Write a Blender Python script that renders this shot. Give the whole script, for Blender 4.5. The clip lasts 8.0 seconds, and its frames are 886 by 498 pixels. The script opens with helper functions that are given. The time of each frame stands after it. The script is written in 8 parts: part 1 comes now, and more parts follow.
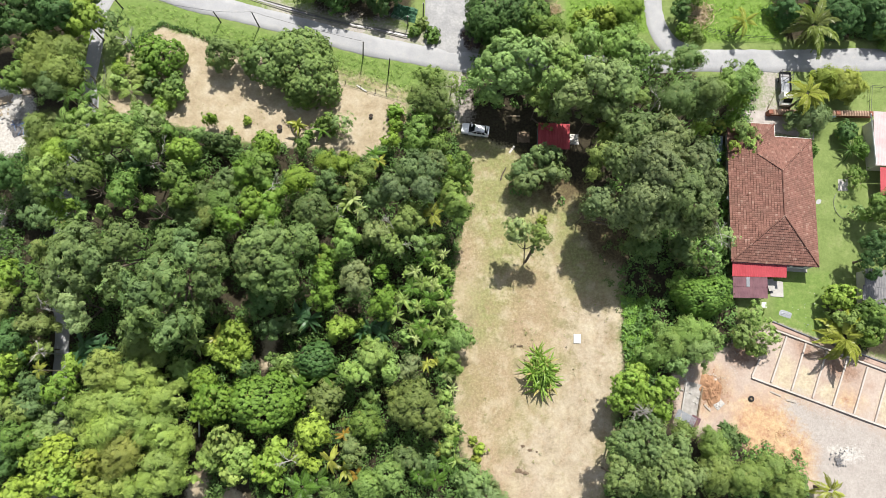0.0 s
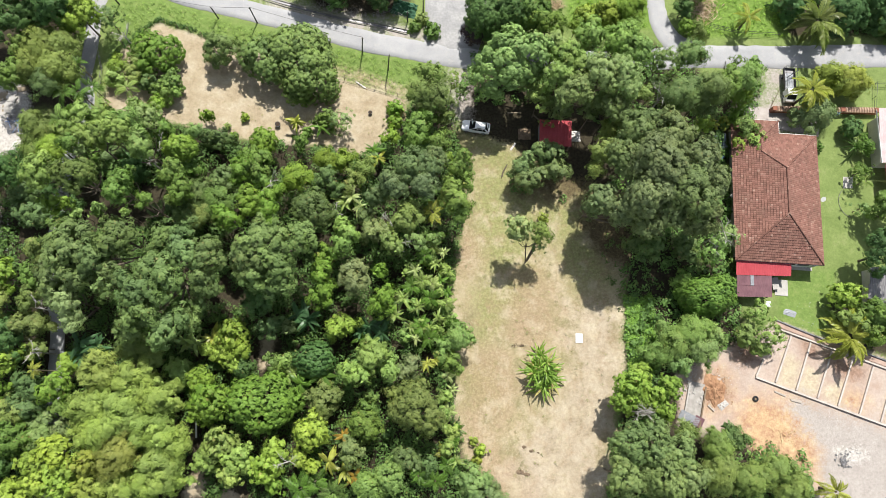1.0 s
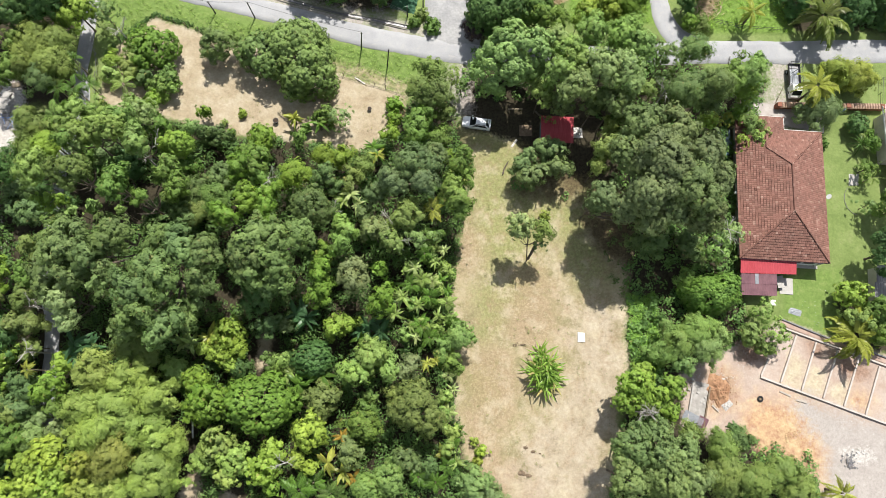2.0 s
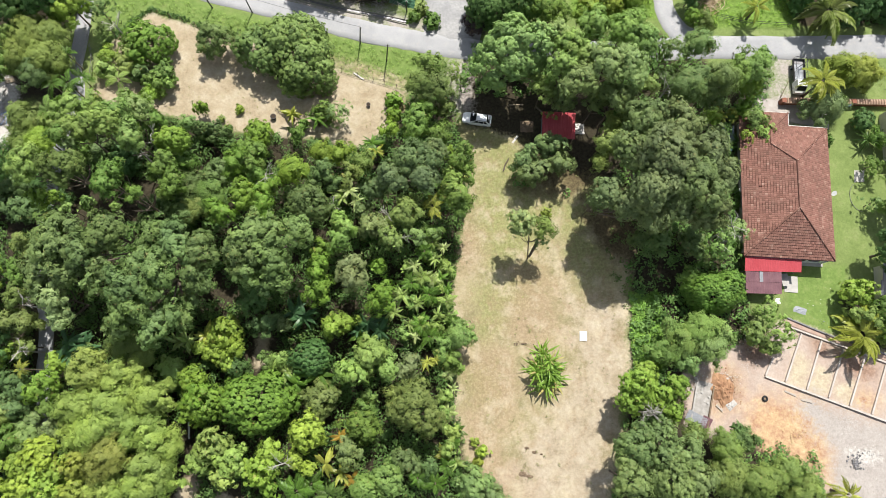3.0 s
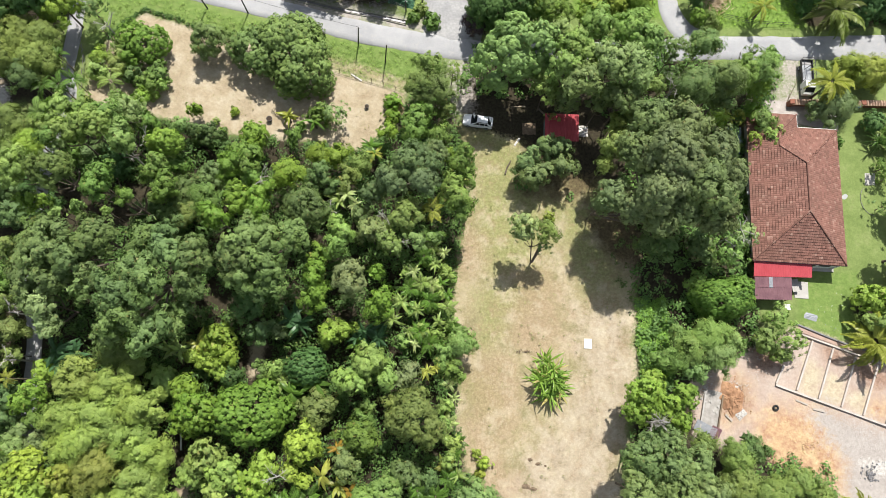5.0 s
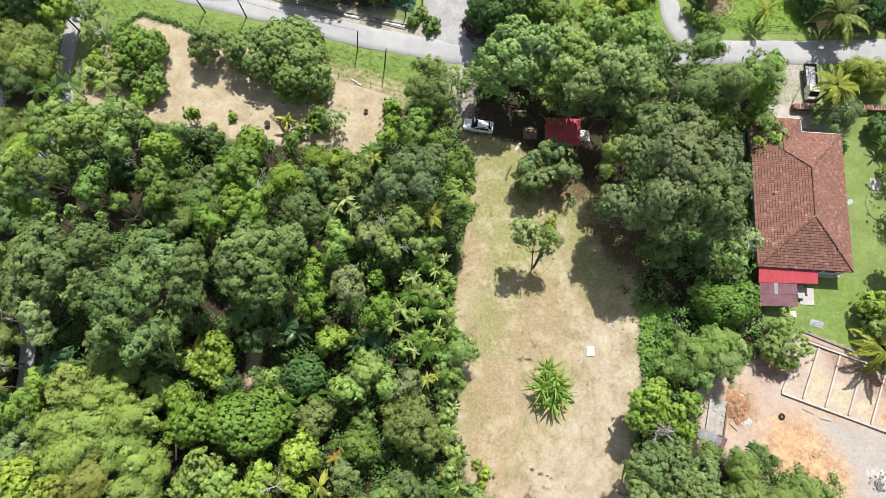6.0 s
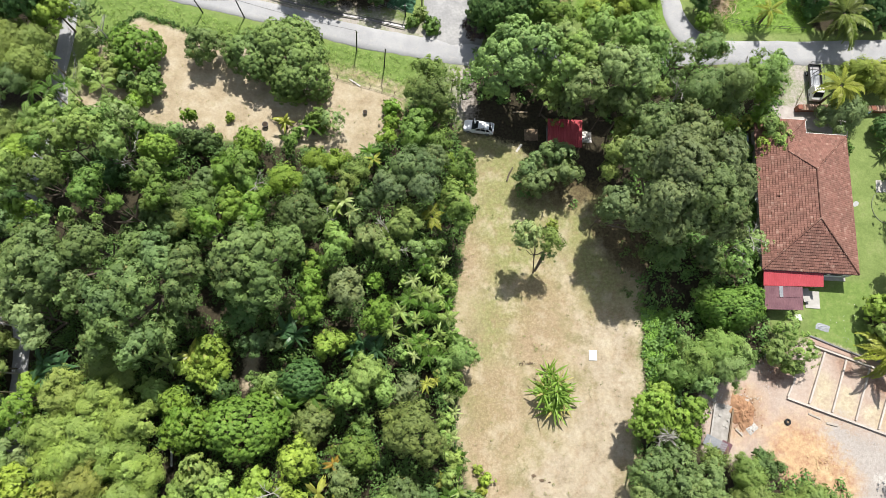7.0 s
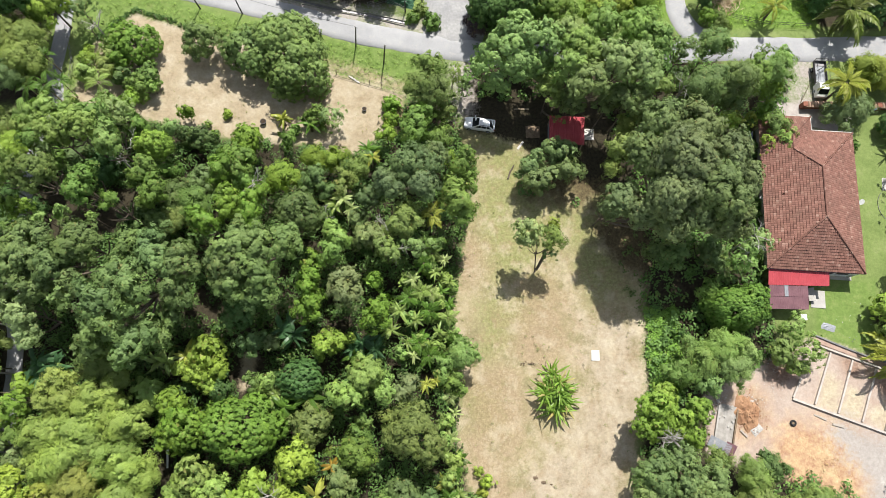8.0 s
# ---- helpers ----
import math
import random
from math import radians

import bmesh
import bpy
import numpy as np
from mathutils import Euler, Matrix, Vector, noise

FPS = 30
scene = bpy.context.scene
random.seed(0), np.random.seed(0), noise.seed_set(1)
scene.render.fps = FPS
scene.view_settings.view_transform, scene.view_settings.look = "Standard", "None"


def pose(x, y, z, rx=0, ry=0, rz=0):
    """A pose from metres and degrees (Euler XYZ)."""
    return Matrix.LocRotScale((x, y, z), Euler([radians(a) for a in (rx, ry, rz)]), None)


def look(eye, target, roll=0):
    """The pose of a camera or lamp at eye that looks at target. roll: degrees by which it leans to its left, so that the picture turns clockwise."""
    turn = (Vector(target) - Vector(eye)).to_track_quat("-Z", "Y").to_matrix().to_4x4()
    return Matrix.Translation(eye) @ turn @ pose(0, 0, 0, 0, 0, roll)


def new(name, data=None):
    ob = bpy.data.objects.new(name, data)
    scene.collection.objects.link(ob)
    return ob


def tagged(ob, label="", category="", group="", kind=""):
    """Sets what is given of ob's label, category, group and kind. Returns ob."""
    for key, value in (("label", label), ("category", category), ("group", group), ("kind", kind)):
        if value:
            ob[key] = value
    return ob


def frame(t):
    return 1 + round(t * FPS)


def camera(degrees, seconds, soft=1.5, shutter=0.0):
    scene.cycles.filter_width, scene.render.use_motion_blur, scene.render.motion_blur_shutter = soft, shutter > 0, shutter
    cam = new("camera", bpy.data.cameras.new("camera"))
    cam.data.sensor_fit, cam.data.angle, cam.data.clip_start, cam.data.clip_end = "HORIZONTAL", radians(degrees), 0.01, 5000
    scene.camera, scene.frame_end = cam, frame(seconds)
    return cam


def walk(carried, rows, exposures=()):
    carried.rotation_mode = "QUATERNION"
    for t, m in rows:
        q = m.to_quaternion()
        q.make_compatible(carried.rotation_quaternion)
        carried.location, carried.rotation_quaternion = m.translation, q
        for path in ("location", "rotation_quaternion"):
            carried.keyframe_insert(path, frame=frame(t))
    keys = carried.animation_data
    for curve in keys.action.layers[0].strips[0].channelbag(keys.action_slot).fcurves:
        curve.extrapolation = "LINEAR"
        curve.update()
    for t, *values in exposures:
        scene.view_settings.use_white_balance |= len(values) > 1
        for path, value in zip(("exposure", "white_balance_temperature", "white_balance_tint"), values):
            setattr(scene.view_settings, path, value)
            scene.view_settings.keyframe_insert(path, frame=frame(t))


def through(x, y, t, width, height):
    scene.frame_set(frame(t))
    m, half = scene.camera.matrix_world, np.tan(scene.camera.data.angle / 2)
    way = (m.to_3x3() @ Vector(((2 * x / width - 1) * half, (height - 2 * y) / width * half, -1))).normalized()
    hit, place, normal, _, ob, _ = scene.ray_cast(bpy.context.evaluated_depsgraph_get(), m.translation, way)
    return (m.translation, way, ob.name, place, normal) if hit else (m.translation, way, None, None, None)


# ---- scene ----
cam = camera(66.1, 8.0, soft=0.65)
METRES, EYE, TILT, LEAN, TURN = 11.0, 100.5, -78.0, -2.0, 0.0
ROWS = [
    (0.0, 0.0, 0.0, 0.0, 0.0, 0.0, -0.0),
    (0.5, -0.0016, 0.059, -0.0094, 0.0, -0.01, 0.01),
    (1.0, -0.003, 0.1159, -0.0209, -0.0, -0.01, 0.02),
    (1.5, -0.0035, 0.1792, -0.0339, 0.01, -0.01, 0.02),
    (3.0, -0.0021, 0.3715, -0.0717, 0.02, -0.06, 0.04),
    (3.5, -0.0017, 0.4332, -0.088, 0.02, -0.04, 0.05),
    (4.0, -0.0013, 0.493, -0.1007, 0.03, 0.0, 0.07),
    (4.5, -0.0032, 0.5536, -0.108, 0.03, 0.28, 0.09),
    (6.0, -0.0062, 0.7386, -0.1505, 0.03, 1.4, 0.13),
    (6.5, -0.0063, 0.8019, -0.1626, 0.04, 1.57, 0.13),
    (7.0, -0.0059, 0.8614, -0.1749, 0.04, 1.81, 0.14),
    (7.5, -0.0058, 0.9212, -0.1873, 0.06, 1.85, 0.14),
    (8.0, -0.0051, 0.9788, -0.1997, 0.07, 1.89, 0.13),
]
walk(cam, [(t, pose(0, 0, EYE, TILT, LEAN, TURN) @ pose(METRES * x, METRES * y, METRES * z, 90 + pitch, roll, yaw)) for t, x, y, z, yaw, pitch, roll in ROWS])

# ---- sky and sun ----
world = bpy.data.worlds.new("sky")
scene.world = world
world.use_nodes = True
wn = world.node_tree.nodes
sky = wn.new("ShaderNodeTexSky")
SUN_EL, SUN_AZ = 58.0, 14.0          # degrees above the horizon; east of north
sky.sky_type, sky.sun_disc = "NISHITA", False
sky.sun_elevation, sky.sun_rotation = radians(SUN_EL), radians(SUN_AZ)
veil = wn.new("ShaderNodeHueSaturation")          # thin bright cloud whitens the blue of the sky
veil.inputs["Saturation"].default_value = 0.48
world.node_tree.links.new(sky.outputs[0], veil.inputs["Color"])
world.node_tree.links.new(veil.outputs[0], wn["Background"].inputs[0])
wn["Background"].inputs[1].default_value = 0.11
lamp = bpy.data.lights.new("sun", "SUN")
lamp.energy, lamp.angle, lamp.color = 4.85, radians(0.5), (1.0, 0.96, 0.89)
sun = new("sun", lamp)
to_sun = Vector((math.sin(radians(SUN_AZ)) * math.cos(radians(SUN_EL)),
                 math.cos(radians(SUN_AZ)) * math.cos(radians(SUN_EL)), math.sin(radians(SUN_EL))))
sun.matrix_world = look(to_sun * 200, (0, 0, 0))
scene.view_settings.exposure = 0.59

# ---- materials ----


class Nodes:
    """A small helper that builds a node material step by step."""

    def __init__(self, name, rough=0.8, metal=0.0, spec=0.3):
        self.mat = bpy.data.materials.new(name)
        self.mat.use_nodes = True
        self.t = self.mat.node_tree
        self.b = self.t.nodes["Principled BSDF"]
        self.b.inputs["Roughness"].default_value = rough
        self.b.inputs["Metallic"].default_value = metal
        self.b.inputs["Specular IOR Level"].default_value = spec
        self.pos = None

    def node(self, kind, **values):
        n = self.t.nodes.new(kind)
        for k, v in values.items():
            n.inputs[k.replace("_", " ")].default_value = v
        return n

    def link(self, a, b):
        self.t.links.new(a, b)

    def where(self, world_space=True):
        if self.pos is None:
            self.pos = self.t.nodes.new("ShaderNodeNewGeometry").outputs["Position"] if world_space else \
                self.t.nodes.new("ShaderNodeTexCoord").outputs["Object"]
        return self.pos

    def noise(self, scale, detail=4.0, rough=0.6, object_space=False):
        n = self.node("ShaderNodeTexNoise", Scale=scale, Detail=detail, Roughness=rough)
        self.link(self.where(not object_space), n.inputs["Vector"])
        return n.outputs["Fac"]

    def ramp(self, fac, *stops):
        n = self.t.nodes.new("ShaderNodeValToRGB")
        el = n.color_ramp.elements
        while len(el) < len(stops):
            el.new(0.5)
        for e, (p, c) in zip(el, stops):
            e.position = p
            e.color = (*c, 1) if len(c) == 3 else c
        self.link(fac, n.inputs[0])
        return n.outputs[0]

    def mix(self, fac, a, b, blend="MIX"):
        n = self.t.nodes.new("ShaderNodeMix")
        n.data_type, n.blend_type = "RGBA", blend
        for value, i in ((fac, 0), (a, 6), (b, 7)):
            if isinstance(value, (int, float)):
                n.inputs[i].default_value = value
            elif isinstance(value, tuple):
                n.inputs[i].default_value = (*value, 1)
            else:
                self.link(value, n.inputs[i])
        return n.outputs[2]

    def math(self, op, a, b=0.0, clamp=False):
        n = self.t.nodes.new("ShaderNodeMath")
        n.operation, n.use_clamp = op, clamp
        for i, value in enumerate((a, b)):
            if isinstance(value, (int, float)):
                n.inputs[i].default_value = value
            else:
                self.link(value, n.inputs[i])
        return n.outputs[0]

    def attr(self, name):
        n = self.t.nodes.new("ShaderNodeAttribute")
        n.attribute_name = name
        return n.outputs["Fac"]

    def bump(self, height, strength=0.4, distance=0.05):
        n = self.node("ShaderNodeBump", Strength=strength, Distance=distance)
        self.link(height, n.inputs["Height"])
        self.link(n.outputs[0], self.b.inputs["Normal"])

    def colour(self, c):
        if isinstance(c, tuple):
            self.b.inputs["Base Color"].default_value = (*c, 1)
        else:
            self.link(c, self.b.inputs["Base Color"])
        return self.mat


def plain(name, a, b, scale=1.5, rough=0.7, metal=0.0, fine=25.0, bump=0.2):
    """A worn surface between two colours, with grain at two scales."""
    m = Nodes(name, rough, metal)
    big, small = m.noise(scale, 4), m.noise(fine, 2)
    c = m.mix(m.ramp(big, (0.3, (0, 0, 0)), (0.7, (1, 1, 1))), a, b)
    c = m.mix(0.35, c, m.ramp(small, (0.3, (0.35, 0.35, 0.35)), (0.75, (1, 1, 1))), "MULTIPLY")
    m.bump(small, bump, 0.02)
    return m.colour(c)


def leaf_material(name, gloss=0.6, through=0.14, clustered=True):
    """Foliage: the colour of the plant, varied leaf by leaf and over the crown."""
    m = Nodes(name, gloss, 0.0, 0.22)
    info = m.t.nodes.new("ShaderNodeObjectInfo")
    rnd = m.t.nodes.new("ShaderNodeNewGeometry").outputs["Random Per Island"]
    patch = m.noise(0.5, 3)
    base = m.mix(m.ramp(rnd, (0.0, (0, 0, 0)), (1.0, (1, 1, 1))), (0.92, 0.93, 0.92), (1.22, 1.21, 1.18))
    c = m.mix(1.0, info.outputs["Color"], base, "MULTIPLY")
    if clustered:
        c = m.mix(1.0, c, m.ramp(m.attr("cluster"), (0.0, (0.55, 0.6, 0.58)), (0.5, (1.0, 1.0, 1.0)), (0.85, (1.18, 1.15, 1.12)), (1.0, (1.32, 1.26, 1.2))), "MULTIPLY")
    c = m.mix(m.ramp(patch, (0.42, (0, 0, 0)), (0.72, (1, 1, 1))), c, m.mix(1.0, c, (1.08, 1.06, 0.9), "MULTIPLY"))
    old = m.math("GREATER_THAN", rnd, 0.985)
    c = m.mix(m.math("MULTIPLY", old, 0.6), c, (0.22, 0.17, 0.06))
    m.colour(c)
    tr = m.t.nodes.new("ShaderNodeBsdfTranslucent")
    m.link(m.mix(1.0, c, (1.2, 1.5, 0.7), "MULTIPLY"), tr.inputs["Color"])
    mx = m.t.nodes.new("ShaderNodeMixShader")
    mx.inputs[0].default_value = through
    m.link(m.b.outputs[0], mx.inputs[1])
    m.link(tr.outputs[0], mx.inputs[2])
    m.link(mx.outputs[0], m.t.nodes["Material Output"].inputs["Surface"])
    return m.mat


LEAF = leaf_material("leaf")
BLADE = leaf_material("broad_blade", 0.35, 0.35, False)
BARK = plain("bark", (0.085, 0.066, 0.048), (0.16, 0.13, 0.1), 3.0, 0.9, bump=0.6)
CONCRETE = plain("concrete", (0.36, 0.345, 0.32), (0.48, 0.46, 0.435), 0.8, 0.85)
OLD_CONCRETE = plain("mossy_concrete", (0.2, 0.195, 0.15), (0.38, 0.36, 0.31), 0.5, 0.9)
PALE_CONCRETE = plain("pale_concrete", (0.5, 0.48, 0.45), (0.64, 0.62, 0.59), 0.8, 0.85)
GREY_STEEL = plain("weathered_steel", (0.16, 0.16, 0.17), (0.26, 0.25, 0.25), 2.0, 0.5, 0.6)
DARK = plain("dark_paint", (0.025, 0.025, 0.03), (0.05, 0.05, 0.055), 2.0, 0.5)
PLASTER = plain("cream_plaster", (0.55, 0.51, 0.44), (0.68, 0.64, 0.57), 0.7, 0.85)
RED_SHEET = plain("red_sheet_metal", (0.38, 0.05, 0.062), (0.46, 0.075, 0.09), 0.6, 0.5, fine=8.0)
MAROON_SHEET = plain("maroon_sheet_metal", (0.13, 0.06, 0.075), (0.2, 0.1, 0.115), 0.7, 0.55, fine=8.0)
WHITE = plain("white_paint", (0.72, 0.72, 0.7), (0.82, 0.82, 0.8), 1.0, 0.6)
ZINC = plain("zinc_sheet", (0.24, 0.255, 0.28), (0.36, 0.375, 0.4), 1.0, 0.6, 0.3, fine=9.0)
WOOD = plain("grey_timber", (0.2, 0.16, 0.11), (0.34, 0.28, 0.2), 2.0, 0.85)
BLUE_TARP = plain("blue_tarpaulin", (0.06, 0.14, 0.36), (0.16, 0.27, 0.5), 2.0, 0.5)
BRICK = plain("red_brick", (0.2, 0.075, 0.05), (0.29, 0.125, 0.085), 2.0, 0.9)
TERRACOTTA = plain("terracotta", (0.17, 0.075, 0.055), (0.26, 0.13, 0.1), 0.6, 0.85, fine=6.0)
PINK_SHEET = plain("faded_pink_roofing", (0.5, 0.37, 0.37), (0.6, 0.48, 0.48), 0.7, 0.6, fine=8.0)
TYRE = plain("rubber", (0.02, 0.02, 0.02), (0.035, 0.035, 0.035), 3.0, 0.9)


ORANGE = plain("orange_earth", (0.26, 0.135, 0.075), (0.4, 0.24, 0.14), 1.2, 0.95, fine=6, bump=0.8)
CLAY = plain("ochre_earth", (0.5, 0.33, 0.17), (0.62, 0.46, 0.28), 0.8, 0.95, fine=5, bump=0.8)
DUST = plain("grey_rubble", (0.4, 0.37, 0.34), (0.62, 0.58, 0.54), 2.0, 0.95, fine=7, bump=0.8)
SOIL = plain("dark_soil", (0.14, 0.1, 0.07), (0.24, 0.18, 0.12), 2.0, 0.95, fine=7, bump=0.8)


MOIST_SOIL = plain("moist_soil", (0.035, 0.025, 0.018), (0.07, 0.05, 0.035), 2.0, 0.95, fine=7, bump=0.8)
TWIG = plain("bleached_twig", (0.34, 0.32, 0.29), (0.5, 0.48, 0.45), 2.0, 0.9)


def glass_material():
    m = Nodes("car_glass", 0.12, 0.0, 0.25)
    m.b.inputs["Transmission Weight"].default_value = 0.0
    return m.colour((0.012, 0.014, 0.016))


GLASS = glass_material()


def paint_material(name, c):
    m = Nodes(name, 0.3, 0.0, 0.5)
    m.b.inputs["Coat Weight"].default_value = 0.6
    dust = m.noise(2.0, 4)
    m.bump(m.noise(60, 1), 0.02, 0.01)
    return m.colour(m.mix(m.math("MULTIPLY", dust, 0.15), c, (0.42, 0.39, 0.34)))


SILVER = paint_material("silver_car_paint", (0.86, 0.88, 0.92))


def tile_material():
    """Clay roof tiles, each with its own shade, sooted and lichen-spotted."""
    m = Nodes("clay_roof_tile", 0.9, 0.0, 0.2)
    rnd = m.t.nodes.new("ShaderNodeNewGeometry").outputs["Random Per Island"]
    c = m.ramp(rnd, (0.0, (0.14, 0.07, 0.055)), (0.4, (0.19, 0.094, 0.073)), (0.9, (0.225, 0.114, 0.09)), (0.97, (0.255, 0.145, 0.115)), (1.0, (0.31, 0.195, 0.155)))
    soot = m.ramp(m.noise(0.35, 5), (0.4, (0, 0, 0)), (0.7, (1, 1, 1)))
    c = m.mix(m.math("MULTIPLY", soot, 0.55), c, (0.13, 0.075, 0.06))
    c = m.mix(m.ramp(m.noise(5, 3), (0.64, (0, 0, 0)), (0.72, (0.5, 0.5, 0.5))), c, (0.34, 0.22, 0.17))
    c = m.mix(m.ramp(m.noise(0.9, 7, 0.75), (0.55, (0, 0, 0)), (0.75, (0.4, 0.4, 0.4))), c, (0.26, 0.17, 0.115))
    m.bump(m.noise(30, 2), 0.3, 0.02)
    return m.colour(c)


TILE = tile_material()


def asphalt_material():
    m = Nodes("worn_asphalt", 0.92, 0.0, 0.2)
    c = m.ramp(m.noise(0.25, 6), (0.3, (0.27, 0.273, 0.283)), (0.7, (0.36, 0.36, 0.365)))
    c = m.mix(m.ramp(m.noise(1.6, 5), (0.56, (0, 0, 0)), (0.75, (0.6, 0.6, 0.6))), c, (0.42, 0.40, 0.37))
    c = m.mix(m.ramp(m.noise(18, 2), (0.3, (0.4, 0.4, 0.4)), (0.5, (0, 0, 0))), c, (0.15, 0.15, 0.155))
    m.bump(m.noise(40, 2), 0.3, 0.02)
    return m.colour(c)


ASPHALT = asphalt_material()


def ground_material():
    """Lawn everywhere, and by zone dry clearing, bare sandy yard, raw earth, rubble and leaf litter with tree shade in
    its tone.
    """
    m = Nodes("ground", 0.95, 0.0, 0.15)
    big, mid, fine, grit = m.noise(0.06, 5), m.noise(0.33, 7, 0.7), m.noise(2.4, 6, 0.72), m.noise(18, 3, 0.7)
    lawn = m.ramp(mid, (0.3, (0.15, 0.21, 0.062)), (0.55, (0.21, 0.275, 0.09)), (0.75, (0.3, 0.33, 0.145)))
    field = m.ramp(fine, (0.3, (0.13, 0.215, 0.042)), (0.7, (0.21, 0.32, 0.07)))
    turf = m.ramp(m.noise(0.9, 6, 0.7), (0.3, (0.13, 0.2, 0.05)), (0.5, (0.175, 0.26, 0.068)), (0.7, (0.24, 0.3, 0.1)))
    lawn = m.mix(m.ramp(m.attr("field"), (0.3, (0, 0, 0)), (0.7, (1, 1, 1))), lawn, field)
    lawn = m.mix(m.ramp(m.attr("turf"), (0.3, (0, 0, 0)), (0.7, (1, 1, 1))), lawn, turf)
    dry = m.ramp(mid, (0.3, (0.22, 0.2, 0.1)), (0.48, (0.36, 0.31, 0.18)), (0.7, (0.47, 0.41, 0.26)))
    bare = m.ramp(mid, (0.3, (0.3, 0.24, 0.165)), (0.48, (0.43, 0.36, 0.265)), (0.72, (0.54, 0.475, 0.37)))
    soil = m.ramp(fine, (0.3, (0.3, 0.19, 0.125)), (0.7, (0.42, 0.3, 0.21)))
    green = m.ramp(fine, (0.3, (0.19, 0.22, 0.07)), (0.7, (0.33, 0.33, 0.14)))
    # brown soil, its colour darkened further to hold the deep shade under trees
    shaded_soil = m.ramp(fine, (0.3, (0.07, 0.055, 0.03)), (0.55, (0.14, 0.11, 0.06)), (0.75, (0.15, 0.15, 0.06)))
    wob = m.math("MULTIPLY", m.math("SUBTRACT", mid, 0.5), 1.7)
    for name, tone, top in (("green", green, 0.85), ("bare", bare, 0.95), ("soil", soil, 0.52)):
        dry = m.mix(m.ramp(m.math("ADD", m.attr(name), wob), (0.3, (0, 0, 0)), (0.85, (top, top, top))), dry, tone)
    dry = m.mix(m.ramp(m.noise(0.75, 4), (0.56, (0, 0, 0)), (0.72, (0.6, 0.6, 0.6))), dry, (0.24, 0.22, 0.1))
    dry = m.mix(m.ramp(m.noise(1.7, 5, 0.7), (0.5, (0, 0, 0)), (0.7, (0.42, 0.42, 0.42))), dry, (0.27, 0.2, 0.13))
    dry = m.mix(m.ramp(m.noise(4.5, 4, 0.7), (0.54, (0, 0, 0)), (0.72, (0.35, 0.35, 0.35))), dry, (0.56, 0.5, 0.36))
    dry = m.mix(m.ramp(m.noise(0.55, 7, 0.75), (0.5, (0, 0, 0)), (0.66, (0.6, 0.6, 0.6))), dry, (0.33, 0.235, 0.145))
    dry = m.mix(m.ramp(m.noise(0.28, 6, 0.7), (0.5, (0, 0, 0)), (0.66, (0.6, 0.6, 0.6))), dry, (0.55, 0.48, 0.345))
    dry = m.mix(m.ramp(m.math("ADD", m.attr("shaded_soil"), wob), (0.3, (0, 0, 0)), (0.8, (1, 1, 1))), dry, shaded_soil)
    sand = m.ramp(mid, (0.3, (0.31, 0.24, 0.152)), (0.5, (0.44, 0.367, 0.255)), (0.72, (0.54, 0.475, 0.365)))
    sand = m.mix(m.ramp(m.noise(0.9, 5), (0.55, (0, 0, 0)), (0.75, (0.5, 0.5, 0.5))), sand, (0.33, 0.3, 0.16))
    earth = m.ramp(mid, (0.3, (0.42, 0.31, 0.25)), (0.5, (0.48, 0.39, 0.33)), (0.75, (0.54, 0.47, 0.41)))
    ochre = m.ramp(m.noise(0.8, 7, 0.75), (0.32, (0.36, 0.19, 0.115)), (0.45, (0.47, 0.29, 0.175)), (0.56, (0.57, 0.41, 0.23)), (0.7, (0.61, 0.52, 0.34)))
    earth = m.mix(m.ramp(m.math("ADD", m.attr("ochre"), wob), (0.12, (0, 0, 0)), (0.8, (0.95, 0.95, 0.95))), earth, ochre)
    straw = m.ramp(m.noise(0.6, 6, 0.7), (0.32, (0.45, 0.36, 0.27)), (0.5, (0.52, 0.45, 0.32)), (0.7, (0.57, 0.51, 0.39)))
    earth = m.mix(m.ramp(m.math("ADD", m.attr("straw"), wob), (0.3, (0, 0, 0)), (0.75, (0.95, 0.95, 0.95))), earth, straw)
    earth = m.mix(m.ramp(m.math("ADD", m.attr("russet"), wob), (0.3, (0, 0, 0)), (0.8, (0.85, 0.85, 0.85))), earth, m.ramp(fine, (0.3, (0.2, 0.105, 0.07)), (0.7, (0.38, 0.25, 0.18))))
    gravel = m.ramp(m.noise(0.7, 6, 0.7), (0.3, (0.37, 0.33, 0.3)), (0.7, (0.46, 0.42, 0.385)))
    rubble = m.ramp(fine, (0.3, (0.43, 0.4, 0.365)), (0.7, (0.62, 0.59, 0.55)))
    # leaf litter, coloured near black so that gaps between crowns look shaded
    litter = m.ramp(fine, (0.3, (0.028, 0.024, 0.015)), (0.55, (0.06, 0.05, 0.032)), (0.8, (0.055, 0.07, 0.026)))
    c = lawn
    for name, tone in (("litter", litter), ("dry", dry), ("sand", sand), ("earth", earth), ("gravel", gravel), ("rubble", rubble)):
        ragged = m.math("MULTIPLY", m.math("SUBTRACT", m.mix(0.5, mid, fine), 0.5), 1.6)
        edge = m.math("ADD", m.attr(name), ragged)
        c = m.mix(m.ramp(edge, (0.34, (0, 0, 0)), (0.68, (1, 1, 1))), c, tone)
    c = m.mix(0.6, c, m.ramp(grit, (0.3, (0.7, 0.7, 0.7)), (0.68, (0.9, 0.9, 0.9))), "MULTIPLY")
    c = m.mix(0.5, c, m.ramp(fine, (0.3, (0.55, 0.55, 0.55)), (0.62, (1, 1, 1))), "MULTIPLY")
    m.bump(m.math("ADD", fine, grit), 0.6, 0.08)
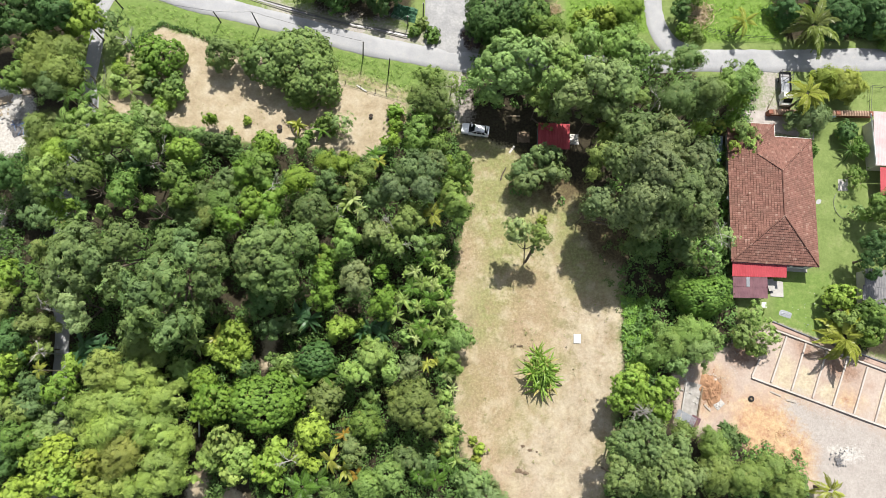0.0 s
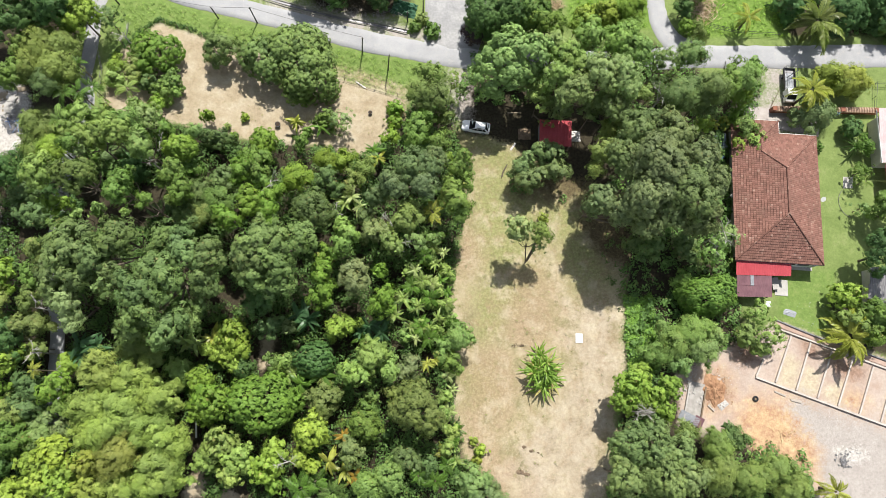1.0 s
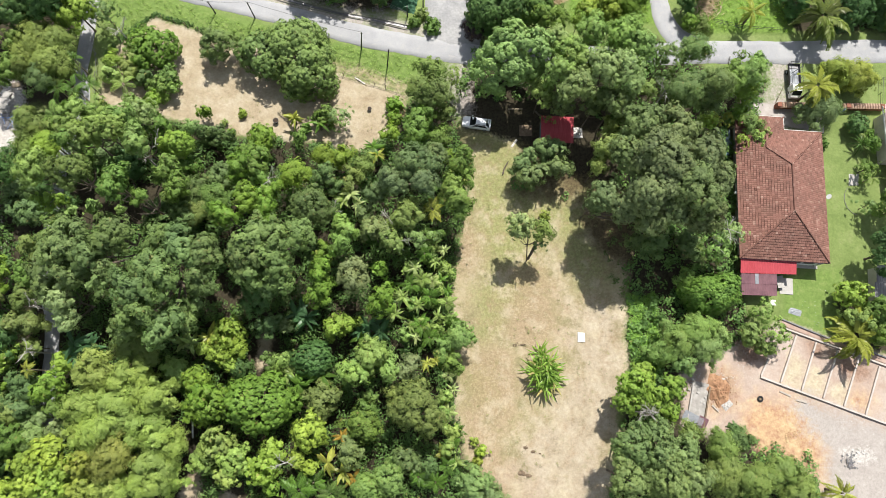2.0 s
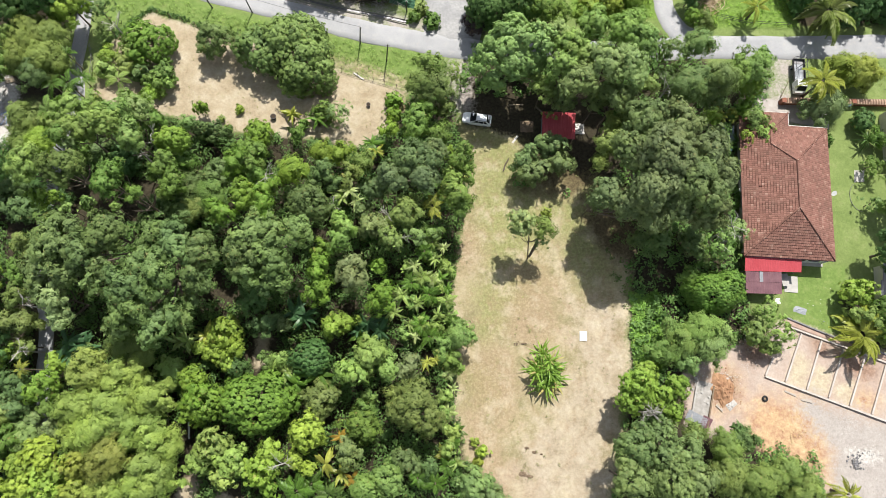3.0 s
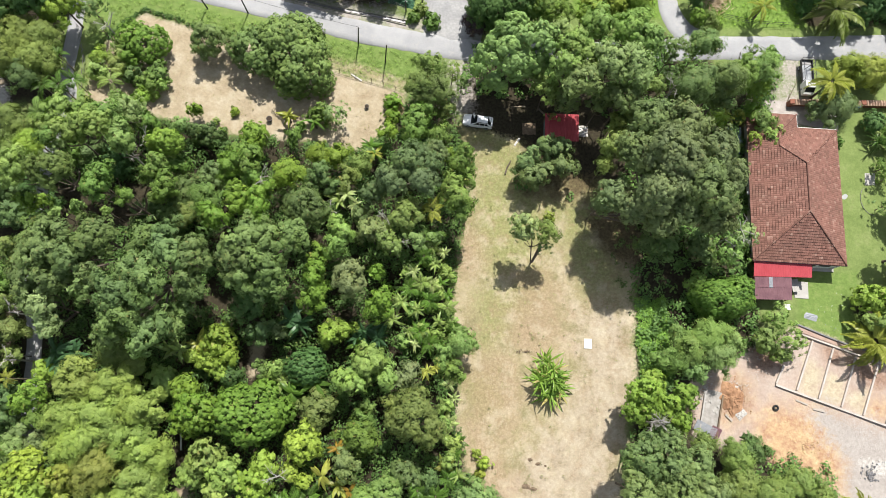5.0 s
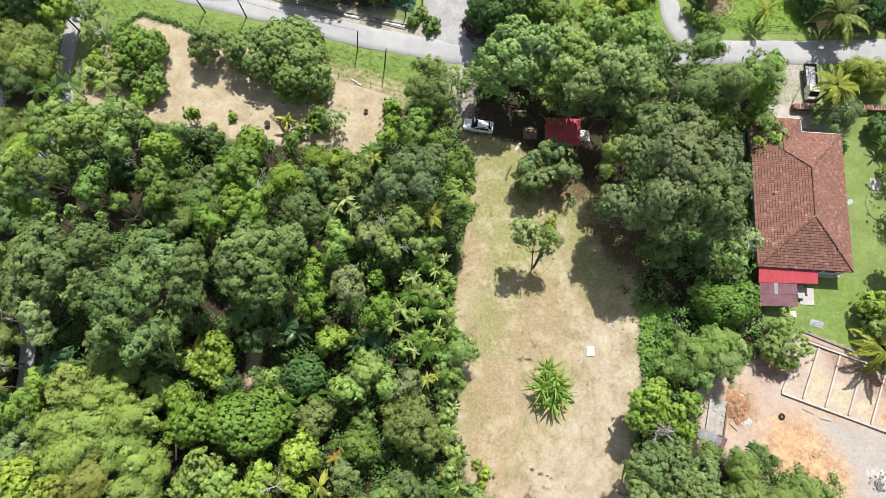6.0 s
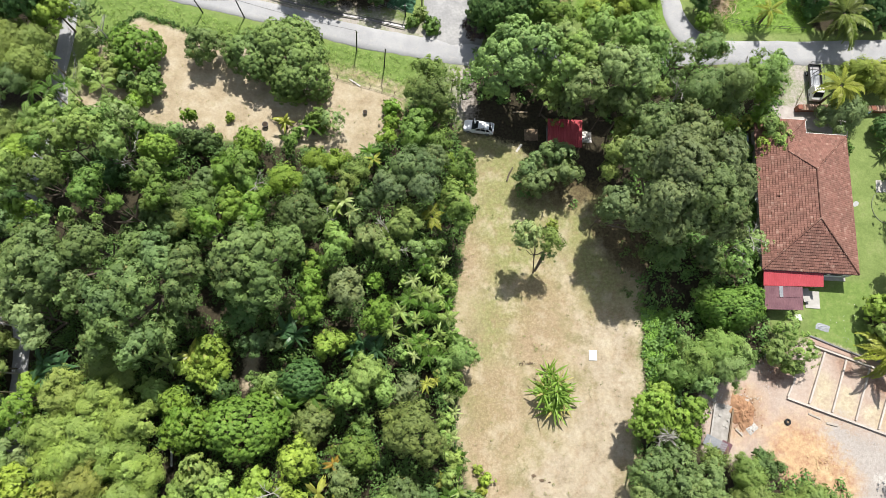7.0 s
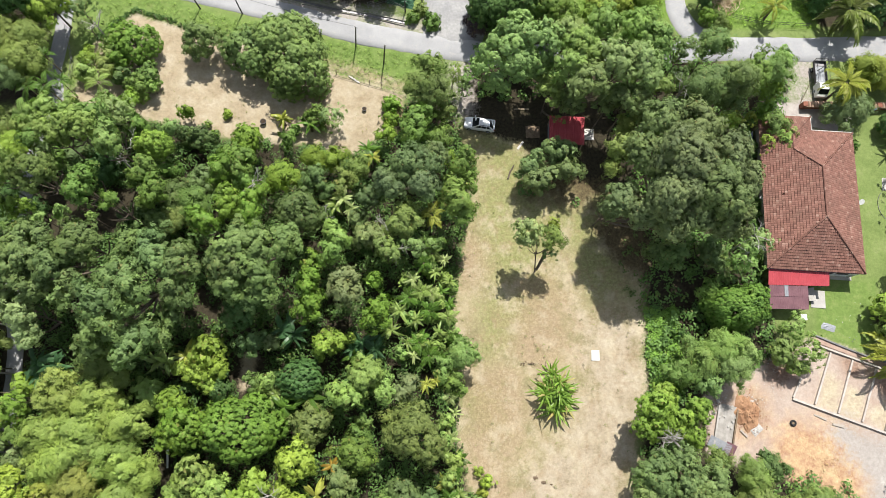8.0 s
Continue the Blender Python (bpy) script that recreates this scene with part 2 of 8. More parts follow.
    return m.colour(c)


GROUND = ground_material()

# ---- mesh helpers ----


def part(name, bm, material, parent=None, label="", smooth=False):
    """Links a bmesh as one mesh object, under a thing or a part."""
    me = bpy.data.meshes.new(name)
    bm.to_mesh(me)
    bm.free()
    return part_of(name, me, material, parent, label, smooth)


def part_of(name, me, material, parent=None, label="", smooth=False):
    if material and not me.materials:
        me.materials.append(material)
    if smooth:
        me.polygons.foreach_set("use_smooth", [True] * len(me.polygons))
    ob = new(name, me)
    if parent is not None:
        ob.parent = parent
    if label:
        tagged(ob, label)
    return ob


def base(name, x, y, z=0.0, turn=0.0, label="", category="", group="", kind=""):
    """The Empty at the foot of a thing."""
    ob = new(name)
    ob.empty_display_size = 0.3
    ob.matrix_basis = pose(x, y, z, 0, 0, turn)
    return tagged(ob, label, category, group, kind)


def add_box(bm, cx, cy, cz, sx, sy, sz, turn=0.0, bevel=0.0):
    r = bmesh.ops.create_cube(bm, size=1, matrix=Matrix.Translation((cx, cy, cz)) @ Matrix.Rotation(radians(turn), 4, "Z") @ Matrix.Diagonal((sx, sy, sz, 1)))
    if bevel:
        edges = list({e for v in r["verts"] for e in v.link_edges})
        bmesh.ops.bevel(bm, geom=edges, offset=bevel, segments=1, affect="EDGES")
    return bm


def box(*a, **k):
    return add_box(bmesh.new(), *a, **k)


def add_tube(bm, points, radii, sides=6, cap=True):
    """A tapering tube along points."""
    rings = []
    for i, p in enumerate(points):
        p = Vector(p)
        d = Vector(points[min(i + 1, len(points) - 1)]) - Vector(points[max(i - 1, 0)])
        q = d.to_track_quat("Z", "Y")
        rings.append([bm.verts.new(p + q @ Vector((radii[i] * math.cos(a), radii[i] * math.sin(a), 0)))
                      for a in (2 * math.pi * k / sides for k in range(sides))])
    for r0, r1 in zip(rings, rings[1:]):
        for k in range(sides):
            bm.faces.new((r0[k], r0[(k + 1) % sides], r1[(k + 1) % sides], r1[k]))
    if cap:
        bm.faces.new(rings[-1])
        bm.faces.new(rings[0][::-1])
    return bm


def tube(*a, **k):
    return add_tube(bmesh.new(), *a, **k)


def add_prism(bm, outline, z0, z1):
    """An upright block over an outline of (x, y) that runs anticlockwise."""
    lo = [bm.verts.new((x, y, z0)) for x, y in outline]
    hi = [bm.verts.new((x, y, z1)) for x, y in outline]
    bm.faces.new(hi)
    bm.faces.new(lo[::-1])
    n = len(outline)
    for i in range(n):
        bm.faces.new((lo[i], lo[(i + 1) % n], hi[(i + 1) % n], hi[i]))
    return bm


def mesh_from(name, verts, faces_size, material):
    """A mesh of loose polygons of faces_size corners each, from an array of corners."""
    n = len(verts) // faces_size
    me = bpy.data.meshes.new(name)
    me.vertices.add(len(verts))
    me.vertices.foreach_set("co", np.asarray(verts, dtype=np.float32).ravel())
    me.loops.add(n * faces_size)
    me.loops.foreach_set("vertex_index", np.arange(n * faces_size, dtype=np.int32))
    me.polygons.add(n)
    me.polygons.foreach_set("loop_start", np.arange(n, dtype=np.int32) * faces_size)
    me.update(calc_edges=True)
    me.materials.append(material)
    return me


# ---- the ground ----


def edge_distance(px, py, poly):
    """Metres inside (+) or outside (-) a polygon, for arrays of points."""
    poly = np.array(poly, float)
    inside = np.zeros(px.shape, bool)
    best = np.full(px.shape, 1e9)
    for (x0, y0), (x1, y1) in zip(poly, np.roll(poly, -1, 0)):
        hit = ((y0 > py) != (y1 > py)) & (px < (x1 - x0) * (py - y0) / (y1 - y0 + 1e-12) + x0)
        inside ^= hit
        k = np.clip(((px - x0) * (x1 - x0) + (py - y0) * (y1 - y0)) / ((x1 - x0) ** 2 + (y1 - y0) ** 2 + 1e-12), 0, 1)
        best = np.minimum(best, np.hypot(px - x0 - k * (x1 - x0), py - y0 - k * (y1 - y0)))
    return np.where(inside, best, -best)


ZONES = {}


def zone(name, *corners):
    """Adds an area of the plan to a kind of ground."""
    ZONES.setdefault(name, []).append(list(corners))


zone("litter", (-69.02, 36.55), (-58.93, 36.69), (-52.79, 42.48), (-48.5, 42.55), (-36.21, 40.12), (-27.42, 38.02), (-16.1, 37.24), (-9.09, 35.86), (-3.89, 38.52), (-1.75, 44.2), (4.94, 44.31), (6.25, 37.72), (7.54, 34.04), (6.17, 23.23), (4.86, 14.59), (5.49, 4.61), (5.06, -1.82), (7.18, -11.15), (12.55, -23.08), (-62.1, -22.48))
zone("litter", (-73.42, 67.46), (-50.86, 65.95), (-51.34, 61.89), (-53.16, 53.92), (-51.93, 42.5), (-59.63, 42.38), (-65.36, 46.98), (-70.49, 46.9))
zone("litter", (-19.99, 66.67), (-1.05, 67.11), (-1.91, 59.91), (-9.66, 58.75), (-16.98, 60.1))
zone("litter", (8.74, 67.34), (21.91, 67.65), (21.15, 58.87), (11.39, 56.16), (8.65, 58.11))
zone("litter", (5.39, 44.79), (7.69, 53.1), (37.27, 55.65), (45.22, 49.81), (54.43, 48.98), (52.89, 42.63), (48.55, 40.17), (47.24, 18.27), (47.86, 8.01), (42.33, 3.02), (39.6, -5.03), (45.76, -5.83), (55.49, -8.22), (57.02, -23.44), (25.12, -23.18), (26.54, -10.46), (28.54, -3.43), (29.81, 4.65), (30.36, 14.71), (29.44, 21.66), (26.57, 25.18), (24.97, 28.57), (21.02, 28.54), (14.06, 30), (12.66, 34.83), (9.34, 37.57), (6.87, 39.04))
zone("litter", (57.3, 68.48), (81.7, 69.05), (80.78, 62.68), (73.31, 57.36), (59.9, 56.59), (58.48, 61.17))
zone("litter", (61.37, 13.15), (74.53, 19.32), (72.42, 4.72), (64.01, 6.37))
zone("dry", (5.19, 39.76), (7.72, 34.04), (6.17, 23.23), (4.52, 14.58), (5.33, 4.61), (4.81, -1.82), (7.18, -11.15), (12.55, -23.08), (24.33, -23.17), (26.95, -10.46), (28.38, -3.43), (29.98, 4.65), (30.36, 14.71), (31.39, 20.79), (31.82, 25.22), (29.86, 29.71), (26.44, 31.96), (22.48, 32.55), (19.04, 35.56), (14.22, 37.64), (9.36, 39.16), (6.88, 39.97))
zone("dry", (-17.2, 50.4), (-16.6, 51.7), (-11.7, 50.2), (-6.9, 48.6), (-1.7, 46.9), (-2, 45.4), (-7.1, 47), (-11.9, 48.5))
zone("sand", (-32.29, -15.47), (-31.47, -11), (-29.51, -10.11), (-28.95, -11.39), (-29.44, -15.48))
zone("sand", (-22.66, 3.36), (-22.66, 7.81), (-21.42, 9.05), (-20.54, 7.82), (-20.98, 3.76))
zone("sand", (-28.1, -14.75), (-26.7, -12.53), (-24.29, -13.66), (-23.41, -15.52))
zone("sand", (-49.05, 42.07), (-48.1, 47.27), (-46.7, 52.58), (-41.56, 57.4), (-33.61, 54.79), (-16.59, 49.92), (-11.9, 48.16), (-2.03, 44.96), (-2.6, 40.88), (-8.22, 35.68), (-16.1, 37.24), (-27.42, 38.02), (-36.21, 40.12), (-40.64, 41.54))
zone("earth", (37.41, 2.61), (39.44, 3.84), (46.08, 7.16), (49.66, 8.85), (52.84, 10.55), (72.3, 3.88), (69.97, -23.54), (53.8, -23.41), (56.44, -14.43), (53.58, -10.56), (44.86, -6.62), (37.1, -5.18))
zone("gravel", (54.7, -0.23), (70.84, -6.28), (68.35, -23.53), (56.21, -23.43), (57.16, -8.22), (52.84, -1.85))
zone("gravel", (51.32, 45.5), (58.78, 46.11), (58.62, 40.31), (50.53, 41.92))
zone("gravel", (55.19, 51.97), (58.89, 51.54), (57.29, 45.11), (54.56, 45.55))
zone("gravel", (4.5, 50.09), (6.95, 50.14), (7.16, 41.96), (4.93, 41.93))
zone("gravel", (-24.35, 62.17), (-16.99, 60.41), (-2.34, 57.39), (4.97, 55.53), (4.97, 54.04), (-4.13, 55.06), (-16.88, 57.4), (-25.16, 60.44))
zone("rubble", (-70.49, 46.9), (-63.64, 47.01), (-59.8, 45.19), (-59.29, 39.61), (-59.63, 35.5), (-68.92, 35.83))
zone("rubble", (-67.78, 27.84), (-62.3, 27.02), (-60.94, 20.98), (-66.8, 20.94))
zone("rubble", (59.69, -8), (63.27, -7.45), (64.24, -9.03), (61.53, -9.96))
zone("green", (5.64, 39.58), (7.99, 34.96), (6.78, 25.01), (9.13, 18.89), (6.48, 4.61), (11.5, 7.91), (18.46, 16.37), (20.34, 21.59), (22.67, 14.68), (28.74, 16.42), (29.52, 31.53), (25.41, 38.91))
zone("green", (4.83, 4.61), (10.62, 4.62), (11.34, -1.82), (5.63, -1.42))
zone("bare", (20.53, 14.66), (23.45, 12.98), (30.25, 12.58), (30.56, 3.01), (27.63, -5.01), (25.47, -15.78), (12.55, -23.08), (11.19, -11.17), (15.36, -4.99), (18.7, -2.62), (21.44, 4.63))
zone("soil", (24.9, 26.95), (31.87, 26.12), (31.47, 19.04), (26.28, 19.01))
zone("soil", (15.47, 34.13), (23.36, 32.38), (22.32, 28.28), (16.23, 29.57))
zone("soil", (11.69, 18.91), (18.59, 20.7), (20.59, 16.38), (18.23, 8.76), (12.4, 11.24))
zone("soil", (4.18, 24.91), (7.62, 25.78), (9.78, 22.02), (8.74, 17.08), (4.32, 17.05))
zone("soil", (11.1, 13.85), (19.94, 14.29), (20.88, 7.52), (15.67, 5.56), (11.77, 7.51))
zone("soil", (5.87, 7.5), (12.55, 7.12), (15.2, 2.86), (14.69, -1.69), (11.51, -6.15), (5.57, -1.68))
zone("soil", (4.81, -1.03), (8.89, -1.43), (12.85, -8.1), (17.48, -15.74), (9.54, -14.2), (6.41, -6.53))
zone("ochre", (44.93, -5.83), (46.12, -1.85), (48.75, -0.64), (49.89, -1.85), (56.25, -1.45), (58.36, -5.06), (58.22, -9.8), (56.62, -12.89), (51.92, -10.55), (46.37, -8.19))
zone("ochre", (41.23, -0.23), (41.87, 2.61), (44.44, 3.03), (45.49, 0.58), (44.44, -1.85), (41.9, -2.25))
zone("ochre", (45.97, -3.45), (48.75, -0.64), (56.39, -0.23), (57.71, -3.46), (58.09, -7.44), (56.71, -12.12), (52.01, -9.77), (46.44, -7.41))
zone("ochre", (61.33, -1.45), (62.85, 0.58), (64.03, -0.23), (63.34, -2.26))
zone("russet", (41.32, -1.2), (41.26, 2.37), (44.44, 3.03), (45.49, 0.58), (44.26, -2.01))
zone("russet", (45.87, 9.68), (47.74, 11.38), (50.13, 9.27), (49.94, 4.68), (47.44, 3.44), (45.69, 4.67))
# the next two: brown palm shade on the upper bays, painted into the earth
zone("russet", (55.59, 8.03), (58.92, 7.03), (58.65, 4.69), (56.16, 5.35))
zone("russet", (58.89, 6.78), (66.27, 3.88), (65.09, 1.4), (60.97, 2.63))
zone("straw", (52.02, 1.72), (54.08, 5.93), (56.25, 4.69), (54.78, 0.58))
zone("straw", (54.95, 0.58), (56.72, 4.28), (58.97, 3.04), (57.79, -0.56))
zone("straw", (58.04, -0.56), (59.39, 2.22), (61.85, 1.4), (60.7, -1.69))
zone("straw", (66.94, -3.88), (68.72, -0.24), (71.71, -0.24), (69.74, -5.08))
# soil by the large trees, laid out along the shade painted into it
zone("shaded_soil", (24.59, 30.11), (33.49, 31.12), (33.58, 18.18), (29.28, 18.59), (25.89, 19.88), (23.91, 24.26))
zone("shaded_soil", (14.68, 38.77), (26.63, 36.12), (27.66, 29.69), (24.1, 28.75), (21.06, 29.62), (15.81, 30.02))
zone("field", (23.88, 69.8), (37.72, 70.14), (37.4, 57.67), (23.45, 58.41))
zone("field", (43.48, 70.27), (62.38, 70.73), (59.9, 56.59), (44.33, 56.29))
zone("turf", (53.98, 17.44), (62.87, 18.37), (62.04, 11.44), (59.04, 8.04), (53.36, 11.4))
zone("turf", (-49.11, 61.94), (-40.57, 61.62), (-31.34, 58.3), (-13.15, 53.9), (4.05, 50.58), (4.05, 44.29), (-11.89, 47.87), (-33.57, 54.3), (-41.53, 57.1), (-46.67, 52.29), (-49.46, 52.05))


def relief(x, y):
    """The gentle heave of the ground."""
    return 0.0 * x + 0.05 * np.sin(x * 0.31 + 1.3) * np.sin(y * 0.27) + 0.03 * np.sin(x * 0.9 + y * 0.7)


def axis(lo, hi, step, far):
    mid = list(np.arange(lo, hi + step / 2, step))
    out, d = [], step
    while sum(out) + d < far:
        out.append(d)
        d *= 1.6
    return np.array([lo - s for s in np.cumsum(out)][::-1] + mid + [hi + s for s in np.cumsum(out)])


def build_ground():
    xs, ys = axis(-80, 90, 0.5, 2500), axis(-24, 76, 0.5, 2500)
    gx, gy = np.meshgrid(xs, ys)
    px, py = gx.ravel(), gy.ravel()
    near = np.exp(-np.maximum(0, np.hypot(px, py - 20) - 100) / 60)
    co = np.stack([px, py, relief(px, py) * near], 1)
    nx, ny = len(xs), len(ys)
    i = (np.arange(ny - 1)[:, None] * nx + np.arange(nx - 1)[None]).ravel()
    quads = np.stack([i, i + 1, i + nx + 1, i + nx], 1)
    me = bpy.data.meshes.new("ground")
    me.vertices.add(len(co))
    me.vertices.foreach_set("co", co.astype(np.float32).ravel())
    me.loops.add(quads.size)
    me.loops.foreach_set("vertex_index", quads.astype(np.int32).ravel())
    me.polygons.add(len(quads))
    me.polygons.foreach_set("loop_start", np.arange(len(quads), dtype=np.int32) * 4)
    me.polygons.foreach_set("use_smooth", [True] * len(quads))
    me.update(calc_edges=True)
    for name, polys in ZONES.items():
        d = np.max([edge_distance(px, py, p) for p in polys], 0)
        soft = 3.5 if name in ("green", "bare", "soil") else 3.0 if name == "ochre" else 4.5 if name == "gravel" else 1.6 if name in ("rubble", "straw", "russet") else 3.0 if name == "shaded_soil" else 1.9 if name in ("dry", "litter") else 1.1
        me.attributes.new(name, "FLOAT", "POINT").data.foreach_set("value", np.clip(0.5 + d / soft / 2, 0, 1).astype(np.float32))
    ob = part_of("ground", me, GROUND)
    return tagged(ob, "grassy ground with a dry clearing, bare yards and shade-darkened leaf litter", "ground", kind="structure")


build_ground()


def smooth_line(points, step=1.2):
    """A polyline rounded through its points."""
    p = [Vector((x, y, 0)) for x, y in points]
    p = [2 * p[0] - p[1], *p, 2 * p[-1] - p[-2]]
    out = []
    for a, b, c, d in zip(p, p[1:], p[2:], p[3:]):
        n = max(2, int((c - b).length / step))
        for k in range(n):
            t = k / n
            out.append(0.5 * ((2 * b) + (c - a) * t + (2 * a - 5 * b + 4 * c - d) * t * t + (3 * b - a - 3 * c + d) * t ** 3))
    return out + [p[-2]]


def road(name, points, widths, label, z=0.11, material=None, kind="structure"):
    """A strip of asphalt with a crown and ragged edges that drop to the ground."""
    line = smooth_line(points)
    bm = bmesh.new()
    rings = []
    for i, p in enumerate(line):
        d = (line[min(i + 1, len(line) - 1)] - line[max(i - 1, 0)]).normalized()
        side = Vector((d.y, -d.x, 0))
        w = float(np.interp(i / (len(line) - 1), np.linspace(0, 1, len(widths)), widths)) / 2
        jl, jr = (noise.noise(p * 0.7) * 0.22, noise.noise(p * 0.7 + Vector((9, 4, 2))) * 0.22)
        rings.append([bm.verts.new((q.x, q.y, zz)) for q, zz in (
            (p - side * (w + jl + 0.12), -0.1), (p - side * (w + jl), z - 0.01), (p - side * w * 0.5, z + 0.02), (p, z + 0.04),
            (p + side * w * 0.5, z + 0.02), (p + side * (w + jr), z - 0.01), (p + side * (w + jr + 0.12), -0.1))])
    for a, b in zip(rings, rings[1:]):
        for k in range(6):
            bm.faces.new((a[k], a[k + 1], b[k + 1], b[k]))
    return tagged(part(name, bm, material or ASPHALT, smooth=True), label, "road", kind=kind)


road("road", [(-65.17, 72.83), (-40.71, 63.33), (-31.50, 60.70), (-20.52, 57.92), (-9.57, 54.95), (3.51, 52.53), (14.05, 51.44), (30.57, 52.03), (45.47, 53.00), (60.49, 53.27), (76.45, 53.76), (94.95, 54.50)],
     [3.8, 3.5, 3.3, 3.5, 3.6, 3.8, 3.9, 3.9], "pale worn asphalt road through the village", z=0.12)
road("lane_west", [(-47.6, 65.03), (-50.9, 60.91), (-51.55, 52.99), (-51.75, 47.21), (-51.00, 43.45), (-52.61, 36.95), (-53.47, 24.48), (-52.63, 14.29), (-51.49, 8.54), (-50.91, -3.34), (-50.28, -15.37), (-49.02, -26.11)],
     [2.1, 2.0, 1.9, 1.9, 1.9], "narrow grey asphalt lane beside the woodland", z=0.085)
road("lane_north", [(38.30, 76.62), (38.25, 64.90), (38.55, 59.75), (40.40, 55.80), (43.60, 53.60)], [2.8, 2.9, 3.0, 4.0], "grey asphalt side lane joining the road", z=0.1)
DRIVE = plain("stained_concrete_drive", (0.26, 0.26, 0.265), (0.4, 0.395, 0.39), 0.35, 0.9, fine=3.0)
road("driveway", [(5.02, 74.65), (5.55, 64.16), (5.34, 58.04), (4.60, 53.24)], [10.5, 10.2, 9.6, 8.5], "worn grey driveway opening onto the road", z=0.09, material=DRIVE)

# ---- plants ----


def unit(v):
    return v / (np.linalg.norm(v, axis=-1, keepdims=True) + 1e-9)


def leaf_quads(rng, pos, normal, long, wide, along=None, fold=0.15):
    """Kite-shaped leaves at pos, facing normal; their corners, four by four."""
    n = len(pos)
    normal = unit(normal)
    a = rng.normal(size=(n, 3)) if along is None else along
    u = unit(a - (a * normal).sum(1, keepdims=True) * normal)
    v = np.cross(normal, u)
    ln, wd = np.reshape(long, (-1, 1)) * np.ones((n, 1)), np.reshape(wide, (-1, 1)) * np.ones((n, 1))
    tip = pos + u * ln * 0.55 - normal * ln * fold
    end = pos - u * ln * 0.45
    mid = pos + u * ln * 0.05 + normal * ln * fold * 0.4
    return np.stack([end, mid + v * wd / 2, tip, mid - v * wd / 2], 1).reshape(-1, 3)


def leaf_sprays(rng, pos, normal, long, wide, along=None):
    """Pointed leaf sprays at pos, facing normal, broadest near their foot; their corners, four by four."""
    n = len(pos)
    normal = unit(normal)
    a = rng.normal(size=(n, 3)) if along is None else along
    u = unit(a - (a * normal).sum(1, keepdims=True) * normal)
    v = np.cross(normal, u)
    ln, wd = np.reshape(long, (-1, 1)) * np.ones((n, 1)), np.reshape(wide, (-1, 1)) * np.ones((n, 1))
    mid = pos - u * ln * 0.08 + normal * ln * 0.07
    return np.stack([pos - u * ln * 0.5, mid + v * wd / 2, pos + u * ln * 0.6 - normal * ln * 0.14, mid - v * wd / 2], 1).reshape(-1, 3)


def leaf_tips(rng, pos, normal, long, wide, along=None):
    """Small pointed leaves at pos, facing normal; their corners, three by three."""
    n = len(pos)
    normal = unit(normal)
    a = rng.normal(size=(n, 3)) if along is None else along
    u = unit(a - (a * normal).sum(1, keepdims=True) * normal)
    v = np.cross(normal, u)
    ln, wd = np.reshape(long, (-1, 1)) * np.ones((n, 1)), np.reshape(wide, (-1, 1)) * np.ones((n, 1))
    foot = pos - u * ln * 0.36
    return np.stack([foot + v * wd / 2, pos + u * ln * 0.64 - normal * ln * 0.12, foot - v * wd / 2], 1).reshape(-1, 3)


STYLES = {}
# lobe: radius of the swellings against the crown's; lobes: how many; tuft: radius of a tuft of leaves and the gap between tufts, in metres;
# leaf: length and width; per: leaves in a tuft; rise: how unevenly tufts stand out; fan: how far leaves turn from the tuft's face;
# even: how much leaves turn to the sky; flat: height against radius; spread: how unevenly swellings reach out; holes: share of bare gaps
STYLES["broad"] = dict(lobe=(0.2, 0.44), lobes=20, tuft=(0.44, 0.64), leaf=(0.29, 0.18), per=38, rise=0.26, fan=0.75, even=0.15, flat=0.9, spread=(0.7, 1.16), holes=0.16)
STYLES["grey"] = dict(lobe=(0.2, 0.42), lobes=20, tuft=(0.43, 0.62), leaf=(0.27, 0.165), per=38, rise=0.26, fan=0.8, even=0.2, flat=0.9, spread=(0.72, 1.14), holes=0.14)
STYLES["fine"] = dict(lobe=(0.24, 0.46), lobes=24, tuft=(0.38, 0.54), leaf=(0.25, 0.145), per=32, rise=0.2, fan=0.75, even=0.2, flat=0.85, spread=(0.76, 1.1), holes=0.1)
STYLES["plume"] = dict(lobe=(0.16, 0.34), lobes=30, tuft=(0.44, 0.46), leaf=(0.4, 0.09), per=36, rise=0.36, fan=0.5, even=0.3, flat=0.62, spread=(0.66, 1.16), holes=0.12)
STYLES["dome"] = dict(lobe=(0.44, 0.62), lobes=24, tuft=(0.33, 0.5), leaf=(0.28, 0.18), per=30, rise=0.2, fan=0.9, even=0.2, flat=0.85, spread=(0.86, 1.08), holes=0.05)
STYLES["rosette"] = dict(lobe=(0.28, 0.5), lobes=26, tuft=(0.36, 0.58), leaf=(0.31, 0.19), per=30, rise=0.2, fan=0.95, even=0.2, flat=0.85, spread=(0.8, 1.08), holes=0.1)
STYLES["soft"] = dict(lobe=(0.24, 0.48), lobes=19, tuft=(0.44, 0.47), leaf=(0.34, 0.09), per=36, rise=0.28, fan=0.6, even=0.35, flat=0.85, spread=(0.7, 1.15), holes=0.12)
STYLES["sparse"] = dict(lobe=(0.24, 0.4), lobes=12, tuft=(0.38, 0.66), leaf=(0.3, 0.17), per=26, rise=0.35, fan=0.9, even=0.2, flat=0.8, spread=(0.7, 1.15), holes=0.2)
STYLES["lime"] = dict(lobe=(0.24, 0.46), lobes=18, tuft=(0.34, 0.54), leaf=(0.29, 0.19), per=26, rise=0.22, fan=0.95, even=0.2, flat=0.9, spread=(0.74, 1.14), holes=0.12)
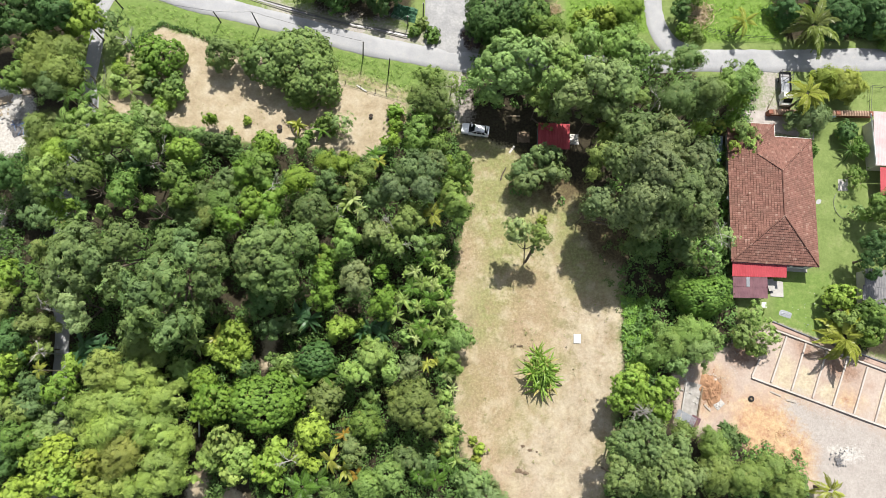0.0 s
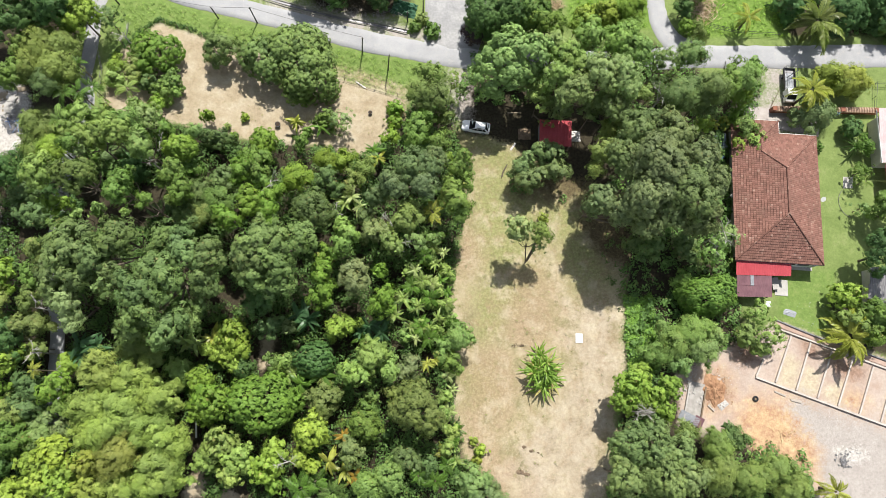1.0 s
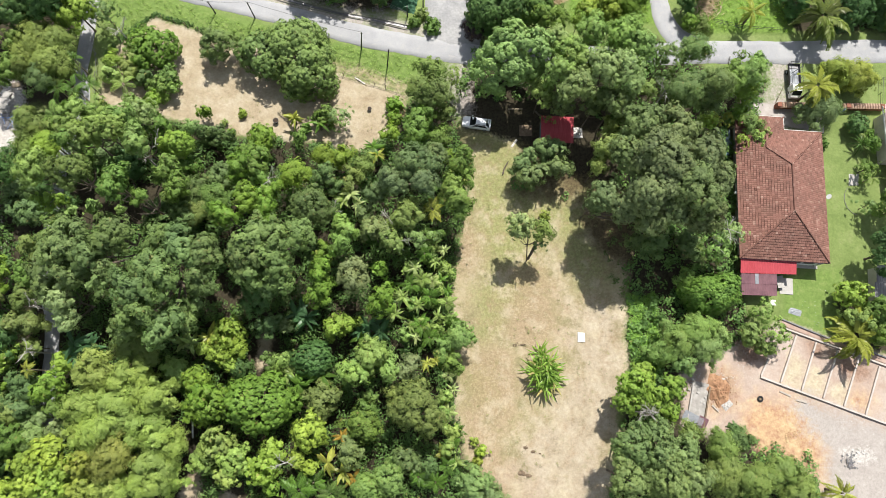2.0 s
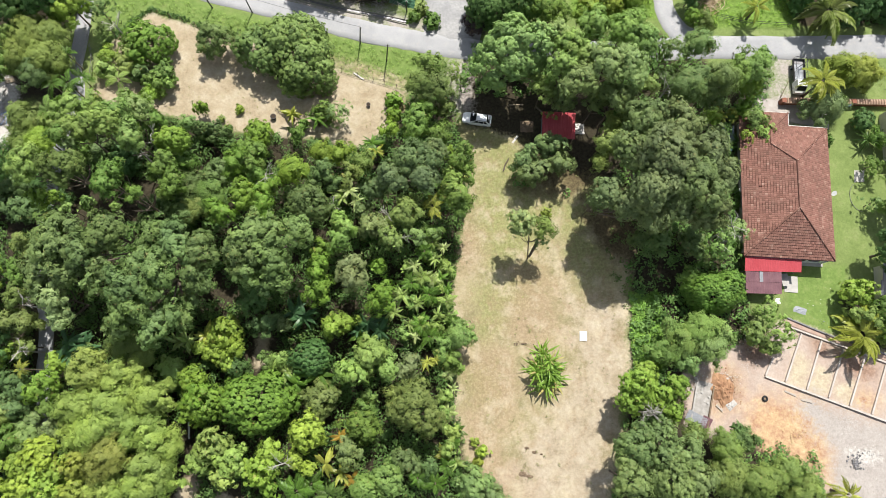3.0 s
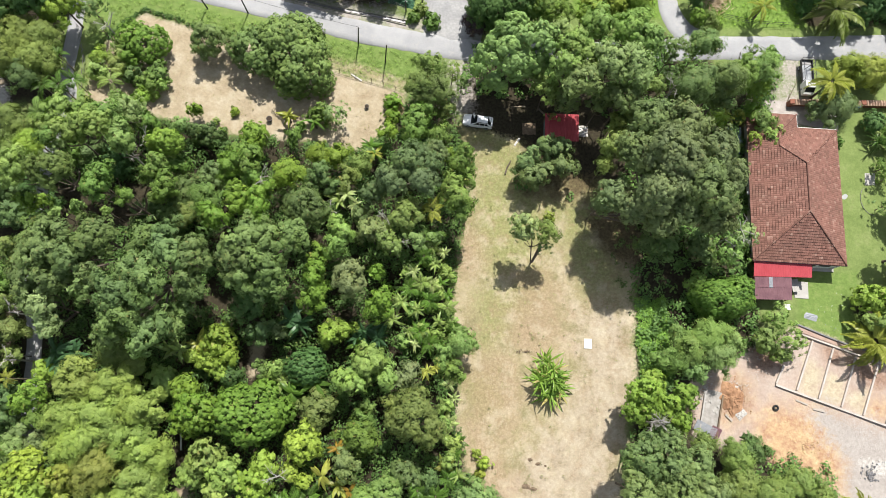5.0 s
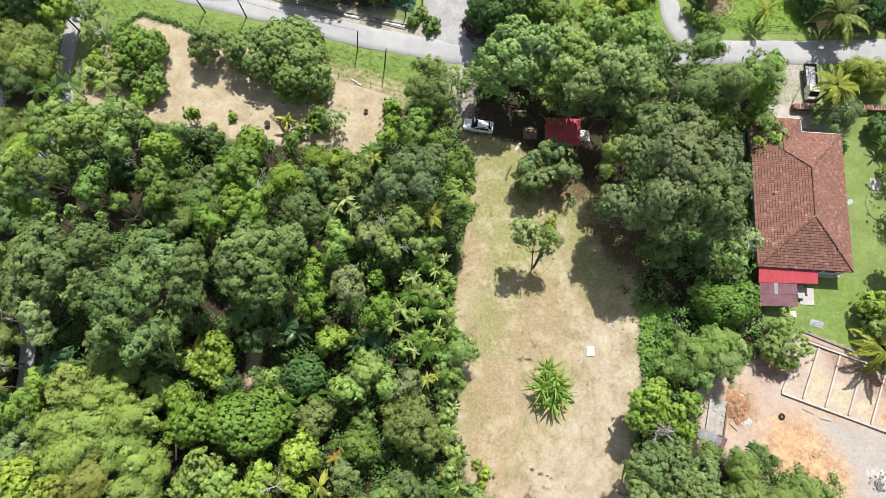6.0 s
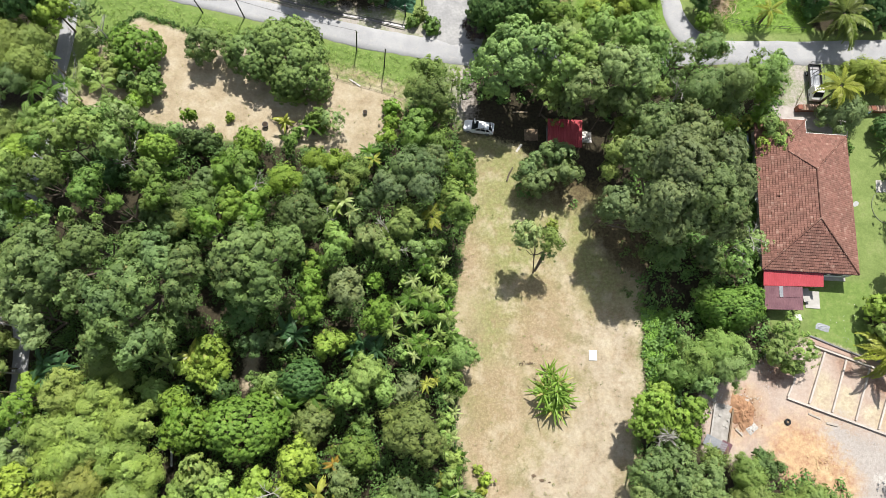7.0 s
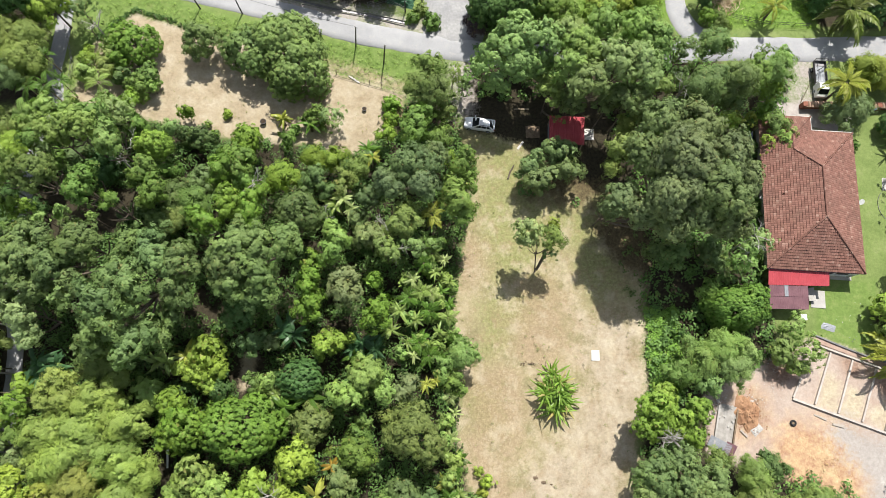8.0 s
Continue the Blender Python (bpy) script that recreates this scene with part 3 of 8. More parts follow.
STYLES["fruit"] = dict(lobe=(0.15, 0.27), lobes=34, tuft=(0.36, 0.52), leaf=(0.31, 0.19), per=30, rise=0.2, fan=0.95, even=0.2, flat=0.85, spread=(0.8, 1.08), holes=0.13)


def crown_mesh(style, r, seed):
    """A crown of radius r about the origin: swellings that merge, on them tufts a little apart, and in those the leaves; open below."""
    s, rng = STYLES[style], np.random.default_rng(seed)
    k = max(6, int(s["lobes"] * (r / 3.0) ** 0.9))
    i = np.arange(k) + 0.5
    z = 1 - i / k * 1.3
    phi = i * 2.39996 + rng.normal(0, 0.3, k)
    ring = np.sqrt(np.clip(1 - z * z, 0, 1))
    size = rng.uniform(*s["lobe"], k) * r * min(1.0, (3.4 / r) ** 0.35)
    a, b = rng.uniform(0, 6.28, 2)
    lop = 0.4 if style == "dome" else 1.0
    reach = r * (1 + 0.14 * lop * np.cos(2 * phi + a) + 0.1 * lop * np.cos(3 * phi + b)) * rng.uniform(*s["spread"], k) - size
    centre = np.stack([ring * np.cos(phi), ring * np.sin(phi), z], 1) * reach[:, None]
    # candidates for tufts, on the outer skin of the swellings
    tuft, gap = s["tuft"]
    n = int(9.0 * r * r / gap ** 2 * 2.6)
    j = np.arange(n) + 0.5
    dz = 1 - j / n * 1.34
    da = j * 2.39996
    dr = np.sqrt(np.clip(1 - dz * dz, 0, 1))
    d = unit(np.stack([dr * np.cos(da), dr * np.sin(da), dz], 1) + rng.normal(0, 0.02, (n, 3)))
    along = d @ centre.T
    inside = size ** 2 - (centre ** 2).sum(1) + along ** 2
    out = np.where(inside > 0, along + np.sqrt(np.maximum(inside, 0)), 0)
    who = out.argmax(1)
    far = np.maximum(out.max(1), 0.45 * r)
    skin = d * far[:, None]
    normal = unit(unit(skin - centre[who]) + 0.6 * d)
    skin *= r / np.quantile(np.hypot(skin[:, 0], skin[:, 1]), 0.94)
    kept = []
    for q in rng.permutation(n):
        if not kept or np.min(((skin[kept] - skin[q]) ** 2).sum(1)) > (gap * 0.86) ** 2:
            kept.append(q)
    kept = np.array(kept)
    wave = sum(np.sin(skin[kept] @ rng.normal(0, 2.2, 3) + rng.uniform(0, 6.28)) for _ in range(5))
    kept = kept[wave > np.quantile(wave, s["holes"])]
    skin, normal, who = skin[kept], normal[kept], who[kept]
    m, per = len(skin), s["per"]
    tufts = skin + normal * rng.normal(-tuft * 0.6, s["rise"], m)[:, None]
    big = tuft * rng.uniform(0.8, 1.25, m)
    # leaves in the tufts, springing from their axis
    c, nn = np.repeat(tufts, per, 0), np.repeat(normal, per, 0)
    e = unit(unit(rng.normal(size=(m * per, 3))) + s["fan"] * nn + (0, 0, 0.15))
    pos = c + e * (np.repeat(big, per) * np.sqrt(rng.uniform(0.25, 1.15, m * per)))[:, None]
    face = unit(0.4 * e + 0.95 * nn + (0, 0, s["even"]) + rng.normal(0, 0.2, (m * per, 3)))
    lead = e + rng.normal(0, 0.3, e.shape)
    if style in ("soft", "plume"):
        lead = unit(nn * (1, 1, 0.3) + (0, 0, -0.3) + rng.normal(0, 0.7, e.shape))
    long = rng.uniform(0.75, 1.25, m * per) * s["leaf"][0]
    wide = rng.uniform(0.75, 1.2, m * per) * s["leaf"][1]
    tri = leaf_tips(rng, pos, face, long, wide, lead)
    # an inner layer of larger leaves behind the tufts
    n2 = int(m * (1.0 if style == "sparse" else 8.0 if style == "rosette" else 9.0))
    w2 = rng.integers(0, m, n2)
    inner = skin[w2] - normal[w2] * rng.uniform(0.45, 0.95, n2)[:, None] + rng.normal(0, 0.25, (n2, 3))
    tri2 = leaf_tips(rng, inner, normal[w2] + rng.normal(0, 0.5, (n2, 3)), 0.5, 0.36)
    me = mesh_from("crown", np.concatenate([tri, tri2]), 3, LEAF)
    tone = 0.5 + rng.normal(0, 0.12, k)[who] + rng.normal(0, 0.06 if style in ("plume", "soft") else 0.13, m)
    tint = np.concatenate([np.repeat(np.clip(tone, 0, 1), per * 3), np.full(len(tri2), 0.45)])
    me.attributes.new("cluster", "FLOAT", "POINT").data.foreach_set("value", tint.astype(np.float32))
    return me


CROWNS, TRUNKS = {}, {}
SIZES = (1.0, 1.5, 2.1, 2.9, 3.8, 5.0, 6.6)


def crown_for(style, r, variant):
    size = min(SIZES, key=lambda s: abs(math.log(s / r)))
    key = (style, size, variant % (3 if size < 4 else 2))
    if key not in CROWNS:
        CROWNS[key] = crown_mesh(style, size, 11 + 37 * len(CROWNS))
    return CROWNS[key], r / size


def trunk_mesh(variant, forks=6):
    """A trunk of height 1 with limbs that reach a crown of radius 0.4."""
    if variant not in TRUNKS:
        rng = random.Random(variant)
        bm = bmesh.new()
        lean = (rng.uniform(-0.04, 0.04), rng.uniform(-0.04, 0.04))
        top = Vector((lean[0], lean[1], 0.62))
        add_tube(bm, [(0, 0, -0.03), (lean[0] * 0.2, lean[1] * 0.2, 0.06), (lean[0] * 0.6, lean[1] * 0.6, 0.35), top, (lean[0], lean[1], 0.9)],
                 [0.034, 0.024, 0.02, 0.016, 0.006], 7)
        for k in range(forks):
            a = 2 * math.pi * (k + rng.uniform(-0.3, 0.3)) / forks
            z0 = rng.uniform(0.4, 0.66)
            p0 = Vector((lean[0] * z0, lean[1] * z0, z0))
            reach = rng.uniform(0.2, 0.32)
            p2 = p0 + Vector((reach * math.cos(a), reach * math.sin(a), rng.uniform(0.14, 0.28)))
            p1 = (p0 + p2) / 2 + Vector((0, 0, -0.03))
            add_tube(bm, [p0, p1, p2], [0.012, 0.009, 0.004], 5)
            b = a + rng.uniform(-0.8, 0.8)
            add_tube(bm, [p1, (p1 + p2) / 2 + Vector((0.06 * math.cos(b), 0.06 * math.sin(b), 0.04)), p1 + Vector((0.14 * math.cos(b), 0.14 * math.sin(b), 0.13))], [0.007, 0.005, 0.002], 4)
        me = bpy.data.meshes.new("trunk")
        bm.to_mesh(me)
        bm.free()
        me.materials.append(BARK)
        TRUNKS[variant] = me
    return TRUNKS[variant]


TONES = {
    "ash": ((0.225, 0.3, 0.125), "pale grey-green"), "grey": ((0.15, 0.213, 0.083), "grey-green"), "deep": ((0.065, 0.13, 0.04), "dark green"), "mid": ((0.12, 0.2, 0.044), "mid-green"),
    "fresh": ((0.142, 0.238, 0.037), "fresh green"), "limey": ((0.228, 0.32, 0.055), "yellow-green"), "gold": ((0.215, 0.265, 0.05), "golden-green"),
    "olive": ((0.168, 0.23, 0.065), "olive-green"), "bluish": ((0.11, 0.175, 0.066), "blue-green"), "pale": ((0.195, 0.282, 0.1), "pale green"),
    "brown": ((0.13, 0.175, 0.052), "brownish green"), "leafy": ((0.115, 0.215, 0.037), "glossy green"), "bamboo": ((0.25, 0.335, 0.085), "light yellow-green"), "fruit": ((0.14, 0.25, 0.05), "glossy green"),
    "silk": ((0.135, 0.202, 0.069), "grey-green"), "fern": ((0.188, 0.285, 0.08), "fresh green"), "straw": ((0.2, 0.225, 0.06), "yellow-brown"),
    "sage": ((0.152, 0.218, 0.08), "sage green"), "meadow": ((0.138, 0.218, 0.055), "mid-green"), "sprout": ((0.188, 0.282, 0.047), "bright lime-green"), "sprig": ((0.22, 0.305, 0.08), "light green"),
    "moss": ((0.155, 0.235, 0.035), "mossy green"), "stone": ((0.122, 0.182, 0.064), "grey-green"), "slate": ((0.125, 0.178, 0.078), "dull blue-green"), "buff": ((0.178, 0.213, 0.088), "buff-green"),
    "glossy": ((0.155, 0.255, 0.05), "glossy bright green"), "grove": ((0.14, 0.215, 0.065), "mid-green"), "holm": ((0.136, 0.182, 0.076), "grey-green"), "plum": ((0.055, 0.04, 0.05), "purplish dark"), "dusk": ((0.11, 0.17, 0.06), "dull green"), "mango": ((0.2, 0.29, 0.095), "yellowish green"),
}
KINDS = {"broad": "broadleaf tree", "grey": "broad-crowned tree", "rosette": "round leafy tree", "dome": "dense domed tree", "soft": "feathery tree", "fine": "fine-leaved tree", "plume": "feathery bamboo clump",
         "sparse": "thin open tree", "lime": "leafy fruit tree", "fruit": "round leafy fruit tree"}
COUNT = {"tree": 0}


def tree(style, x, y, height, r, tone, where="in the woodland", squash=1.0, turn=None, name="tree", foot=(0.0, 0.0), oval=1.0):
    """A tree under a crown of radius r at (x, y) whose top is at height: trunk with limbs, leaning from its foot."""
    COUNT["tree"] += 1
    n = COUNT["tree"]
    rng = random.Random(n * 13 + 5)
    me, k = crown_for(style, r, n)
    colour, word = TONES[tone]
    size = "tall" if height > 11 else "low" if height < 4 else "mid-sized"
    if style == "plume":
        name = "bamboo_clump"
    elif height <= 4.5 and name == "tree":
        name = "shrub"
    thing = base(name, x + foot[0], y + foot[1], 0, (0 if oval != 1 else rng.uniform(0, 360)) if turn is None else turn, f"{size} {word} {KINDS[style]} {where}", "tree", "trees " + where)
    flat = STYLES[style]["flat"]
    zc = max(height - flat * r * squash, 0.3 * r)
    crown = part_of("crown", me, LEAF, thing)
    shift = thing.matrix_basis.to_3x3().inverted() @ Vector((-foot[0], -foot[1], 0))
    crown.matrix_basis = Matrix.Translation((shift.x, shift.y, zc)) @ Matrix.Diagonal((k * rng.uniform(0.94, 1.06), k * oval * rng.uniform(0.94, 1.06), k * squash, 1))
    f = rng.uniform(0.88, 1.12)
    crown.color = (colour[0] * f * rng.uniform(0.93, 1.08), colour[1] * f, colour[2] * f * rng.uniform(0.92, 1.08), 1)
    trunk = part_of("trunk", trunk_mesh(n % 5), BARK, thing)
    top = zc + 0.25 * r
    tip = Matrix.Identity(4)
    tip[0][2], tip[1][2] = shift.x / zc, shift.y / zc
    trunk.matrix_basis = tip @ Matrix.Diagonal((max(2.2 * r, 0.5 * top) * 0.9, max(2.2 * r, 0.5 * top) * 0.9, top / 0.9, 1))
    return thing


def bough(thing, style, x, y, height, r, tone):
    """One more mass of leaves of the same tree, on a limb of its own from the trunk."""
    COUNT["tree"] += 1
    rng = random.Random(COUNT["tree"] * 13 + 5)
    me, k = crown_for(style, r, COUNT["tree"])
    zc = max(height - STYLES[style]["flat"] * r, 0.3 * r)
    back = thing.matrix_basis.inverted()
    spot = back @ Vector((x, y, zc))
    crown = part_of("crown", me, LEAF, thing)
    crown.matrix_basis = Matrix.Translation(spot) @ pose(0, 0, 0, 0, 0, rng.uniform(0, 360)) @ Matrix.Scale(k, 4)
    colour, f = TONES[tone][0], rng.uniform(0.9, 1.1)
    crown.color = (colour[0] * f * rng.uniform(0.95, 1.06), colour[1] * f, colour[2] * f * rng.uniform(0.9, 1.1), 1)
    fork = Vector((0, 0, zc * 0.22))
    part("limb", tube([fork, Vector((spot.x * 0.55, spot.y * 0.55, zc * 0.5)), Vector((spot.x * 0.92, spot.y * 0.92, zc * 0.8)), spot], [0.18, 0.14, 0.09, 0.04], 6), BARK, thing)


def frond_mesh(name, length, droop, leaflet, pairs, width, seed, stiff=0.3):
    """A palm frond along +x: a bent rachis with leaflets on both sides."""
    rng = np.random.default_rng(seed)
    t = np.linspace(0.12, 1, pairs)
    x, z = length * np.sin(t * 1.1) / math.sin(1.1), length * (stiff * t - droop * t * t)
    pos, along, normal, ln = [], [], [], []
    for side in (-1, 1):
        taper = np.sin(np.clip(t * 1.08, 0, 1) * math.pi * 0.82 + 0.45)
        l = leaflet * np.clip(taper, 0.25, 1) * rng.uniform(0.85, 1.1, pairs)
        d = np.stack([0.55 + 0.4 * t, side * np.ones(pairs), -0.25 - 0.35 * t], 1) + rng.normal(0, 0.08, (pairs, 3))
        d = unit(d)
        pos.append(np.stack([x, np.zeros(pairs), z], 1) + d * (l * 0.45)[:, None])
        along.append(d)
        normal.append(np.stack([0 * t, side * 0.35 + 0 * t, 1 + 0 * t], 1) + rng.normal(0, 0.15, (pairs, 3)))
        ln.append(l)
    q = leaf_quads(rng, np.concatenate(pos), np.concatenate(normal), np.concatenate(ln), width, np.concatenate(along), 0.12)
    stem = []
    for a, b, c, d in zip(x, z, x[1:], z[1:]):
        w = 0.04
        stem += [(a, -w, b + 0.01), (c, -w, d + 0.01), (c, w, d + 0.01), (a, w, b + 0.01)]
    return mesh_from(name, np.concatenate([q, np.array(stem)]), 4, BLADE)


def paddle_mesh(name, length, width, droop, seed, split=0.12):
    """A long banana-like blade along +x with a raised midrib fold and torn edges."""
    rng = random.Random(seed)
    n, quads = 9, []
    prev = None
    for i in range(n + 1):
        t = i / n
        x, z = length * (t - 0.12 * t * t), length * (0.42 * t - droop * t * t)
        w = width / 2 * max(0.05, math.sin(min(1, 0.08 + t * 0.98) * math.pi) ** 0.6)
        row = [(x, -w * rng.uniform(0.85, 1.05), z - w * 0.35), (x + 0.02, 0, z), (x, w * rng.uniform(0.85, 1.05), z - w * 0.35)]
        if prev:
            for a, b in ((0, 1), (1, 2)):
                quads += [prev[a], prev[b], row[b], row[a]]
        prev = row
    return mesh_from(name, np.array(quads), 4, BLADE)


FRONDS = {"coconut": [frond_mesh("frond", 4.0, 0.75 + 0.15 * k, 0.95, 34, 0.2, 3 + k, 0.45) for k in range(3)],
          "areca": [frond_mesh("frond", 2.1, 0.95 + 0.25 * k, 0.66, 24, 0.1, 9 + k, 0.75) for k in range(3)],
          "yucca": [paddle_mesh("blade", 2.5, 0.19, 0.2 + 0.3 * k, 21 + k) for k in range(3)],
          "banana": [paddle_mesh("leaf", 2.1, 0.54, 0.5 + 0.28 * k, 31 + k) for k in range(4)]}
PALM_WORDS = {"coconut": ("coconut_palm", "coconut palm with long arching fronds"), "areca": ("areca_palm", "slender areca palm with feathery fronds"),
              "yucca": ("dracaena_shrub", "clump of long strap-shaped leaves"), "banana": ("banana_plant", "banana plant with broad drooping leaves")}


def palm(kind, x, y, height, scale, colour, leaves=14, where="in the woodland", tilt=0.0, lean=(0.0, 0.0)):
    """A palm or banana: a slim stem and separate fronds on one shared shape each."""
    COUNT["tree"] += 1
    rng = random.Random(COUNT["tree"] * 7 + 3)
    name, words = PALM_WORDS[kind]
    thing = base(name, x, y, 0, rng.uniform(0, 360), f"{words} {where}", "palm" if "palm" in name else "plant", f"{name}s")
    r = {"coconut": 0.16, "areca": 0.08, "yucca": 0.07, "banana": 0.14}[kind]
    turn = thing.matrix_basis.to_3x3().inverted()
    top = turn @ Vector((lean[0], lean[1], height))
    part("stem", tube([(0, 0, -0.1), top * 0.35 + Vector((0, 0, 0.03)), top * 0.7, top], [r * 1.5, r, r * 0.9, r * 0.8], 7), WOOD if kind == "areca" else BARK, thing)
    for k in range(leaves):
        f = part_of("frond" if kind in ("coconut", "areca") else "leaf", FRONDS[kind][k % len(FRONDS[kind])], BLADE, thing)
        up = rng.uniform(-18, 30) + tilt if k % 3 else rng.uniform(25, 60) + tilt
        if kind == "banana":
            up = rng.uniform(0, 68)
        f.matrix_basis = Matrix.Translation(top) @ pose(0, 0, 0, rng.uniform(-35, 35) if kind == "banana" else rng.uniform(-15, 15), -up + 10, 360 * k * 0.382 + rng.uniform(-25, 25)) @ Matrix.Scale(scale * rng.uniform(0.65, 1.15), 4)
        g = rng.uniform(0.6, 1.35)
        f.color = (colour[0] * g, colour[1] * g, colour[2] * g, 1)
    return thing


def scatter_leaves(name, polys, spacing, height, leaf, colour, label, category, seed, blob=0.7, per=26, z0=0.0, holes=()):
    """Low growth that nobody could count, over the given areas: one mesh of leaf clumps."""
    rng = np.random.default_rng(seed)
    allp = np.concatenate([np.array(p) for p in polys])
    lo, hi = np.maximum(allp.min(0), (-75, -22)), np.minimum(allp.max(0), (85, 72))
    n = int((hi - lo).prod() / spacing ** 2)
    p = rng.uniform(lo, hi, (n, 2))
    d = np.max([edge_distance(p[:, 0], p[:, 1], q) for q in polys], 0)
    for q, w in holes:
        line = np.array([(v.x, v.y) for v in smooth_line(q)])
        d = np.minimum(d, np.min(np.hypot(p[:, :1] - line[:, 0], p[:, 1:] - line[:, 1]), 1) - w)
    near = np.clip(d[d > 0.25] / 2.5, 0.12, 1)
    p = p[d > 0.25]
    h = height * rng.uniform(0.35, 1.0, len(p)) * (0.55 + 0.45 * np.sin(p[:, 0] * 0.6) * np.sin(p[:, 1] * 0.5 + 1)) * near
    c = np.repeat(np.column_stack([p, z0 + np.maximum(h, 0.15)]), per, 0)
    dirs = unit(rng.normal(size=(len(c), 3)) + (0, 0, 0.6))
    pos = c + dirs * blob * rng.uniform(0.5, 1.1, (len(c), 1)) * (1, 1, 0.7)
    pos[:, 2] = np.maximum(pos[:, 2], 0.06)
    q = leaf_sprays(rng, pos, dirs + (0, 0, 0.5) + rng.normal(0, 0.4, dirs.shape), rng.uniform(0.6, 1.2, len(c)) * leaf[0], leaf[1])
    me = mesh_from(name, q, 4, LEAF)
    tint = np.repeat(np.clip(rng.normal(0.5, 0.22, len(p)), 0, 1), per * 4)
    me.attributes.new("cluster", "FLOAT", "POINT").data.foreach_set("value", tint.astype(np.float32))
    ob = part_of(name, me, LEAF)
    ob.color = (*colour, 1)
    return tagged(ob, label, category, kind="stuff")




def bare_tree(x, y, height, spread, seed, where="in the woodland"):
    """A dead or leafless stem whose pale twigs stand out of the canopy."""
    g = random.Random(seed)
    thing = base("bare_tree", x, y, 0, g.uniform(0, 360), f"leafless pale grey branches {where}", "dead tree", "bare trees")
    part("trunk", tube([(0, 0, -0.1), (0.1, 0.1, height * 0.5), (0.2, 0, height * 0.85)], [0.14, 0.1, 0.06], 6), TWIG, thing)
    for k in range(7):
        a, z = g.uniform(0, 6.28), height * g.uniform(0.6, 0.85)
        p = Vector((0.15, 0.02, z))
        q = p + Vector((spread * math.cos(a), spread * math.sin(a), (height - z) * g.uniform(0.6, 1.1))) * g.uniform(0.6, 1.0)
        m = (p + q) / 2 + Vector((g.uniform(-0.2, 0.2), g.uniform(-0.2, 0.2), 0.15))
        limb = part("branch", tube([p, m, q], [0.05, 0.04, 0.018], 5), TWIG, thing)
        for j in range(3):
            b = a + g.uniform(-1.1, 1.1)
            s0 = p.lerp(q, g.uniform(0.45, 0.9))
            part("twig", tube([s0, s0 + Vector((math.cos(b), math.sin(b), g.uniform(0.1, 0.6))) * spread * g.uniform(0.25, 0.5)], [0.022, 0.01], 4), TWIG, limb)
    return thing


# ---- the trees, palms and bananas, one by one ----
tree("soft", -56.8, 38.6, 3.7, 2.92, "olive")
tree("soft", -52.0, 34.4, 7.8, 2.62, "limey")
tree("soft", -57.3, 35.3, 3.1, 2.09, "olive")
tree("broad", -41.0, 33.6, 15.5, 2.70, "fern")
tree("broad", -43.8, 33.1, 14, 1.86, "fern")
tree("broad", -40.3, 35.7, 13, 2.34, "fern")
tree("sparse", -38.2, 37.6, 10.4, 2.11, "pale")
tree("broad", -36.4, 31.9, 15.5, 2.11, "fern")
tree("broad", -48.1, 39.0, 9.1, 1.68, "fern")
tree("broad", -44.0, 38.5, 9.1, 1.68, "fern")
tree("broad", -40.0, 39.8, 7.8, 1.87, "fern")
tree("broad", -39.0, 41.9, 5, 1.44, "fresh")
tree("lime", -47.2, 33.2, 9.1, 0.97, "ash")
tree("broad", -38.3, 38.7, 4.3, 2.02, "mid")
tree("dome", -33.7, 33.9, 9.1, 2.67, "sprout", oval=0.8)
tree("broad", -30.6, 36.9, 4.3, 3.09, "dusk", oval=0.8)
tree("broad", -32.7, 37.0, 6.5, 1.41, "pale")
tree("fine", -42.9, 26.7, 19, 2.68, "brown")
tree("broad", -49.7, 28.3, 15.5, 2.66, "fern")
tree("broad", -57.0, 29.0, 4.5, 2.76, "dusk")
tree("broad", -49.7, 25.4, 9.1, 1.85, "fresh")
tree("broad", -55.7, 25.3, 4, 2.35, "bluish")
tree("broad", -47.5, 32.6, 6, 1.87, "mid")
tree("broad", -44.9, 33.8, 5, 2.22, "dusk")
tree("broad", -42.0, 32.7, 4.2, 2.40, "deep")
tree("broad", -37.4, 25.2, 18.2, 2.08, "mid")
tree("broad", -35.1, 24.3, 15.6, 1.23, "mid")
tree("lime", -47.9, 24.8, 6.5, 0.90, "pale")
tree("broad", -44.3, 24.9, 8, 1.19, "fern")
tree("lime", -41.1, 24.8, 6.5, 0.75, "fern")
tree("broad", -46.6, 21.5, 11.7, 1.71, "meadow")
tree("broad", -34.2, 29.8, 10.4, 1.85, "meadow")
tree("broad", -33.3, 31.7, 5, 1.97, "mid")
tree("broad", -32.6, 27.3, 10.4, 1.99, "mid")
tree("soft", -32.0, 27.8, 5.6, 2.82, "dusk")
tree("broad", -34.3, 26.3, 8, 1.20, "meadow")
tree("broad", -36.8, 25.7, 4.6, 1.87, "dusk")
tree("broad", -33.4, 24.2, 6.2, 2.62, "dusk")
tree("soft", -31.4, 25.0, 5.6, 2.17, "olive")
tree("broad", -28.8, 29.9, 5, 2.37, "dusk")
tree("soft", -26.9, 25.1, 11.7, 2.40, "meadow")
tree("broad", -24.6, 30.2, 10.4, 2.01, "fresh")
tree("broad", -22.7, 24.9, 13, 2.01, "fresh")
tree("broad", -25.3, 22.7, 13, 1.92, "fresh")
tree("dome", -22.8, 36.1, 6, 2.14, "fresh")
tree("broad", -23.5, 33.1, 7, 2.18, "mid")
tree("broad", -24.0, 30.2, 9.1, 2.12, "meadow")
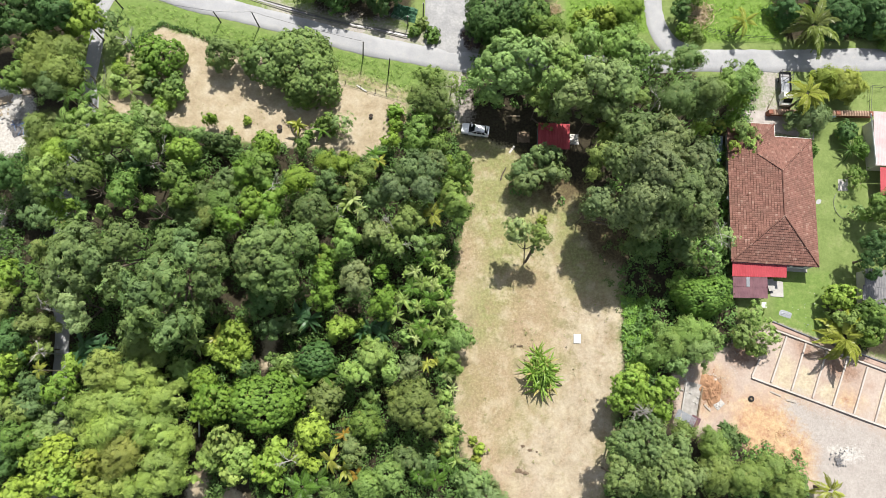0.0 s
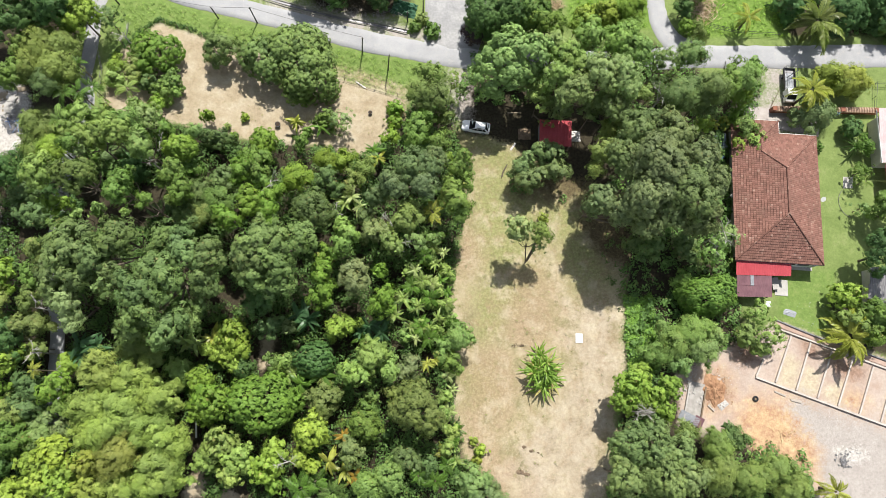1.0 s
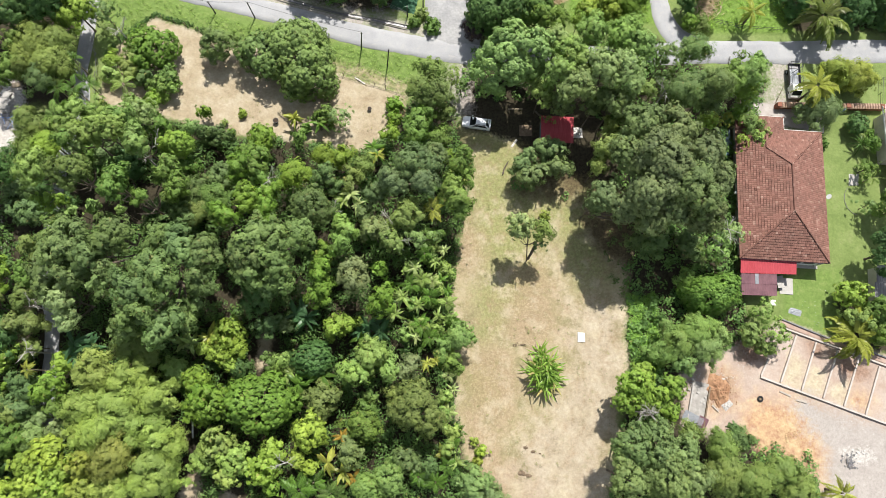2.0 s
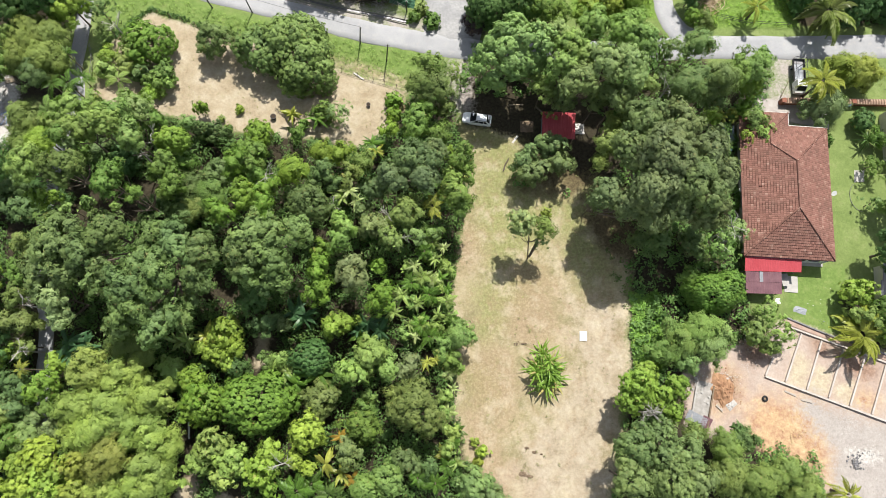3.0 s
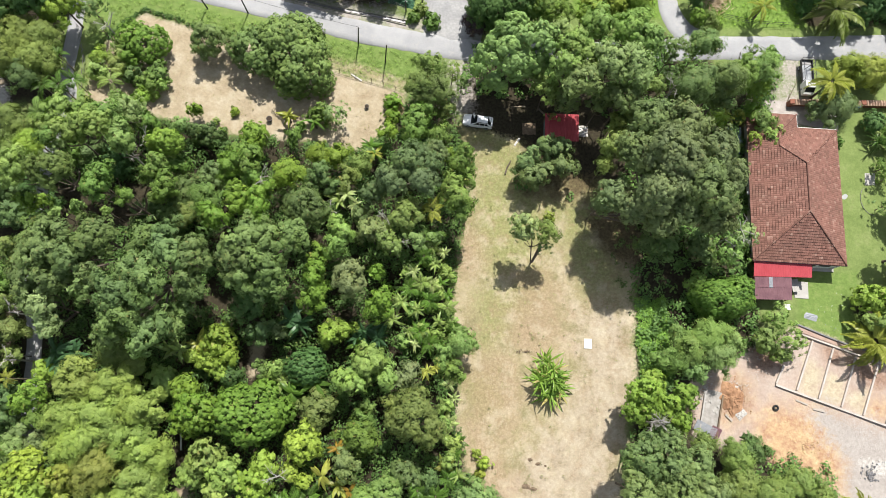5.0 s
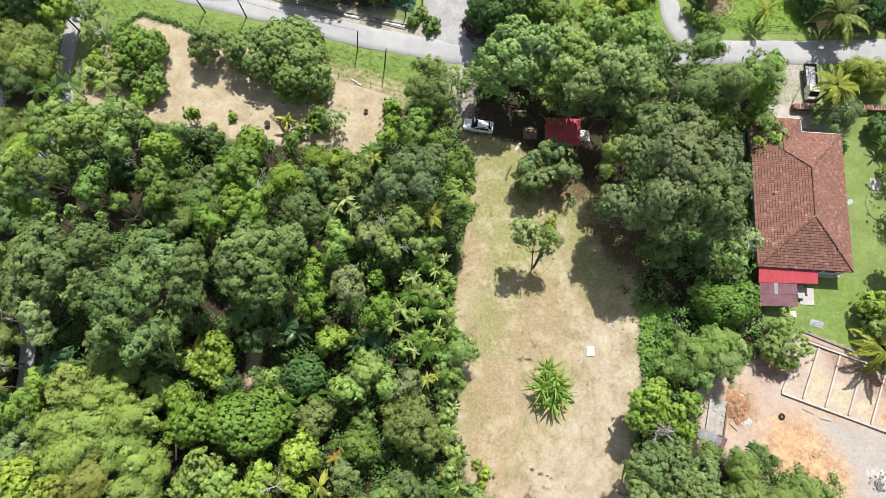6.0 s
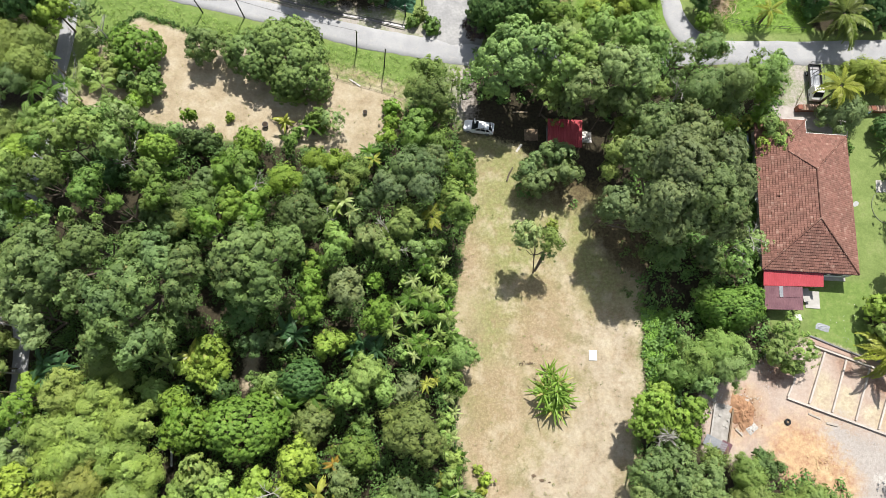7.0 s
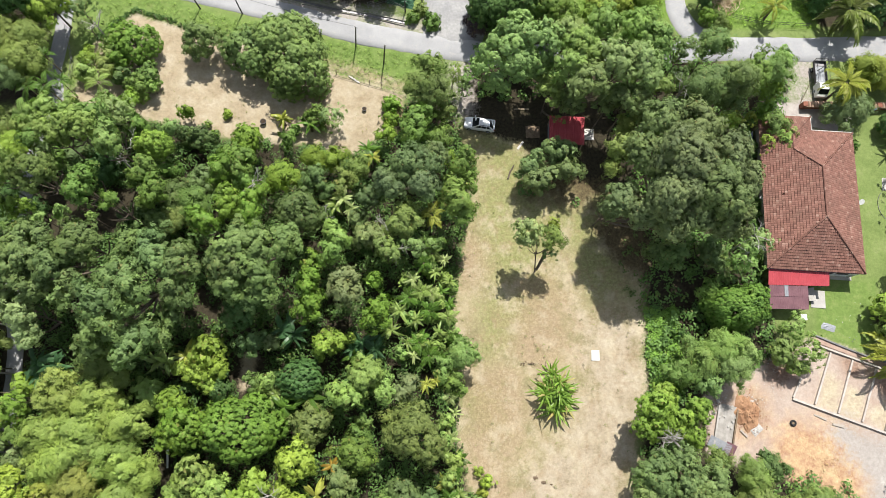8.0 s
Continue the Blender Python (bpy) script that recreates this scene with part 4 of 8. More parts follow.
tree("lime", -17.5, 36.1, 5, 1.11, "mid")
tree("soft", -17.3, 29.5, 9, 2.35, "moss")
tree("broad", -22.3, 29.6, 8, 1.76, "fern")
tree("broad", -20.4, 27.1, 9, 1.96, "fresh")
tree("broad", -21.4, 25.3, 10, 2.69, "fresh")
tree("fine", -14.5, 24.8, 11, 2.96, "dusk")
tree("broad", -13.3, 29.5, 9, 1.90, "bluish")
tree("broad", -11.6, 28.3, 8, 1.45, "bluish")
tree("soft", -13.4, 32.9, 7, 1.87, "moss")
tree("broad", -11.0, 32.7, 7, 2.11, "moss")
tree("broad", -9.6, 29.6, 8, 1.69, "olive")
tree("soft", -7.9, 31.8, 7, 1.55, "olive")
tree("broad", -4.2, 37.0, 6, 1.43, "fresh")
tree("broad", -0.5, 36.4, 10, 2.46, "mid")
tree("broad", 2.7, 35.3, 9, 1.70, "mid")
big = tree("fine", -0.5, 30.1, 14, 3.06, "slate")
bough(big, "fine", 1.9, 31.2, 13, 1.83, "slate")
bough(big, "fine", -3.6, 27.7, 13, 2.18, "slate")
bough(big, "fine", 0.7, 27.4, 13, 2.03, "slate")
tree("broad", -5.8, 26.9, 10, 1.79, "slate")
tree("broad", 5.6, 32.2, 8, 2.18, "mid")
tree("lime", 3.7, 33.1, 7, 1.17, "fresh")
tree("broad", 6.5, 30.1, 7, 1.48, "mid")
tree("broad", 4.8, 26.5, 11, 2.39, "meadow")
tree("broad", 5.7, 24.6, 10, 1.72, "mid")
tree("broad", -1.7, 23.3, 11, 2.82, "olive")
tree("broad", -6.0, 21.6, 10, 2.07, "buff")
tree("sparse", 0.1, 20.7, 10, 2.14, "pale")
tree("broad", -3.8, 20.0, 10, 1.84, "olive")
tree("broad", -10.0, 21.8, 10, 2.07, "fern")
tree("broad", -7.7, 24.2, 8, 1.36, "dusk")
tree("broad", 1.6, 21.4, 7, 1.37, "mid")
big = tree("grey", -44.4, 18.1, 16, 3.49, "stone")
bough(big, "grey", -48.5, 18.2, 13, 2.17, "olive")
big = tree("grey", -38.0, 19.2, 17, 2.84, "stone")
bough(big, "grey", -40.9, 17.0, 16, 2.85, "stone")
bough(big, "grey", -47.5, 15.4, 13, 2.94, "stone")
big = tree("broad", -51.8, 15.5, 9, 1.81, "mid")
bough(big, "grey", -38.6, 14.8, 15, 1.62, "stone")
bough(big, "grey", -43.4, 15.0, 14, 2.27, "stone")
big = tree("grey", -33.1, 15.2, 17, 2.68, "silk")
bough(big, "grey", -34.5, 12.5, 18, 2.76, "silk")
bough(big, "grey", -31.3, 13.4, 17, 2.32, "silk")
bough(big, "grey", -39.5, 13.2, 14, 1.63, "silk")
bough(big, "grey", -34.5, 9.9, 16, 2.46, "silk")
bough(big, "grey", -31.6, 8.3, 15, 2.83, "silk")
bough(big, "grey", -36.8, 8.1, 13, 2.05, "silk")
bough(big, "grey", -29.6, 9.4, 12, 1.59, "silk")
big = tree("grey", -30.1, 18.0, 16, 2.87, "stone")
bough(big, "grey", -26.9, 17.2, 16, 2.59, "stone")
bough(big, "grey", -32.5, 19.1, 15, 2.13, "stone")
bough(big, "grey", -27.4, 14.0, 14, 1.99, "stone")
bough(big, "grey", -28.6, 11.6, 11, 1.41, "silk")
big = tree("grey", -45.2, 11.8, 13, 2.56, "ash")
bough(big, "grey", -44.9, 9.3, 11, 1.67, "ash")
tree("broad", -51.7, 12.5, 9, 1.79, "brown")
tree("broad", -51.8, 9.1, 8, 2.39, "brown")
tree("broad", -51.5, 6.2, 6, 1.61, "olive")
tree("lime", -25.8, 8.0, 6.5, 2.30, "sprout")
tree("lime", -28.7, 5.9, 6, 1.32, "limey")
tree("lime", -26.9, 5.0, 6, 1.32, "limey")
tree("soft", -37.8, 6.1, 8, 1.87, "olive")
tree("soft", -36.2, 4.4, 7, 1.88, "olive")
big = tree("grey", -19.9, 19.4, 17, 3.28, "silk")
bough(big, "grey", -21.7, 17.0, 16, 2.74, "silk")
bough(big, "grey", -14.8, 19.5, 16, 2.27, "silk")
bough(big, "grey", -18.1, 16.6, 16, 2.53, "silk")
bough(big, "grey", -21.4, 14.9, 14, 2.15, "silk")
bough(big, "grey", -17.9, 14.5, 14, 2.29, "silk")
bough(big, "grey", -19.4, 13.3, 12, 1.33, "silk")
tree("broad", -12.9, 18.8, 9, 1.55, "fresh")
tree("broad", -13.1, 15.9, 10, 1.82, "fresh")
tree("broad", -13.2, 13.3, 9, 2.12, "fresh")
tree("fine", -8.6, 15.1, 12, 2.35, "buff")
tree("broad", -10.6, 19.6, 10, 1.76, "fern")
tree("broad", -5.0, 12.3, 9, 2.35, "fresh")
tree("broad", -5.3, 16.5, 8, 1.19, "fresh")
tree("broad", -10.7, 8.9, 7, 2.23, "sprout")
tree("broad", -20.4, 9.1, 6, 1.94, "dusk")
tree("broad", -17.8, 9.0, 6, 1.11, "grey")
tree("broad", -22.2, 12.9, 8, 2.52, "deep")
tree("fine", 5.8, 7.8, 6, 2.10, "fern")
tree("broad", 3.1, 6.2, 6, 1.64, "fern")
big = tree("plume", -42.2, 2.5, 8, 3.00, "bamboo")
bough(big, "plume", -37.5, 2.1, 8, 2.85, "bamboo")
bough(big, "plume", -42.8, -1.2, 8, 2.68, "bamboo")
bough(big, "plume", -38.3, -1.9, 9, 3.22, "bamboo")
big = tree("plume", -33.9, -0.4, 8, 2.84, "bamboo")
bough(big, "plume", -41.2, -5.0, 8, 3.08, "bamboo")
bough(big, "plume", -35.1, -4.8, 8, 3.24, "bamboo")
bough(big, "plume", -32.0, -6.5, 7, 2.54, "bamboo")
tree("plume", -38.4, -7.3, 9, 3.17, "straw")
big = tree("plume", -33.4, -9.1, 8, 3.06, "bamboo")
bough(big, "plume", -35.6, -11.8, 7, 2.79, "bamboo")
bough(big, "plume", -31.9, -10.6, 6, 2.26, "bamboo")
bough(big, "plume", -39.1, -11.1, 7, 2.36, "bamboo")
bough(big, "plume", -44.1, -4.3, 6, 1.85, "bamboo")
tree("soft", -32.5, 3.0, 6, 2.05, "fern")
tree("lime", -29.2, 2.1, 7, 1.95, "fresh")
tree("lime", -29.3, -2.2, 7, 2.08, "fresh")
tree("lime", -26.7, -1.1, 8, 2.21, "fresh")
tree("lime", -28.2, -0.1, 8, 1.85, "fresh")
tree("rosette", -20.9, -1.1, 9, 4.77, "leafy", oval=0.97)
tree("lime", -26.1, -6.5, 7, 2.42, "sprig")
tree("lime", -23.8, -8.6, 7, 2.27, "sprig")
tree("lime", -27.7, -8.6, 6, 1.93, "sprig")
tree("lime", -24.6, -10.5, 6, 1.70, "sprig")
tree("broad", -48.2, 1.0, 7, 2.30, "fresh")
tree("lime", -46.9, 4.2, 6, 1.45, "limey")
tree("broad", -52.1, 1.2, 6, 2.18, "bluish")
tree("broad", -52.2, -1.6, 6, 2.16, "dusk")
tree("broad", -47.0, -1.7, 6, 1.94, "mid")
tree("broad", -45.6, -3.2, 5, 1.30, "deep")
tree("lime", -49.7, -3.1, 5, 1.44, "ash")
tree("soft", -51.3, -5.2, 5, 2.46, "pale")
tree("soft", -47.1, -4.9, 5, 1.73, "ash")
tree("lime", -47.1, -7.3, 8, 2.37, "limey")
tree("lime", -49.1, -9.0, 8, 2.07, "limey")
tree("lime", -42.7, -8.8, 8, 2.08, "gold")
tree("lime", -44.4, -9.4, 8, 1.65, "limey")
tree("lime", -49.3, -11.6, 8, 2.06, "limey")
tree("lime", -45.8, -11.4, 7, 1.95, "limey")
tree("lime", -42.7, -11.8, 7, 1.88, "gold")
tree("broad", -38.2, -12.9, 5, 1.70, "limey")
tree("lime", -25.1, 4.0, 6, 1.39, "limey")
tree("broad", -23.7, 3.7, 6, 1.69, "deep")
tree("broad", -24.0, 5.9, 7, 1.60, "sprout")
tree("dome", -14.2, 4.6, 7, 3.03, "deep", oval=0.85)
tree("broad", -18.5, 4.1, 5, 1.48, "fern")
tree("broad", -6.3, 4.9, 8, 2.78, "fern")
tree("broad", -8.6, 2.7, 8, 2.10, "fern")
tree("broad", -3.8, 3.3, 7, 1.75, "fern")
tree("fine", -1.3, 3.6, 7, 1.76, "buff")
tree("fine", -12.7, -0.7, 7, 2.62, "brown")
tree("lime", -14.0, -4.7, 8, 2.64, "limey")
tree("lime", -18.5, -7.1, 7, 1.77, "limey")
tree("lime", -20.0, -9.3, 7, 2.27, "limey")
tree("lime", -15.9, -8.4, 6, 1.43, "limey")
tree("lime", -14.0, -9.3, 6, 1.21, "limey")
tree("fine", -0.2, -1.7, 10, 3.78, "brown")
tree("broad", -7.7, -4.2, 7, 2.60, "mid")
tree("broad", -8.9, -7.3, 7, 2.14, "sage")
tree("broad", -7.1, -2.1, 6, 1.67, "mid")
tree("fine", -3.8, -10.7, 6, 2.52, "fern")
tree("fine", -6.5, -12.2, 6, 2.43, "fern")
tree("broad", -1.4, -8.6, 5, 1.97, "dusk")
tree("broad", 1.5, -9.5, 5, 1.45, "dusk")
tree("broad", 4.5, 4.2, 5, 1.65, "mid")
tree("fine", 7.6, -12.0, 4, 2.66, "pale")
tree("lime", -19.1, -12.1, 5, 1.21, "fresh")
tree("broad", -2.9, -0.2, 6, 1.61, "olive")
tree("soft", -55.4, 50.1, 8, 3.36, "olive")
tree("soft", -52.7, 50.6, 7.5, 2.56, "olive")
tree("soft", -57.1, 47.3, 7, 2.71, "olive")
tree("soft", -53.1, 46.4, 7.5, 3.02, "olive")
tree("soft", -54.3, 43.7, 8, 2.03, "dusk")
tree("lime", -50.3, 54.9, 9, 3.04, "limey")
tree("lime", -53.0, 53.9, 6, 1.46, "sprout")
tree("broad", -58.3, 54.0, 8, 2.40, "deep")
tree("broad", -55.3, 54.8, 8, 2.08, "deep")
tree("sparse", -47.2, 55.4, 6, 2.29, "stone")
tree("sparse", -46.2, 53.1, 4.5, 1.48, "stone")
tree("broad", 1.3, 45.7, 9, 2.14, "olive")
tree("soft", 0.1, 42.7, 9, 2.20, "olive")
tree("soft", 2.3, 42.0, 9, 2.36, "brown")
tree("broad", 1.1, 39.9, 7, 1.99, "mid")
tree("broad", 3.5, 40.4, 6, 1.53, "brown")
tree("sparse", 4.7, 46.4, 5, 1.48, "olive")
tree("sparse", 6.0, 45.0, 4, 1.32, "pale")
tree("soft", -47.8, 36.0, 10.4, 1.49, "fern")
tree("broad", -48.2, 33.8, 10.4, 1.48, "meadow")
tree("grey", -47.6, 13.1, 11, 1.83, "stone")
tree("lime", -1.2, 17.1, 5, 1.00, "sprig")
tree("lime", 1.5, 18.3, 5, 1.16, "fern")
tree("lime", 3.5, 17.3, 4, 1.09, "sprig")
tree("lime", -0.1, 14.8, 5, 1.07, "fern")
tree("lime", 2.5, 14.6, 5, 1.15, "fern")
tree("lime", 4.4, 16.3, 3.5, 0.93, "meadow")
tree("lime", -1.0, 12.3, 5, 1.06, "fern")
tree("lime", 1.8, 12.5, 4.5, 1.15, "sprig")
tree("lime", 3.8, 11.7, 4, 1.07, "fern")
tree("lime", 0.4, 9.1, 5, 1.13, "sprig")
tree("lime", -1.8, 7.8, 5, 1.13, "fern")
tree("lime", 2.4, 8.7, 4.5, 1.21, "fern")
tree("lime", 4.6, 10.2, 3.5, 1.00, "sprig")
tree("lime", 3.8, -0.2, 4, 1.04, "sprig")
tree("lime", 3.4, -2.7, 4, 1.11, "fern")
tree("lime", 4.5, -5.2, 3.5, 1.04, "sprig")
tree("lime", 3.9, -7.4, 4, 1.18, "fern")
tree("lime", -47.7, -10.0, 7, 1.67, "limey")
tree("lime", -6.8, -0.7, 4, 1.19, "meadow")
tree("broad", -53.3, 59.7, 5, 2.34, "deep")
tree("broad", -58.7, 50.0, 7, 2.08, "meadow")
tree("broad", -59.7, 45.5, 7, 2.38, "mid")
tree("rosette", -40.0, 51.0, 5.2, 3.65, "leafy", "in the sandy yard")
tree("rosette", -42.0, 49.2, 4, 1.90, "leafy", "in the sandy yard")
tree("lime", -43.1, 50.3, 4, 1.15, "meadow", "in the sandy yard")
tree("broad", -46.3, 49.1, 3.2, 1.57, "limey", "in the sandy yard")
tree("broad", -46.6, 47.0, 3.2, 1.73, "fern", "in the sandy yard")
tree("broad", -43.3, 47.9, 3.6, 2.15, "olive", "in the sandy yard")
tree("lime", -38.1, 46.6, 3, 1.91, "meadow", "in the sandy yard")
tree("lime", -39.7, 44.6, 3, 1.98, "meadow", "in the sandy yard")
tree("lime", -41.6, 46.6, 3, 1.65, "dusk", "in the sandy yard")
tree("lime", -37.0, 44.6, 3, 0.98, "fern", "in the sandy yard")
tree("broad", -30.3, 51.2, 5.6, 2.98, "dusk", "in the sandy yard")
big = tree("rosette", -18.2, 49.6, 7.5, 5.99, "grove", "in the sandy yard")
bough(big, "rosette", -23.7, 49.7, 6.5, 4.13, "grove")
bough(big, "rosette", -18.2, 45.5, 6, 2.93, "grove")
tree("fruit", 13.0, 47.0, 13.5, 6.48, "mango", "beside the clearing", oval=0.82)
tree("broad", 20.4, 40.9, 8, 1.91, "sage", "beside the clearing")
tree("broad", 19.4, 48.8, 12, 2.50, "pale", "beside the clearing")
tree("broad", 20.7, 47.8, 13, 2.47, "fern", "beside the clearing")
tree("broad", 24.6, 50.0, 13, 2.64, "fern", "beside the clearing")
tree("fine", 28.2, 49.4, 14, 2.77, "fern", "beside the clearing")
tree("fine", 25.2, 43.3, 16, 3.12, "ash", "beside the clearing")
tree("fine", 21.3, 40.8, 15, 2.68, "sage", "beside the clearing")
tree("fine", 28.1, 42.6, 16, 2.82, "ash", "beside the clearing")
tree("fine", 30.8, 48.0, 13, 2.32, "fern", "beside the clearing")
tree("fine", 27.1, 39.6, 13, 2.58, "sage", "beside the clearing")
tree("broad", 24.7, 40.1, 10, 1.95, "sage", "beside the clearing")
tree("broad", 19.1, 54.2, 9, 2.61, "mid", "beside the clearing")
tree("broad", 31.9, 42.6, 10, 1.73, "fern", "beside the clearing")
tree("broad", 27.2, 37.2, 9, 1.88, "olive", "beside the clearing")
tree("broad", 29.7, 37.0, 11, 1.84, "olive", "beside the clearing")
tree("broad", 23.8, 55.2, 6, 1.33, "sprout", "beside the clearing")
tree("sparse", 34.8, 46.7, 12, 2.65, "silk", "beside the clearing")
tree("soft", 39.3, 48.3, 11, 2.38, "silk", "beside the clearing")
tree("sparse", 34.9, 44.3, 9, 1.91, "silk", "beside the clearing")
tree("soft", 37.2, 41.7, 13, 2.92, "silk", "beside the clearing")
tree("soft", 41.2, 42.4, 13, 2.61, "silk", "beside the clearing")
tree("broad", 36.4, 42.2, 9, 1.91, "silk", "beside the clearing")
tree("broad", 41.1, 40.8, 9, 2.15, "silk", "beside the clearing")
tree("broad", 44.5, 44.2, 11, 2.12, "mid", "beside the clearing")
tree("soft", 47.4, 44.9, 11, 2.20, "fern", "beside the clearing")
tree("broad", 49.6, 47.2, 9, 1.36, "fern", "beside the clearing")
tree("sparse", 46.3, 48.0, 9, 1.12, "mid", "beside the clearing")
tree("broad", 48.0, 43.6, 7, 1.79, "fresh", "beside the clearing")
tree("broad", 47.7, 41.2, 5, 1.40, "fresh", "beside the clearing")
tree("broad", 18.7, 34.7, 6.5, 2.32, "grey", "beside the clearing")
tree("broad", 15.2, 33.1, 5.5, 2.09, "grey", "beside the clearing")
tree("broad", 19.8, 32.1, 6, 2.16, "grey", "beside the clearing")
tree("broad", 16.3, 31.0, 5.5, 2.24, "grey", "beside the clearing")
big = tree("fine", 31.1, 28.9, 20, 4.17, "holm", "beside the clearing")
bough(big, "fine", 29.4, 34.9, 17, 3.18, "holm")
bough(big, "fine", 33.3, 33.6, 18, 3.14, "holm")
bough(big, "fine", 36.9, 30.2, 18, 3.26, "holm")
bough(big, "fine", 27.8, 30.4, 17, 3.00, "holm")
bough(big, "fine", 34.7, 25.5, 19, 3.61, "holm")
bough(big, "fine", 39.1, 27.4, 16, 2.43, "holm")
bough(big, "fine", 29.4, 25.1, 18, 3.36, "holm")
bough(big, "fine", 25.0, 25.8, 13, 2.49, "holm")
big = tree("broad", 24.0, 25.7, 9, 1.67, "grey", "beside the clearing")
bough(big, "fine", 27.0, 24.1, 14, 2.31, "holm")
bough(big, "fine", 30.1, 22.2, 14, 2.45, "holm")
bough(big, "fine", 33.2, 23.7, 16, 2.70, "holm")
bough(big, "fine", 37.6, 22.8, 15, 2.73, "holm")
tree("broad", 26.2, 33.4, 11, 2.29, "olive", "beside the clearing")
tree("broad", 24.9, 31.3, 9, 1.62, "olive", "beside the clearing")
tree("broad", 33.4, 20.5, 6, 2.19, "dusk", "beside the clearing")
tree("broad", 38.9, 20.9, 5, 2.22, "bluish", "beside the clearing")
tree("broad", 31.1, 21.4, 5, 1.73, "dusk", "beside the clearing")
tree("broad", 19.7, 43.9, 13, 2.76, "fern", "beside the clearing")
big = tree("fruit", 17.4, 42.3, 9, 2.05, "mango", "beside the clearing")
bough(big, "sparse", 18.9, 39.7, 4.6, 0.81, "olive")
tree("broad", 21.7, 44.7, 13.5, 2.44, "fern", "beside the clearing")
tree("sparse", 41.7, 20.0, 8, 2.30, "fern", "in the garden by the house")
tree("sparse", 43.3, 21.9, 9, 1.82, "pale", "in the garden by the house")
tree("sparse", 40.4, 18.9, 6, 1.71, "olive", "in the garden by the house")
tree("dome", 41.4, 13.9, 6.5, 4.71, "fruit", "in the garden by the house", oval=0.68)
tree("broad", 37.6, 15.8, 5, 1.64, "mid", "in the garden by the house")
tree("lime", 42.8, 39.6, 5, 1.48, "limey", "in the garden by the house")
tree("sparse", 46.1, 40.5, 4, 1.24, "gold", "in the garden by the house")
tree("broad", 49.0, 39.3, 6, 1.71, "fern", "in the garden by the house")
tree("broad", 50.2, 37.0, 5.5, 1.38, "fern", "in the garden by the house")
tree("sparse", 47.5, 36.6, 5, 1.30, "limey", "in the garden by the house")
tree("sparse", 48.8, 11.1, 4.5, 2.19, "fern", "in the garden by the house")
tree("lime", 47.2, 8.1, 4, 1.71, "olive", "in the garden by the house")
tree("sparse", 50.4, 8.1, 4.5, 2.17, "fern", "in the garden by the house")
tree("lime", 49.2, 6.3, 3.5, 1.48, "olive", "in the garden by the house")
tree("soft", 38.4, 8.5, 6, 2.60, "fern", "in the thicket by the clearing")
tree("soft", 35.7, 6.9, 6, 2.36, "fern", "in the thicket by the clearing")
tree("soft", 39.8, 5.7, 6, 2.20, "pale", "in the thicket by the clearing")
tree("soft", 33.5, 5.5, 5, 2.06, "fern", "in the thicket by the clearing")
tree("soft", 36.5, 4.1, 5, 1.67, "pale", "in the thicket by the clearing")
tree("soft", 34.7, 8.6, 5, 1.53, "fern", "in the thicket by the clearing")
tree("soft", 41.7, 8.2, 5, 1.69, "pale", "in the thicket by the clearing")
tree("lime", 28.5, 1.1, 8, 2.12, "sprout", "in the thicket by the clearing")
tree("lime", 31.3, -0.3, 6.5, 2.45, "sprout", "in the thicket by the clearing")
tree("lime", 34.4, 0.5, 6.5, 2.08, "sprout", "in the thicket by the clearing")
tree("lime", 27.6, -1.2, 7.5, 1.82, "sprout", "in the thicket by the clearing")
tree("lime", 34.2, -2.1, 5, 1.80, "sprout", "in the thicket by the clearing")
tree("lime", 31.0, 2.5, 5, 1.81, "sprout", "in the thicket by the clearing")
tree("sparse", 32.4, -3.0, 4, 1.58, "pale", "in the thicket by the clearing")
tree("fine", 27.3, -6.3, 11.5, 2.91, "sage", "in the thicket by the clearing")
tree("fine", 30.5, -6.5, 10.5, 3.10, "sage", "in the thicket by the clearing")
tree("fine", 33.7, -7.5, 10.5, 2.80, "sage", "in the thicket by the clearing")
tree("fine", 26.2, -10.3, 12, 2.87, "sage", "in the thicket by the clearing")
tree("fine", 31.7, -10.6, 10.5, 3.35, "sage", "in the thicket by the clearing")
tree("fine", 35.2, -10.5, 10.5, 2.50, "sage", "in the thicket by the clearing")
tree("soft", 36.9, -5.1, 5, 1.71, "olive", "in the thicket by the clearing")
tree("soft", 40.7, -6.9, 6, 2.51, "olive", "in the thicket by the clearing")
tree("soft", 43.7, -6.2, 5, 1.63, "dusk", "in the thicket by the clearing")
tree("soft", 40.9, -10.3, 7, 3.06, "olive", "in the thicket by the clearing")
tree("soft", 45.1, -11.0, 7, 2.76, "olive", "in the thicket by the clearing")
tree("soft", 49.1, -10.2, 5, 2.22, "olive", "in the thicket by the clearing")
tree("soft", 51.0, -12.7, 5.5, 2.35, "olive", "in the thicket by the clearing")
tree("soft", 43.4, -4.9, 4, 1.20, "dusk", "in the thicket by the clearing")
tree("broad", -52.9, 29.1, 4.5, 1.56, "deep")
tree("broad", -51.3, 24.6, 4, 1.40, "deep")
tree("broad", -19.9, 4.3, 4, 1.43, "grove")
tree("broad", -50.1, 27.1, 3.5, 1.57, "deep")
tree("broad", -48.9, 39.7, 7.5, 1.47, "fern")
tree("broad", -49.9, 36.2, 8, 1.76, "olive")
tree("lime", -47.4, 39.6, 6, 1.50, "fern")
tree("broad", -59.3, 55.1, 11, 3.88, "deep")
tree("broad", -54.0, 55.2, 11, 3.11, "deep")
tree("broad", -63.4, 52.5, 11, 4.28, "deep")
